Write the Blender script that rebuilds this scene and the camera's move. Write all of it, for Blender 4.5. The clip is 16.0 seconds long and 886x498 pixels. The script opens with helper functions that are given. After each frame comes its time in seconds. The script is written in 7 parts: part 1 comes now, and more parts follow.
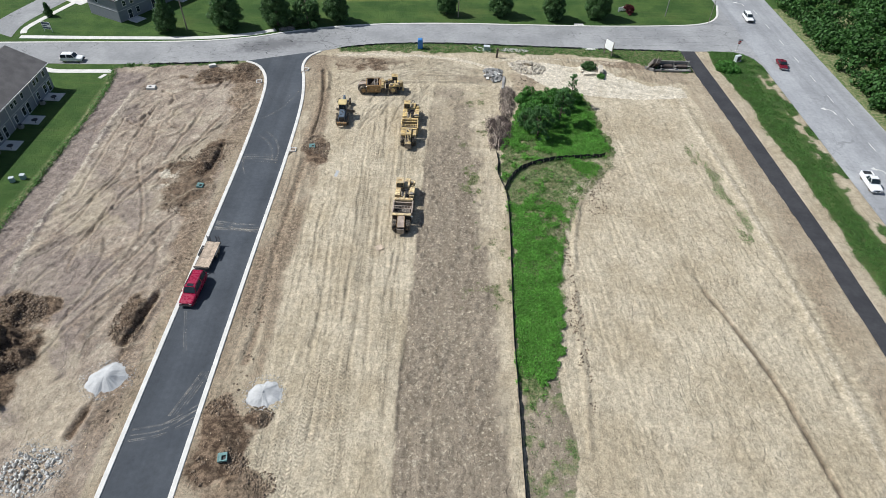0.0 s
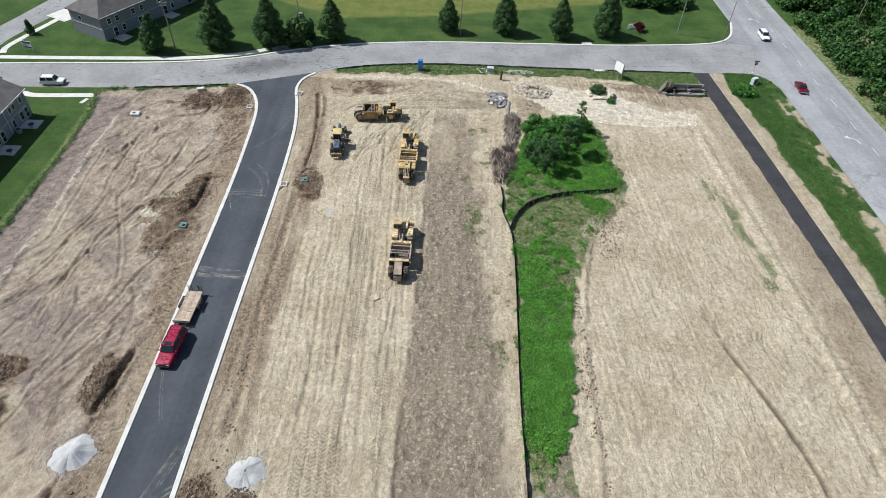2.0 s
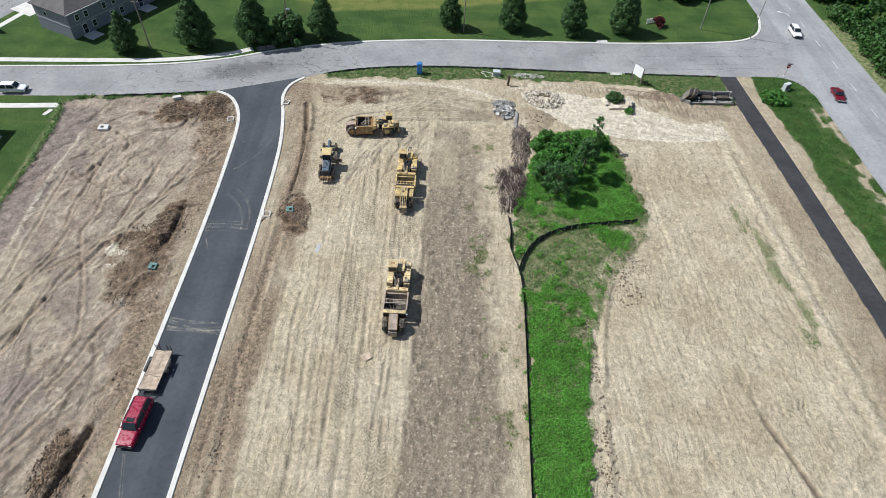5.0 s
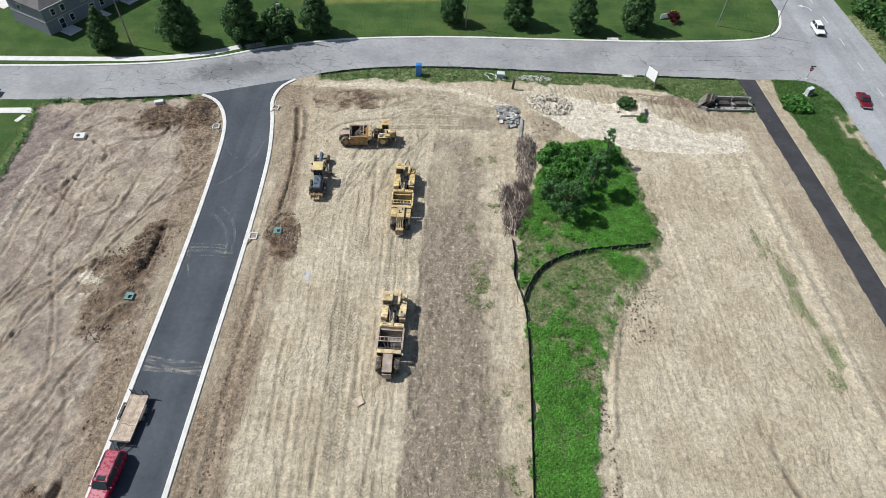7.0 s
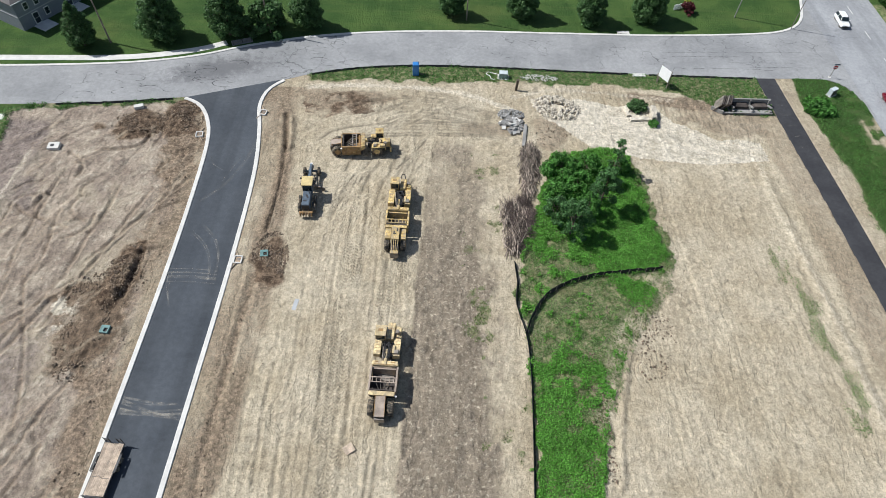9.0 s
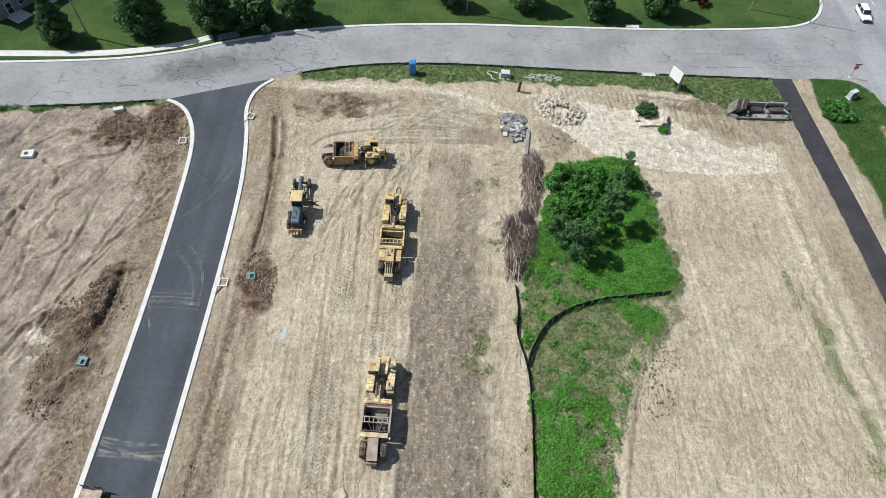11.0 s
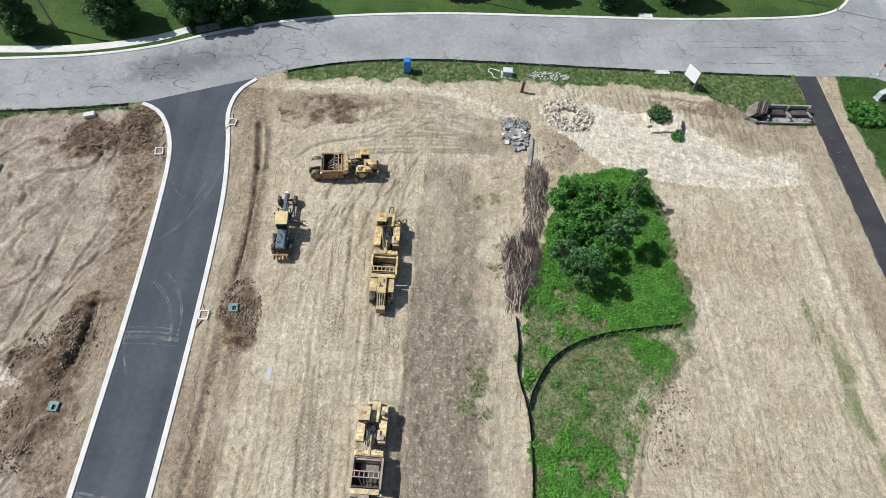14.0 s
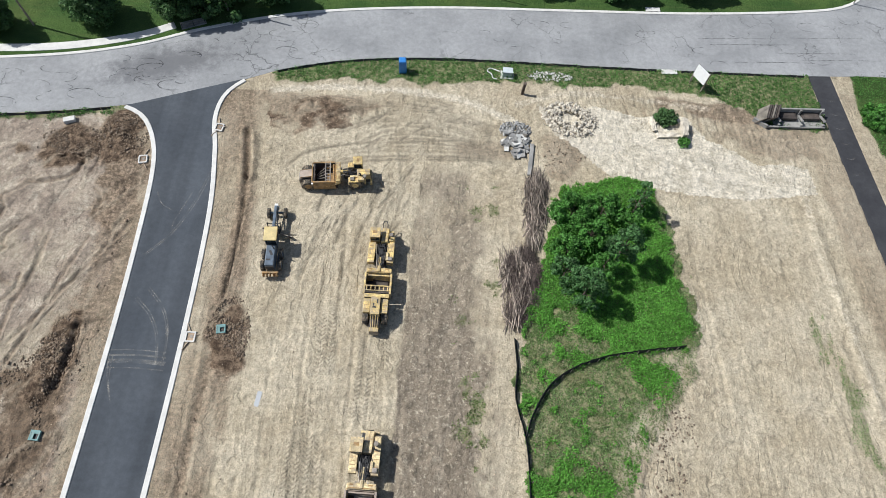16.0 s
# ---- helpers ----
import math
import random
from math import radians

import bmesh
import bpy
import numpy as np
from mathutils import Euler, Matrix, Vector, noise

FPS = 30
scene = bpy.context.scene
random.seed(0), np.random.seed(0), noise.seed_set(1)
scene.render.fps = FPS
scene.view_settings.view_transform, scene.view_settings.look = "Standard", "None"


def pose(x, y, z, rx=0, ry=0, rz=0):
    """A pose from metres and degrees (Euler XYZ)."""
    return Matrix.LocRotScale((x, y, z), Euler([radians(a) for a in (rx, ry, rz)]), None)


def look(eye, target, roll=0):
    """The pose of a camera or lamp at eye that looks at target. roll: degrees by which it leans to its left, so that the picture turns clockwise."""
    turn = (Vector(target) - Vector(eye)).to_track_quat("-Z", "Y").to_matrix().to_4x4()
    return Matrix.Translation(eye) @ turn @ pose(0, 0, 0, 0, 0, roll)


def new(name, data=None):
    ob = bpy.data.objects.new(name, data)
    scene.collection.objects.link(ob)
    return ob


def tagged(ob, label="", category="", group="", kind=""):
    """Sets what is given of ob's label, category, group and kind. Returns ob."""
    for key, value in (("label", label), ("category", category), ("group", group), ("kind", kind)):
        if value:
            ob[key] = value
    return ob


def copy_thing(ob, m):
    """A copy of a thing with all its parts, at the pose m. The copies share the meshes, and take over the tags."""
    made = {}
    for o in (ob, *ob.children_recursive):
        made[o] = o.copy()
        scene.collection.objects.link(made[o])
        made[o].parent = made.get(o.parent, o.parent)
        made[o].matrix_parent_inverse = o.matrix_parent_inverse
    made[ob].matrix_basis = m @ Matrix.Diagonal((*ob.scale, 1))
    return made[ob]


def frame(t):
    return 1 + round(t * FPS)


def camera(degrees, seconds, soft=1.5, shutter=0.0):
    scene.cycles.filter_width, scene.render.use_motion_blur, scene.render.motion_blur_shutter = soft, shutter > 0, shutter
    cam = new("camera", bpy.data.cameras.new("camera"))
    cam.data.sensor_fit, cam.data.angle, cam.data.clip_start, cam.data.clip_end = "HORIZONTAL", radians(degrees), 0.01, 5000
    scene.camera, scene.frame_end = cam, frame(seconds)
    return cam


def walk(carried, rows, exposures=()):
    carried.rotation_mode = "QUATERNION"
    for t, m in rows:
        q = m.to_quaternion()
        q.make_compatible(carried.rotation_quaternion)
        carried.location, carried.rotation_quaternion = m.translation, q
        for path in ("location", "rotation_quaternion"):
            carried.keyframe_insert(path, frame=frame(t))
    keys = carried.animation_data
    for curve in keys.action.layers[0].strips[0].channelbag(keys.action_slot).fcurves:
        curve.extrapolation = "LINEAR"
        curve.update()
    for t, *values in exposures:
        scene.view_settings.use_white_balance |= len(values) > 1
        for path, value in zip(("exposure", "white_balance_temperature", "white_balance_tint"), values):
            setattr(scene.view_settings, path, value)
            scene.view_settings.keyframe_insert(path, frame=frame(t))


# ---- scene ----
cam = camera(70.7, 16.0, soft=0.55)
PATH = [
    (0, (0.235, -3.36, 67.3), (0.28, -1.91, 65.923), 2.9),
    (0.5, (0.226, -0.782, 67.385), (0.27, 0.668, 66.008), 3.0),
    (1, (0.221, 1.777, 67.492), (0.265, 3.227, 66.114), 3.0),
    (1.5, (0.212, 4.359, 67.583), (0.255, 5.808, 66.205), 3.0),
    (2, (0.242, 6.953, 67.675), (0.284, 8.4, 66.296), 3.0),
    (2.5, (0.232, 9.507, 67.744), (0.272, 10.954, 66.365), 3.0),
    (3, (0.219, 12.155, 67.752), (0.258, 13.596, 66.365), 3.1),
    (3.5, (0.182, 14.786, 67.743), (0.222, 16.215, 66.344), 3.1),
    (4, (0.106, 17.334, 67.761), (0.147, 18.744, 66.342), 3.1),
    (6.5, (0.102, 29.792, 68.131), (0.146, 31.127, 66.642), 3.6),
    (7, (0.169, 32.269, 68.194), (0.213, 33.586, 66.689), 3.7),
    (7.5, (0.319, 34.751, 68.257), (0.361, 36.051, 66.737), 3.6),
    (8, (0.497, 37.165, 68.337), (0.537, 38.447, 66.802), 3.7),
    (8.5, (0.624, 39.498, 68.422), (0.664, 40.761, 66.872), 3.6),
    (9, (0.671, 41.775, 68.514), (0.711, 43.019, 66.948), 3.7),
    (11.5, (0.629, 52.507, 69.447), (0.68, 53.644, 67.802), 4.6),
    (12, (0.662, 54.411, 69.55), (0.714, 55.527, 67.892), 4.7),
    (12.5, (0.7, 56.231, 69.627), (0.754, 57.327, 67.955), 4.8),
    (13, (0.749, 58.044, 69.659), (0.803, 59.118, 67.973), 4.9),
    (13.5, (0.804, 59.795, 69.694), (0.859, 60.849, 67.996), 5.0),
    (14, (0.891, 61.551, 69.715), (0.946, 62.585, 68.004), 5.1),
    (14.5, (1.0, 63.259, 69.762), (1.056, 64.273, 68.039), 5.3),
    (15, (1.095, 64.916, 69.785), (1.151, 65.91, 68.05), 5.4),
    (15.5, (1.166, 66.533, 69.831), (1.223, 67.507, 68.085), 5.5),
    (16, (1.185, 68.091, 69.864), (1.245, 69.044, 68.107), 5.7),
]
walk(cam, [(t, look(eye, target, roll)) for t, eye, target, roll in PATH])

# ---- light ----
SUN_X, SUN_Y = -0.85, 0.22          # towards the sun, for one metre of height
sun_way = Vector((SUN_X, SUN_Y, 1.0)).normalized()
SUN_EL = math.asin(sun_way.z)
world = bpy.data.worlds.new("sky")
scene.world = world
world.use_nodes = True
wt = world.node_tree
sky = wt.nodes.new("ShaderNodeTexSky")
sky.sky_type, sky.sun_disc = "NISHITA", False
sky.sun_elevation, sky.sun_rotation = SUN_EL, math.atan2(sun_way.x, sun_way.y)
sky.air_density, sky.dust_density = 1.0, 1.2
wt.links.new(sky.outputs[0], wt.nodes["Background"].inputs[0])
wt.nodes["Background"].inputs[1].default_value = 0.085
sun_data = bpy.data.lights.new("sun", "SUN")
sun_data.energy, sun_data.angle, sun_data.color = 5.0, radians(0.5), (0.965, 0.98, 0.975)
sun_ob = new("sun", sun_data)
sun_ob.matrix_world = look(sun_way * 400, (0, 0, 0))
scene.view_settings.exposure = 0.03


# ---- materials ----
def socket(tree, node, key, value):
    if isinstance(value, bpy.types.NodeSocket):
        tree.links.new(value, node.inputs[key])
    elif isinstance(value, tuple) and len(value) == 3 and node.inputs[key].type == "RGBA":
        node.inputs[key].default_value = (*value, 1)
    else:
        node.inputs[key].default_value = value


class Nodes:
    """Short forms for building a node material."""

    def __init__(self, name):
        self.mat = bpy.data.materials.new(name)
        self.mat.use_nodes = True
        self.tree = self.mat.node_tree
        self.bsdf = self.tree.nodes["Principled BSDF"]
        self.where = self.add("ShaderNodeTexCoord").outputs["Object"]

    def add(self, kind, **values):
        node = self.tree.nodes.new(kind)
        for key, value in values.items():
            socket(self.tree, node, key, value)
        return node

    def scaled(self, x, y, z, turn=0.0):
        node = self.tree.nodes.new("ShaderNodeMapping")
        self.tree.links.new(self.where, node.inputs["Vector"])
        node.inputs["Scale"].default_value = (x, y, z)
        node.inputs["Rotation"].default_value = (0, 0, turn)
        return node.outputs[0]

    def noise(self, scale, detail=4.0, rough=0.6, vector=None):
        node = self.tree.nodes.new("ShaderNodeTexNoise")
        self.tree.links.new(vector or self.where, node.inputs["Vector"])
        node.inputs["Scale"].default_value = scale
        node.inputs["Detail"].default_value = detail
        node.inputs["Roughness"].default_value = rough
        return node.outputs["Fac"]

    def maths(self, op, a, b=0.0, clamp=False):
        node = self.tree.nodes.new("ShaderNodeMath")
        node.operation, node.use_clamp = op, clamp
        socket(self.tree, node, 0, a)
        socket(self.tree, node, 1, b)
        return node.outputs[0]

    def ramp(self, value, low, high, to_low=0.0, to_high=1.0):
        node = self.tree.nodes.new("ShaderNodeMapRange")
        node.interpolation_type = "SMOOTHSTEP"
        for key, v in zip((0, 1, 2, 3, 4), (value, low, high, to_low, to_high)):
            socket(self.tree, node, key, v)
        return node.outputs[0]

    def mix(self, fac, a, b, kind="MIX"):
        node = self.tree.nodes.new("ShaderNodeMix")
        node.data_type, node.blend_type = "RGBA", kind
        socket(self.tree, node, 0, fac)
        for key, v in ((6, a), (7, b)):
            if isinstance(v, tuple):
                v = (*v, 1.0)
            socket(self.tree, node, key, v)
        return node.outputs[2]

    def shade(self, colour, amount):
        """Multiplies a colour by a number socket."""
        node = self.tree.nodes.new("ShaderNodeVectorMath")
        node.operation = "SCALE"
        if isinstance(colour, tuple):
            node.inputs[0].default_value = colour
        else:
            self.tree.links.new(colour, node.inputs[0])
        socket(self.tree, node, "Scale", amount)
        return node.outputs[0]

    def bump(self, height, strength, distance):
        node = self.add("ShaderNodeBump", Strength=strength, Distance=distance, Height=height)
        self.tree.links.new(node.outputs[0], self.bsdf.inputs["Normal"])

    def done(self, colour, rough=0.85, metal=0.0, spec=None):
        socket(self.tree, self.bsdf, "Base Color", (*colour, 1.0) if isinstance(colour, tuple) else colour)
        socket(self.tree, self.bsdf, "Roughness", rough)
        self.bsdf.inputs["Metallic"].default_value = metal
        if spec is not None:
            self.bsdf.inputs["Specular IOR Level"].default_value = spec
        return self.mat


def plain(name, colour, rough=0.6, metal=0.0, vary=0.25, scale=1.5, fine=18.0, relief=0.15, dust=0.0, pieces=0.0):
    """A worn surface: two scales of noise, dust, a slight relief."""
    n = Nodes(name)
    big = n.ramp(n.noise(scale, 4), 0.3, 0.7, 1 - vary, 1 + vary)
    small = n.ramp(n.noise(fine, 3), 0.3, 0.7, 1 - vary * 0.6, 1 + vary * 0.6)
    c = n.shade(n.shade(colour, big), small)
    if pieces:
        info = n.add("ShaderNodeNewGeometry").outputs["Random Per Island"]
        c = n.shade(c, n.ramp(info, 0, 1, 1 - pieces, 1 + pieces))
        obj = n.add("ShaderNodeObjectInfo").outputs["Random"]
        c = n.shade(c, n.ramp(obj, 0, 1, 1 - pieces * 0.6, 1 + pieces * 0.6))
    if dust:
        d = n.ramp(n.noise(scale * 1.7, 5, 0.7), 0.62 - dust * 0.4, 0.85 - dust * 0.3)
        c = n.mix(n.maths("MULTIPLY", d, min(1.0, dust * 1.6)), c, (0.34, 0.27, 0.19))
    if relief:
        n.bump(n.noise(fine, 4), relief, 0.02)
    return n.done(c, n.ramp(n.noise(scale * 2, 3), 0.3, 0.7, max(0.05, rough - 0.12), min(1, rough + 0.12)), metal)


def leaf_material(name, colour, vary=0.45, dry=0.0):
    n = Nodes(name)
    r = n.add("ShaderNodeNewGeometry").outputs["Random Per Island"]
    c = n.mix(n.ramp(r, 0.0, 1.0), tuple(v * (1 - vary) for v in colour), tuple(min(1, v * (1 + vary)) for v in colour))
    c = n.mix(n.ramp(n.noise(0.5, 3), 0.35, 0.7), c, n.shade(c, 1.35))
    if dry:
        c = n.mix(n.ramp(n.noise(0.35, 4), 0.7 - dry, 0.8), c, (0.22, 0.19, 0.1))
    n.done(c, 0.6, spec=0.25)
    glow = n.add("ShaderNodeBsdfTranslucent")
    n.tree.links.new(n.shade(c, 1.3), glow.inputs["Color"])
    both = n.add("ShaderNodeMixShader")
    both.inputs[0].default_value = 0.25
    n.tree.links.new(n.bsdf.outputs[0], both.inputs[1])
    n.tree.links.new(glow.outputs[0], both.inputs[2])
    n.tree.links.new(both.outputs[0], n.tree.nodes["Material Output"].inputs["Surface"])
    return n.mat


def ground_material():
    """Bare soil of several kinds and grass, by the weights that the sheet carries."""
    n = Nodes("soil_and_grass")
    a = n.add("ShaderNodeVertexColor")
    a.layer_name = "soil_a"
    b = n.add("ShaderNodeVertexColor")
    b.layer_name = "soil_b"
    pa = n.add("ShaderNodeSeparateColor", Color=a.outputs[0]).outputs
    pb = n.add("ShaderNodeSeparateColor", Color=b.outputs[0]).outputs
    fine = n.noise(2.2, 6, 0.7)
    clod = n.noise(7.0, 4, 0.65)
    grit = n.noise(22.0, 3, 0.6)
    wide = n.noise(0.11, 5, 0.6)
    bent = n.tree.nodes.new("ShaderNodeTexNoise")
    n.tree.links.new(n.where, bent.inputs["Vector"])
    bent.inputs["Scale"].default_value, bent.inputs["Detail"].default_value = 0.16, 3.0
    moved = n.tree.nodes.new("ShaderNodeVectorMath")
    moved.operation = "MULTIPLY_ADD"
    n.tree.links.new(bent.outputs["Color"], moved.inputs[0])
    moved.inputs[1].default_value = (5.0, 5.0, 0)
    n.tree.links.new(n.where, moved.inputs[2])
    plain_where, n.where = n.where, moved.outputs[0]
    streak = n.noise(1.0, 6, 0.68, n.scaled(0.5, 0.26, 1, 0.1))
    streak_fine = n.noise(1.0, 6, 0.7, n.scaled(1.9, 1.15, 1, 0.3))
    n.where = plain_where
    lump = n.noise(0.9, 7, 0.72)
    edge = n.maths("ADD", n.maths("MULTIPLY", fine, 0.55), n.maths("MULTIPLY", clod, 0.45))

    def weight(w, soft=0.16):
        moved = n.maths("ADD", w, n.maths("MULTIPLY", n.maths("SUBTRACT", edge, 0.5), 1.3))
        return n.ramp(moved, 0.5 - soft, 0.5 + soft)

    def lines(value, thin):
        """Thin wandering lines where a noise crosses its middle."""
        return n.ramp(n.maths("ABSOLUTE", n.maths("SUBTRACT", value, 0.5)), 0.0, thin, 1.0, 0.0)

    n.where = moved.outputs[0]
    some = n.ramp(n.noise(0.13, 3, 0.6), 0.45, 0.6)
    track = n.maths("MULTIPLY", lines(n.noise(1.0, 2, 0.4, n.scaled(0.42, 0.03, 1, 0.05)), 0.024), some)
    curl = n.maths("MULTIPLY", lines(n.noise(0.14, 1, 0.4), 0.010), n.maths("SUBTRACT", 1.0, some))
    n.where = plain_where
    # chevron prints of heavy lugged tyres, pressed where the sheet says so
    third = n.add("ShaderNodeVertexColor")
    third.layer_name = "soil_c"
    pc = n.add("ShaderNodeSeparateColor", Color=third.outputs[0]).outputs
    at = n.add("ShaderNodeSeparateXYZ", Vector=plain_where).outputs
    across = n.maths("ADD", n.maths("MULTIPLY", at[0], 1 / 1.15), n.maths("MULTIPLY", wide, 1.2))
    zigzag = n.maths("PINGPONG", across, 0.5)
    phase = n.maths("ADD", n.maths("MULTIPLY", at[1], 1 / 0.5), n.maths("MULTIPLY", zigzag, 1.5))
    lug = n.ramp(n.maths("SINE", n.maths("MULTIPLY", phase, 6.2832)), -0.3, 0.5)
    lug = n.maths("MULTIPLY", lug, n.ramp(zigzag, 0.04, 0.12))
    cleat = n.maths("MULTIPLY", lug, n.ramp(n.maths("ADD", pc["Red"], n.maths("MULTIPLY", n.maths("SUBTRACT", fine, 0.5), 0.8)), 0.4, 0.65))
    n.where = moved.outputs[0]
    scratch = n.noise(1.0, 3, 0.65, n.scaled(2.2, 0.8, 1, 0.6))
    n.where = plain_where
    scratch = n.ramp(n.maths("ADD", scratch, n.maths("MULTIPLY", n.noise(0.35, 3, 0.6), 0.35)), 0.76, 0.85)
    crumb = n.ramp(n.noise(2.0, 4, 0.75), 0.55, 0.63)
    speck = n.ramp(n.noise(4.2, 3, 0.6), 0.585, 0.68)
    tan = n.mix(n.ramp(wide, 0.35, 0.65), (0.42, 0.350, 0.245), (0.525, 0.452, 0.335))
    tan = n.mix(n.maths("MULTIPLY", n.ramp(streak, 0.45, 0.68), 0.26), tan, (0.35, 0.28, 0.195))
    tan = n.mix(n.maths("MULTIPLY", n.ramp(streak_fine, 0.5, 0.66), 0.12), tan, (0.68, 0.605, 0.475))
    driven = n.noise(1.0, 5, 0.62, n.scaled(1.7, 0.09, 1, 0.02))
    tan = n.shade(tan, n.ramp(driven, 0.34, 0.66, 0.96, 1.12))
    left = n.mix(n.ramp(n.noise(0.2, 6, 0.65), 0.38, 0.62), (0.30, 0.24, 0.19), (0.44, 0.365, 0.285))
    n.where = moved.outputs[0]
    left = n.mix(n.maths("MULTIPLY", n.ramp(n.noise(1.0, 5, 0.7, n.scaled(0.9, 0.22, 1, 0.6)), 0.5, 0.64), 0.6), left, (0.25, 0.195, 0.15))
    n.where = plain_where
    left = n.mix(n.maths("MULTIPLY", n.ramp(n.noise(0.6, 6, 0.75), 0.52, 0.66), 0.7), left, (0.55, 0.48, 0.38))
    c = n.mix(weight(pb["Blue"], 0.3), tan, left)
    mauve = n.mix(n.ramp(n.noise(0.8, 6, 0.7), 0.36, 0.64), (0.195, 0.156, 0.138), (0.31, 0.255, 0.222))
    c = n.mix(n.maths("MULTIPLY", weight(third.outputs["Alpha"], 0.3), 0.85), c, mauve)
    mulch = n.mix(n.ramp(n.noise(1.0, 5, 0.6, n.scaled(0.8, 0.07, 1)), 0.3, 0.7), (0.305, 0.252, 0.190), (0.238, 0.194, 0.144))
    mulch = n.mix(n.maths("MULTIPLY", crumb, 0.8), mulch, (0.52, 0.455, 0.35))
    mulch = n.mix(n.maths("MULTIPLY", n.ramp(n.noise(2.4, 4, 0.7), 0.55, 0.64), 0.55), mulch, (0.115, 0.092, 0.066))
    c = n.mix(weight(pa["Red"], 0.3), c, mulch)
    moist = n.mix(n.ramp(fine, 0.38, 0.62), (0.145, 0.105, 0.072), (0.31, 0.232, 0.163))
    c = n.mix(n.maths("MULTIPLY", weight(pb["Red"], 0.3), 0.92), c, moist)
    dug = n.mix(n.ramp(n.noise(1.1, 6, 0.75), 0.38, 0.62), (0.075, 0.050, 0.034), (0.21, 0.15, 0.102))
    c = n.mix(n.ramp(n.maths("ADD", pb["Red"], n.maths("MULTIPLY", n.maths("SUBTRACT", fine, 0.5), 0.5)), 0.82, 0.96), c, dug)
    chalk = n.mix(n.ramp(n.noise(0.45, 6, 0.7), 0.30, 0.66), (0.55, 0.485, 0.375), (0.69, 0.62, 0.505))
    c = n.mix(weight(pa["Blue"], 0.25), c, chalk)
    c = n.mix(n.maths("MULTIPLY", track, 0.28), c, n.shade(c, 0.6))
    c = n.mix(n.maths("MULTIPLY", curl, 0.3), c, n.shade(c, 0.6))
    # thin drying cracks here and there, then worn pale wheel ways and dark rut bottoms
    crack = n.tree.nodes.new("ShaderNodeTexVoronoi")
    crack.feature = "DISTANCE_TO_EDGE"
    crack.inputs["Scale"].default_value = 0.42
    n.tree.links.new(moved.outputs[0], crack.inputs["Vector"])
    vein = n.maths("MULTIPLY", n.ramp(crack.outputs["Distance"], 0.0, 0.035, 1.0, 0.0), n.ramp(n.noise(0.16, 4, 0.65), 0.5, 0.62))
    c = n.mix(n.maths("MULTIPLY", vein, 0.42), c, n.shade(c, 0.5))
    c = n.mix(n.maths("MULTIPLY", pc["Green"], 0.42), c, (0.60, 0.52, 0.39))
    c = n.mix(n.maths("MULTIPLY", pc["Blue"], n.ramp(fine, 0.3, 0.6, 0.6, 1.0)), c, n.shade(c, 0.42))
    c = n.mix(n.maths("MULTIPLY", scratch, 0.35), c, n.shade(c, 0.55))
    c = n.mix(n.maths("MULTIPLY", speck, 0.62), c, n.shade(c, 0.48))
    c = n.shade(c, n.ramp(cleat, 0.0, 1.0, 1.0, 0.84))
    c = n.shade(c, n.ramp(lump, 0.36, 0.64, 0.86, 1.12))
    c = n.shade(c, n.ramp(fine, 0.36, 0.64, 0.84, 1.15))
    c = n.shade(c, n.ramp(clod, 0.3, 0.7, 0.84, 1.16))
    c = n.shade(c, n.ramp(grit, 0.32, 0.68, 0.86, 1.14))
    weeds = n.mix(n.ramp(n.noise(1.3, 5, 0.7), 0.4, 0.62), (0.085, 0.14, 0.045), (0.27, 0.255, 0.14))
    lawn = n.mix(n.ramp(n.noise(0.16, 5, 0.65), 0.35, 0.66), (0.038, 0.082, 0.021), (0.070, 0.122, 0.032))
    lawn = n.mix(n.maths("MULTIPLY", n.ramp(n.noise(1.0, 4, 0.6, n.scaled(0.06, 1.0, 1, -0.1)), 0.5, 0.66), 0.25), lawn, (0.105, 0.125, 0.045))
    lawn = n.mix(n.maths("MULTIPLY", n.ramp(n.noise(0.05, 5, 0.6), 0.54, 0.66), 0.28), lawn, (0.125, 0.14, 0.045))
    green = n.mix(pb["Green"], weeds, lawn)
    meadow = n.mix(n.ramp(n.noise(0.3, 5, 0.65), 0.4, 0.6), (0.12, 0.155, 0.04), (0.17, 0.185, 0.055))
    green = n.mix(n.maths("MULTIPLY", pb["Blue"], pb["Green"]), green, meadow)
    green = n.shade(green, n.ramp(n.noise(5.0, 5, 0.7), 0.3, 0.7, 0.72, 1.28))
    c = n.mix(weight(pa["Green"], 0.2), c, green)
    relief = n.maths("ADD", n.maths("MULTIPLY", clod, 0.32), n.maths("MULTIPLY", fine, 0.5))
    relief = n.maths("ADD", relief, n.maths("MULTIPLY", lump, 1.0))
    relief = n.maths("ADD", relief, n.maths("MULTIPLY", driven, 0.12))
    relief = n.maths("SUBTRACT", relief, n.maths("MULTIPLY", pc["Blue"], 0.3))
    relief = n.maths("SUBTRACT", relief, n.maths("ADD", n.maths("MULTIPLY", track, 0.18), n.maths("MULTIPLY", scratch, 0.12)))
    relief = n.maths("SUBTRACT", relief, n.maths("MULTIPLY", vein, 0.12))
    relief = n.maths("ADD", relief, n.maths("MULTIPLY", cleat, 0.2))
    n.bump(n.maths("ADD", relief, n.maths("MULTIPLY", grit, 0.10)), 0.9, 0.32)
    return n.done(c, 0.95, spec=0.15)


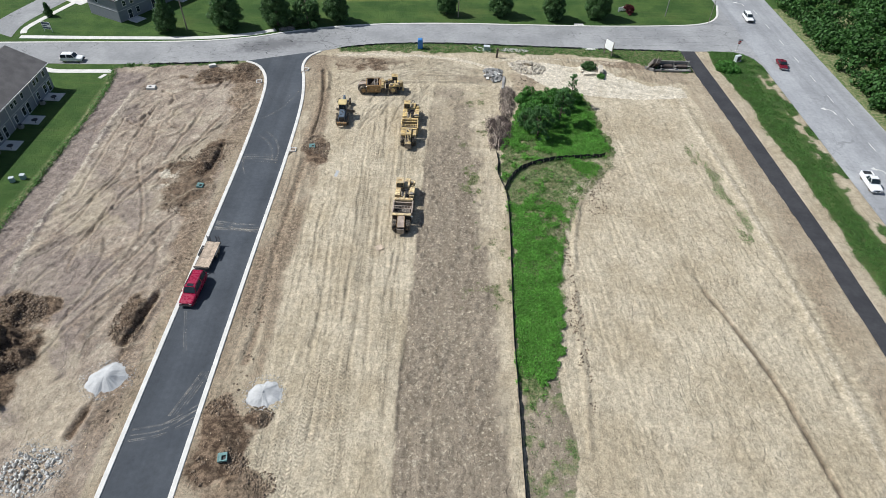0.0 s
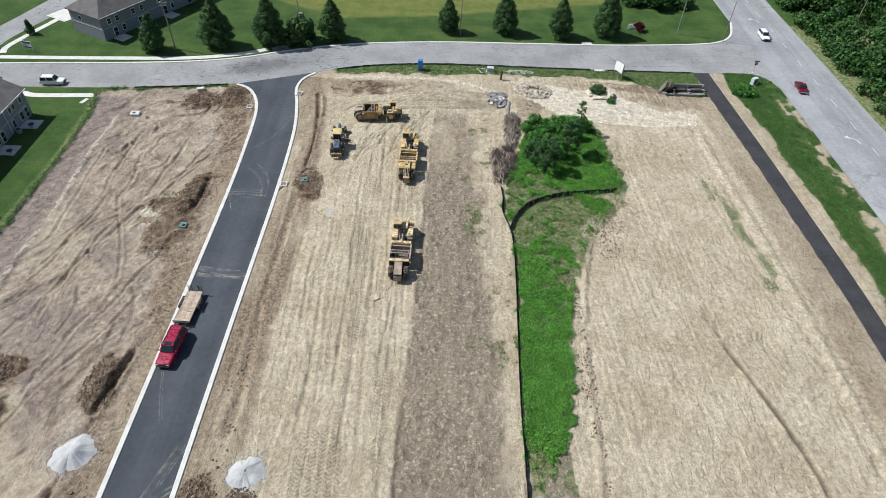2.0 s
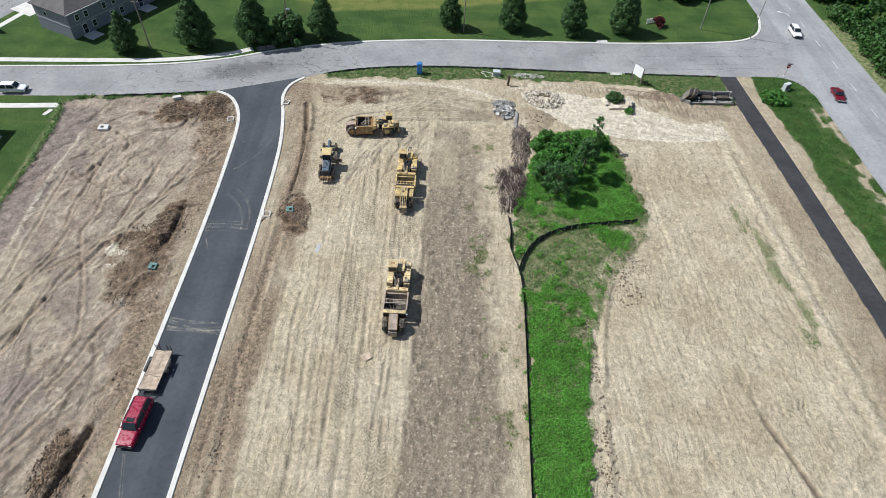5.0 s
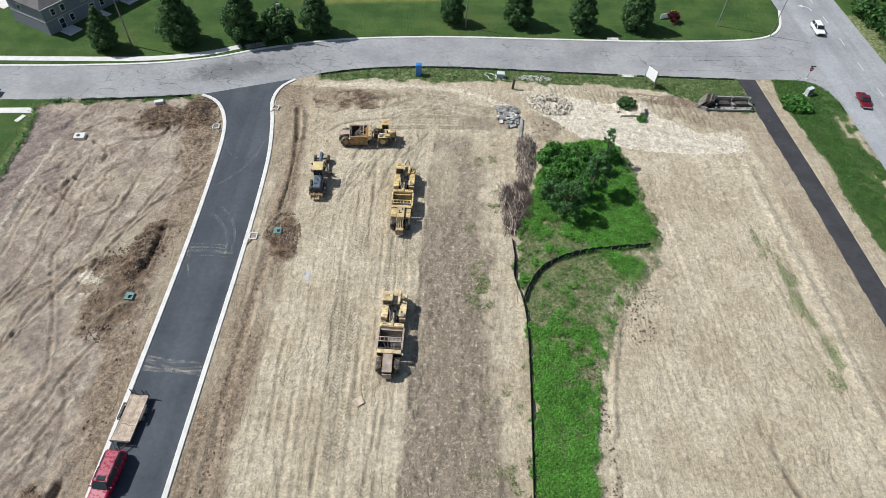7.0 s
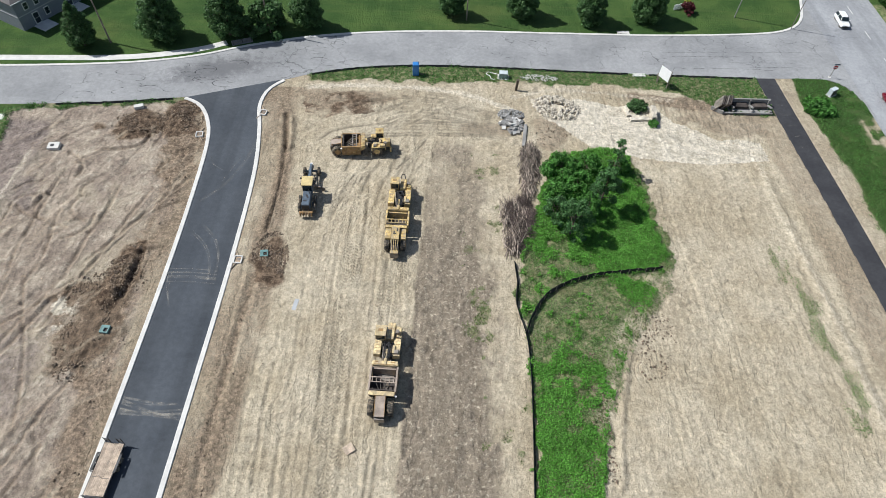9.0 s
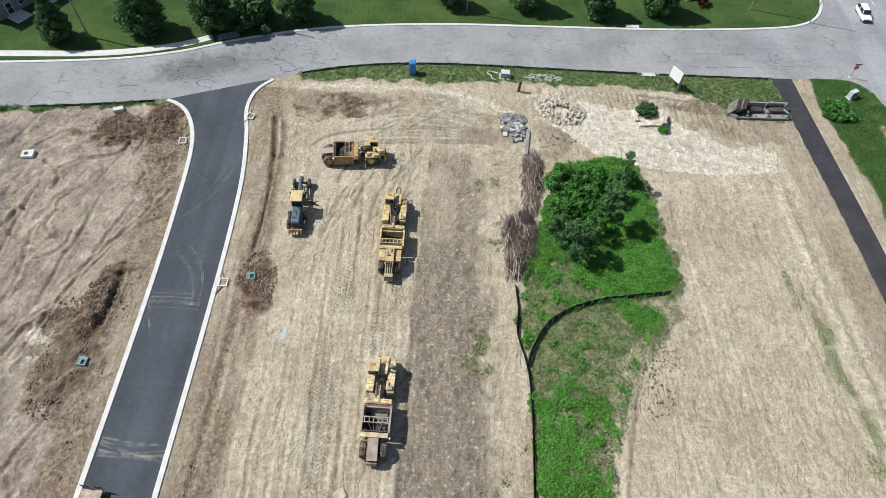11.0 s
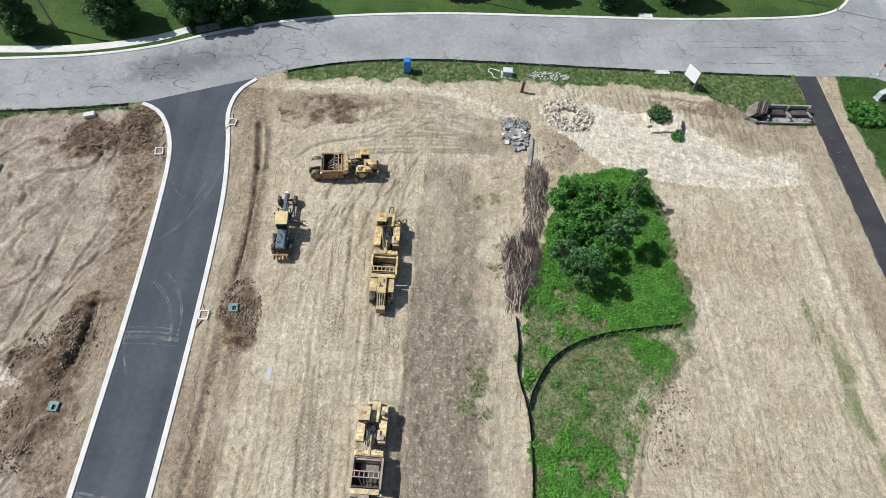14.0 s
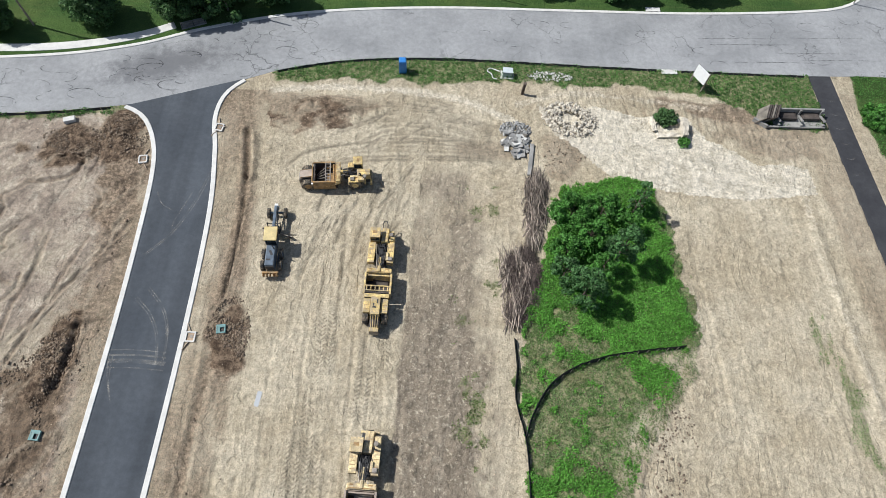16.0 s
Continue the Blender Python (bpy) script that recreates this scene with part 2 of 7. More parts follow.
def pavement_material(name, dark, light, wide=0.12, cracks=0.0, lane=0.0, blotch=None):
    """Asphalt or concrete: blotches, aggregate, wheel-worn bands, sealed cracks."""
    n = Nodes(name)
    c = n.mix(n.ramp(n.noise(wide, 6, 0.65), 0.32, 0.68), dark, light)
    c = n.shade(c, n.ramp(n.noise(1.4, 5, 0.7), 0.25, 0.75, 0.88, 1.12))
    c = n.shade(c, n.ramp(n.noise(26, 2), 0.3, 0.7, 0.9, 1.1))
    if lane:
        c = n.shade(c, n.ramp(n.noise(1.0, 3, 0.5, n.scaled(lane, 0.012, 1)), 0.35, 0.65, 0.86, 1.14))
    if cracks:
        v = n.tree.nodes.new("ShaderNodeTexVoronoi")
        v.feature = "DISTANCE_TO_EDGE"
        v.inputs["Scale"].default_value = 0.22
        warp = n.add("ShaderNodeTexNoise", Scale=0.8, Detail=4.0)
        n.tree.links.new(n.where, warp.inputs["Vector"])
        mixed = n.tree.nodes.new("ShaderNodeVectorMath")
        mixed.operation = "MULTIPLY_ADD"
        n.tree.links.new(warp.outputs["Color"], mixed.inputs[0])
        mixed.inputs[1].default_value = (2.5, 2.5, 0)
        n.tree.links.new(n.where, mixed.inputs[2])
        n.tree.links.new(mixed.outputs[0], v.inputs["Vector"])
        line = n.ramp(v.outputs["Distance"], 0.004, 0.018, 1.0, 0.0)
        some = n.ramp(n.noise(0.07, 3), 0.48, 0.6)
        c = n.mix(n.maths("MULTIPLY", n.maths("MULTIPLY", line, some), cracks), c, tuple(v * 0.45 for v in dark))
    if blotch:
        x, y, rx, ry = blotch
        at = n.add("ShaderNodeSeparateXYZ", Vector=n.where).outputs
        u = n.maths("DIVIDE", n.maths("SUBTRACT", at[0], x), rx)
        v = n.maths("DIVIDE", n.maths("SUBTRACT", n.maths("SUBTRACT", at[1], y), n.maths("MULTIPLY", n.maths("SUBTRACT", at[0], x), 0.3)), ry)
        r = n.maths("SQRT", n.maths("ADD", n.maths("MULTIPLY", u, u), n.maths("MULTIPLY", v, v)))
        spot = n.ramp(n.maths("ADD", r, n.maths("MULTIPLY", n.maths("SUBTRACT", n.noise(0.6, 7, 0.75), 0.5), 2.6)), 1.25, 0.3)
        c = n.mix(n.maths("MULTIPLY", spot, 0.75), c, (0.12, 0.12, 0.125))
    n.bump(n.noise(30, 3), 0.15, 0.01)
    return n.done(c, 0.85, spec=0.3)


GROUND = ground_material()
ASPHALT = pavement_material("fresh_asphalt", (0.052, 0.060, 0.071), (0.072, 0.081, 0.093), 0.1, 0.0, 0.35)
OLD_ROAD = pavement_material("old_concrete_road", (0.232, 0.234, 0.236), (0.325, 0.325, 0.325), 0.09, 0.8, 0.0, (-38.0, 135.0, 10.0, 3.6))
HIGHWAY = pavement_material("worn_highway", (0.243, 0.248, 0.258), (0.33, 0.335, 0.342), 0.06, 0.4, 0.3)
PATH_TOP = pavement_material("path_asphalt", (0.036, 0.036, 0.040), (0.052, 0.052, 0.056), 0.25)
CONCRETE = plain("new_concrete", (0.62, 0.60, 0.56), 0.85, vary=0.1, scale=0.7, relief=0.1, dust=0.15)
OLD_CONCRETE = plain("weathered_concrete", (0.27, 0.26, 0.245), 0.9, vary=0.25, scale=0.8)
LINE_WHITE = plain("road_paint_white", (0.62, 0.61, 0.58), 0.7, vary=0.3, scale=3)
RUBBER = plain("tyre_rubber", (0.035, 0.033, 0.03), 0.85, vary=0.3, dust=0.55)
CAT_YELLOW = plain("machine_yellow_paint", (0.61, 0.44, 0.17), 0.55, vary=0.42, scale=1.1, fine=9.0, dust=0.6)
FADED_YELLOW = plain("faded_yellow_paint", (0.66, 0.51, 0.27), 0.6, vary=0.42, scale=1.1, fine=9.0, dust=0.6)
RUSTY = plain("rusty_yellow_paint", (0.31, 0.185, 0.075), 0.75, vary=0.4, scale=1.2, dust=0.4)
# dark steel, also used where shade is put into the colour
BOWL_DARK = plain("dark_steel_and_shade", (0.06, 0.048, 0.042), 0.75, vary=0.5, scale=0.8, dust=0.25)
BARE_STEEL = plain("bare_dull_steel", (0.25, 0.22, 0.19), 0.55, 0.4, vary=0.35, dust=0.3)
BLACK_IRON = plain("dark_iron", (0.03, 0.03, 0.032), 0.6, vary=0.4, dust=0.2)
GRADER_BLUE = plain("dark_blue_grey_paint", (0.085, 0.115, 0.15), 0.5, vary=0.25, dust=0.2)
CAB_TAN = plain("tan_cab_roof", (0.60, 0.47, 0.22), 0.6, vary=0.15, dust=0.3)
RED_PAINT = plain("red_car_paint", (0.29, 0.006, 0.040), 0.3, vary=0.1, relief=0.0)
WHITE_PAINT = plain("white_car_paint", (0.78, 0.78, 0.77), 0.35, vary=0.04, relief=0.0)
DEEP_RED = plain("dark_red_car_paint", (0.14, 0.005, 0.014), 0.3, vary=0.1, relief=0.0)
CHROME = plain("chrome", (0.6, 0.6, 0.6), 0.2, 0.9, vary=0.1, relief=0.0)
DARK_GLASS = plain("tinted_glass", (0.02, 0.03, 0.035), 0.1, vary=0.1, relief=0.0)
LAMP_RED = plain("red_lamp_plastic", (0.4, 0.01, 0.01), 0.3, vary=0.05, relief=0.0)
LAMP_CLEAR = plain("clear_lamp_plastic", (0.75, 0.75, 0.72), 0.2, vary=0.05, relief=0.0)
DECK_WOOD = plain("weathered_plank_wood", (0.42, 0.33, 0.25), 0.85, vary=0.3, scale=1.5, pieces=0.18)
BARK = plain("bark", (0.11, 0.085, 0.065), 0.95, vary=0.3)
DEAD_WOOD = plain("dead_branch_wood", (0.30, 0.245, 0.20), 0.95, vary=0.3, pieces=0.55)
POLE_WOOD = plain("grey_pole_wood", (0.25, 0.21, 0.17), 0.95, vary=0.25)
STONE = plain("limestone_rubble", (0.43, 0.385, 0.315), 0.95, vary=0.2, pieces=0.25)
SLAB_GREY = plain("broken_grey_slab", (0.22, 0.215, 0.205), 0.9, vary=0.25, pieces=0.35)
GRAVEL = plain("pale_grey_gravel", (0.46, 0.46, 0.455), 0.95, vary=0.12, scale=0.8, fine=14, relief=0.6)
CLOD = plain("dark_soil_clods", (0.225, 0.165, 0.115), 0.97, vary=0.3, pieces=0.35)
FABRIC = plain("black_silt_fabric", (0.018, 0.018, 0.02), 0.8, vary=0.3)
POTTY_BLUE = plain("blue_plastic", (0.03, 0.19, 0.5), 0.45, vary=0.08, relief=0.0)
GREY_PLASTIC = plain("pale_plastic", (0.52, 0.57, 0.58), 0.5, vary=0.08)
BOX_GREEN = plain("green_grey_cabinet", (0.30, 0.40, 0.37), 0.5, vary=0.1)
GRATE_GREEN = plain("teal_grate_cover", (0.13, 0.25, 0.24), 0.6, vary=0.25)
SIGN_WHITE = plain("white_sign_board", (0.8, 0.8, 0.79), 0.5, vary=0.04, relief=0.0)
SIGN_RED = plain("red_sign_face", (0.5, 0.02, 0.03), 0.45, vary=0.05, relief=0.0)
SIGN_DARK = plain("dark_sign_print", (0.07, 0.09, 0.13), 0.5, vary=0.1, relief=0.0)
SIDING = plain("grey_siding", (0.215, 0.228, 0.255), 0.7, vary=0.06, relief=0.05)
BELT_GREY = plain("pale_siding_band", (0.40, 0.41, 0.42), 0.7, vary=0.06)
TRIM_WHITE = plain("white_trim", (0.72, 0.72, 0.7), 0.6, vary=0.05)
SHINGLE = plain("brown_grey_shingles", (0.115, 0.107, 0.105), 0.95, vary=0.2, scale=0.6, fine=9, pieces=0.12)
LEAF = leaf_material("tree_leaves", (0.064, 0.130, 0.044))
LEAF_BRIGHT = leaf_material("thicket_leaves", (0.068, 0.190, 0.036))
LEAF_DEEP = leaf_material("deep_thicket_leaves", (0.066, 0.150, 0.050))
LEAF_WOODS = leaf_material("woods_leaves", (0.040, 0.102, 0.024))
WEED = leaf_material("weed_leaves", (0.092, 0.245, 0.036), 0.4)
GRASS_BLADES = leaf_material("rough_grass", (0.105, 0.145, 0.045), 0.45, dry=0.24)
HOLLOW_GRASS = leaf_material("hollow_grass", (0.115, 0.19, 0.06), 0.5, dry=0.26)
ROAD_GRASS = leaf_material("roadside_grass", (0.062, 0.150, 0.032), 0.5, dry=0.1)
MAROON = leaf_material("maroon_leaves", (0.09, 0.02, 0.025))


# ---- building helpers ----
def part(name, bm, material, parent=None, label=""):
    """Links a bmesh as one mesh object under a thing or a part."""
    mesh = bpy.data.meshes.new(name)
    bm.to_mesh(mesh)
    bm.free()
    mesh.materials.append(material)
    ob = new(name, mesh)
    ob.parent = parent
    if label:
        ob["label"] = label
    return ob


def thing(name, m, label, category, group="", kind=""):
    ob = new(name)
    ob.matrix_basis = m
    ob.empty_display_size = 0.3
    return tagged(ob, label, category, group, kind)


def mesh_ob(name, verts, faces, material, parent=None, label="", smooth=False):
    mesh = bpy.data.meshes.new(name)
    mesh.from_pydata([tuple(v) for v in verts], [], [tuple(f) for f in faces])
    mesh.materials.append(material)
    if smooth:
        mesh.polygons.foreach_set("use_smooth", [True] * len(mesh.polygons))
    mesh.update()
    ob = new(name, mesh)
    ob.parent = parent
    if label:
        ob["label"] = label
    return ob


def box(bm, at, size, bevel=0.0, turn=(0, 0, 0), taper=None, shift=(0, 0)):
    """A block; taper shrinks its top in x and y, shift slides the top."""
    made = bmesh.ops.create_cube(bm, size=1.0)["verts"]
    m = pose(*at, *turn) @ Matrix.Diagonal((*size, 1))
    for v in made:
        if taper and v.co.z > 0:
            v.co.x = v.co.x * taper[0]
            v.co.y = v.co.y * taper[1]
        if v.co.z > 0:
            v.co.x += shift[0] / size[0]
            v.co.y += shift[1] / size[1]
        v.co = m @ v.co
    if bevel:
        edges = {e for v in made for e in v.link_edges}
        bmesh.ops.bevel(bm, geom=list(edges), offset=bevel, segments=2, affect="EDGES", profile=0.6)


def rod(bm, a, b, r, r2=None, sides=8):
    """A round bar from a to b."""
    a, b = Vector(a), Vector(b)
    way = b - a
    m = Matrix.Translation((a + b) / 2) @ way.to_track_quat("Z", "Y").to_matrix().to_4x4()
    bmesh.ops.create_cone(bm, cap_ends=True, segments=sides, radius1=r, radius2=r if r2 is None else r2, depth=way.length, matrix=m)


def tube(bm, points, r, sides=6):
    for a, b in zip(points[:-1], points[1:]):
        rod(bm, a, b, r, sides=sides)


def one(name, fill, material, parent=None, label=""):
    bm = bmesh.new()
    fill(bm)
    return part(name, bm, material, parent, label)


def boxes(name, material, parent, *specs, label=""):
    bm = bmesh.new()
    for s in specs:
        box(bm, *s)
    return part(name, bm, material, parent, label)


def spline(points, n):
    """n points at even steps along a smooth line through the points given."""
    p = np.array(points, float)
    q = np.vstack([2 * p[0] - p[1], p, 2 * p[-1] - p[-2]])
    out = []
    for i in range(len(p) - 1):
        a, b, c, d = q[i:i + 4]
        for t in np.linspace(0, 1, 24, endpoint=False):
            out.append(0.5 * (2 * b + (c - a) * t + (2 * a - 5 * b + 4 * c - d) * t * t + (3 * b - a - 3 * c + d) * t ** 3))
    out.append(p[-1])
    out = np.array(out)
    run = np.concatenate([[0], np.cumsum(np.linalg.norm(np.diff(out, axis=0), axis=1))])
    at = np.linspace(0, run[-1], n)
    return np.stack([np.interp(at, run, out[:, k]) for k in range(out.shape[1])], 1)


def beside(line, d):
    """The line moved d metres to its left."""
    t = np.gradient(line, axis=0)
    t /= np.linalg.norm(t, axis=1)[:, None] + 1e-9
    return line + d * np.stack([-t[:, 1], t[:, 0]], 1)


def ribbon(name, left, right, top, thick, material, parent=None, label="", bevel=0.0):
    """A slab between two lines with the same number of points."""
    n = len(left)
    rows = []
    for l, r in zip(left, right):
        way = (r - l) / (np.linalg.norm(r - l) + 1e-9)
        rows += [(*l, top - thick), (*l, top - bevel), (*(l + way * bevel), top), (*(r - way * bevel), top), (*r, top - bevel), (*r, top - thick)]
    faces = []
    for i in range(n - 1):
        a, b = 6 * i, 6 * i + 6
        faces += [(a + k, a + k + 1, b + k + 1, b + k) for k in range(5)]
    faces += [tuple(range(6)), tuple(range(6 * n - 1, 6 * n - 7, -1))]
    ob = mesh_ob(name, rows, faces, material, parent, label)
    bm = bmesh.new()
    bm.from_mesh(ob.data)
    bmesh.ops.recalc_face_normals(bm, faces=bm.faces)
    bm.to_mesh(ob.data)
    bm.free()
    return ob


def value_noise(x, y, scale, seed):
    """Smooth noise from 0 to 1 at many places at once."""
    grid = np.random.RandomState(seed).rand(256, 256)
    u, v = x / scale + 1000.0, y / scale + 1000.0
    i, j = np.floor(u).astype(int), np.floor(v).astype(int)
    f, g = u - i, v - j
    f, g = f * f * (3 - 2 * f), g * g * (3 - 2 * g)
    i0, j0, i1, j1 = i % 256, j % 256, (i + 1) % 256, (j + 1) % 256
    return (grid[i0, j0] * (1 - f) + grid[i1, j0] * f) * (1 - g) + (grid[i0, j1] * (1 - f) + grid[i1, j1] * f) * g


def rough_noise(x, y, scale, seed, octaves=4):
    total, size = 0.0, 1.0
    norm = 0.0
    for k in range(octaves):
        total = total + size * value_noise(x, y, scale / 2 ** k, seed + k)
        norm += size
        size *= 0.55
    return total / norm


def inside(x, y, outline):
    """1 inside an outline, 0 outside."""
    p = np.array(outline, float)
    hit = np.zeros(x.shape, bool)
    for (xa, ya), (xb, yb) in zip(p, np.roll(p, -1, axis=0)):
        if ya != yb:
            hit ^= ((ya > y) != (yb > y)) & (x < (xb - xa) * (y - ya) / (yb - ya) + xa)
    return hit.astype(float)


def near_line(x, y, line):
    """The distance to a line of many points."""
    p = np.array(line, float)
    best = np.full(x.shape, 1e9)
    for a, b in zip(p[:-1], p[1:]):
        d = b - a
        t = np.clip(((x - a[0]) * d[0] + (y - a[1]) * d[1]) / (d @ d + 1e-9), 0, 1)
        best = np.minimum(best, np.hypot(x - a[0] - t * d[0], y - a[1] - t * d[1]))
    return best


def step(v, low, high):
    t = np.clip((v - low) / (high - low), 0, 1)
    return t * t * (3 - 2 * t)


# ---- the plan: road edges ----
NEW_LEFT = spline([(-34.6, -40), (-34.5, 26), (-34.3, 60), (-34.1, 90), (-34.5, 108), (-35.1, 116.5), (-36.2, 121), (-38.0, 124.4), (-39.8, 126.0), (-41.6, 126.8)], 120)
NEW_RIGHT = spline([(-27.5, -40), (-27.3, 26), (-27.0, 60), (-26.6, 90), (-26.9, 108.8), (-28.1, 119.2), (-29.2, 124.6), (-29.1, 128.2), (-28.1, 130.8), (-26.3, 132.8)], 120)
FAR_NEAR = spline([(-260, 108), (-130, 119), (-93, 121.8), (-66, 123.4), (-41.6, 126.9), (-26.3, 132.7), (-21, 135.0), (-10.5, 137.7), (2, 138.9), (18, 139.0), (38, 139.0), (60.2, 139.4), (71.5, 140.0), (75.4, 138.6), (77.2, 135.0), (78.0, 129.0)], 200)
FAR_FAR = spline([(-260, 117), (-130, 127.8), (-96, 131.2), (-81, 132.6), (-68, 133.7), (-53, 135.7), (-42.7, 138.5), (-34.4, 142.2), (-23.6, 145.9), (-12.0, 148.3), (4, 150), (23, 150.8), (44, 151.8), (63, 153.8), (71, 156.0), (75.3, 160.3), (77.9, 168.0)], 200)
HWY_X0, HWY_X1 = 77.6, 93.0
PATH_LEFT = spline([(59.6, 139.3), (60.3, 124), (61.3, 108), (62.0, 90), (62.8, 73), (63.0, 58), (63.2, 40), (62.5, 10), (60, -40)], 80)
PATH_RIGHT = spline([(63.1, 139.5), (63.9, 124), (64.8, 108), (65.5, 90), (66.1, 73), (66.2, 58), (66.4, 40), (65.8, 10), (63.4, -40)], 80)
FENCE = spline([(11.8, 5), (11.9, 28), (12.1, 36), (12.3, 44), (12.5, 52), (13.0, 61), (13.5, 71), (13.7, 78), (13.4, 82.8), (12.5, 87), (12.8, 90.6), (12.6, 94.2)], 150)
FENCE_CURVE = spline([(13.4, 82.8), (14.3, 85.3), (16.4, 88.6), (19.5, 90.8), (23.7, 92.3), (28.5, 93.2), (32.8, 93.8)], 60)

# ---- ground: one sheet to the horizon ----
far_steps = np.array([0, 6, 14, 25, 45, 80, 140, 260, 500, 1000, 2200])
xs = np.concatenate([-104 - far_steps[::-1], np.arange(-103, -68, 0.8), np.arange(-68, 66.5, 0.22), np.arange(67, 100, 0.8), 101 + far_steps])
ys = np.concatenate([20 - far_steps[::-1], np.arange(20.4, 141, 0.22), np.arange(141.5, 186, 0.8), 187 + far_steps])
X, Y = np.meshgrid(xs, ys)
fx, fy = X.ravel(), Y.ravel()

wob = (rough_noise(fx, fy, 6.0, 11) - 0.5) * 5
wob2 = (rough_noise(fx, fy, 1.6, 21) - 0.5) * 1.6
near_y = np.interp(fx, FAR_NEAR[:, 0], FAR_NEAR[:, 1])
far_y = np.interp(fx, FAR_FAR[:, 0], FAR_FAR[:, 1])
pl_x = np.interp(fy, PATH_LEFT[::-1, 1], PATH_LEFT[::-1, 0])
pr_x = np.interp(fy, PATH_RIGHT[::-1, 1], PATH_RIGHT[::-1, 0])
road_l = np.interp(fy, NEW_LEFT[:, 1], NEW_LEFT[:, 0])
road_r = np.interp(fy, NEW_RIGHT[:, 1], NEW_RIGHT[:, 0])

# grass outside the site
grass = np.zeros_like(fx)
mown = np.zeros_like(fx)
north = step(fy - far_y, -1, 0)
grass = np.maximum(grass, north)
mown = np.maximum(mown, north)
lawn_edge = np.interp(fy, [0, 60, 78, 100, 115, 121, 124], [-67.5, -67.0, -66.6, -66.4, -67.2, -68.6, -64.0])
west = step(lawn_edge - fx + wob2 * 0.7, -0.4, 0.4) * (fy < near_y)
grass, mown = np.maximum(grass, west), np.maximum(mown, step(lawn_edge - fx, 0.6, 1.6) * (fy < near_y))
# verge south of the far road
verge_y = np.interp(fx, [-80, -60, -42, -22, -10, 4, 22, 34, 42, 48, 50, 60, 62], [122, 122.6, 125.6, 132.8, 133.6, 134.0, 135.2, 134.6, 134.0, 131.6, 128.6, 128.4, 130])
verge = step(fy - verge_y + wob2 * 1.2 + wob * 0.6, -0.7, 0.8) * (fy < near_y + 0.3) * step(fx, -23, -21) * (fx < pl_x)
grass = np.maximum(grass, verge * 0.85)
verge_w = step(fy - (near_y - 1.3) + wob2, -0.5, 0.5) * (fx < -41) * (fx > -68) * (fy < near_y)
grass = np.maximum(grass, verge_w * 0.6)
# strip between the path and the highway
strip_x = np.interp(fy, [0, 45, 62, 84, 103, 124, 134, 139], [70.0, 69.3, 68.9, 68.9, 68.2, 67.2, 65.6, 66.0])
east = step(fx - strip_x + wob * 0.35 + wob2 * 0.5, -0.6, 0.6) * (fx < HWY_X0 + 1) * (fy < 140)
bare = step(rough_noise(fx, fy * 0.5, 2.2, 61), 0.36, 0.58) * step(fx + wob2, 73.2, 75.2) * step(fy, 132, 128)
grass = np.maximum(grass, east * (1 - 0.75 * bare))
mown = np.maximum(mown, east * 0.9)
beyond = step(fx, HWY_X1 - 0.2, HWY_X1 + 0.4)
grass = np.maximum(grass, beyond)
# the green hollow round the thicket
hollow = [(12.6, 54), (12.3, 44), (14.0, 39), (17.5, 45), (19.8, 54), (20.6, 63), (22.6, 72), (25.5, 79), (29, 85), (33.2, 90.5), (35.0, 96), (34.6, 104), (33.6, 112), (32.0, 117.2), (25.5, 118.0), (19.2, 116), (17.5, 108), (15.5, 102), (13.2, 96), (12.8, 90), (13.6, 82), (13.4, 70), (12.9, 60)]
rag = (rough_noise(fx, fy, 0.9, 23) - 0.5) * 1.8
hol = inside(fx + wob * 0.25 + wob2 + rag, fy + wob * 0.35 + wob2 - rag, hollow)
curve_y = np.interp(fx, FENCE_CURVE[:, 0], FENCE_CURVE[:, 1])
south = step(fy - curve_y, 1.0, -0.4)
mottle = step(rough_noise(fx, fy, 3.0, 73), 0.40, 0.62)
thin = south * step(fy + wob * 1.7, 60, 76) * (0.35 + 0.6 * mottle)
thin = np.maximum(thin, south * step(fy + wob * 0.5, 75, 81) * 0.85)
thin *= 1 - 0.85 * np.exp(-((fx - 28.6 + wob * 0.3) / 2.2) ** 2 - ((fy - 90.2 + wob * 0.3) / 2.6) ** 2)
thin = np.maximum(thin, 0.8 * step(fy + wob * 0.5, 47, 41))
thin = np.maximum(thin, (1 - south) * step(fx + wob * 0.4, 22.0, 18.5) * step(fy, 101, 97) * (0.45 + 0.5 * mottle))
thin = np.maximum(thin, 0.9 * step(fx - np.interp(fy, [60, 74, 84, 96, 104, 112], [20.0, 22.6, 28.4, 33.6, 33.6, 32.0]) + wob * 0.4, -0.8, 1.0))
thin = np.maximum(thin, 1.1 * np.exp(-((fx - 21.3 + wob * 0.4) / 2.6) ** 2 - ((fy - 93.6 + wob * 0.3) / 1.8) ** 2))
thin = np.clip(thin, 0, 1)
hol_w = hol * (1 - 0.42 * thin) * (1 - 0.5 * south * step(fx - np.interp(fy, [44, 60, 74, 84, 92], [17.0, 18.6, 21.0, 25.0, 30.0]) + wob * 0.5, -1.5, 2.0))
grass = np.maximum(grass, hol_w)
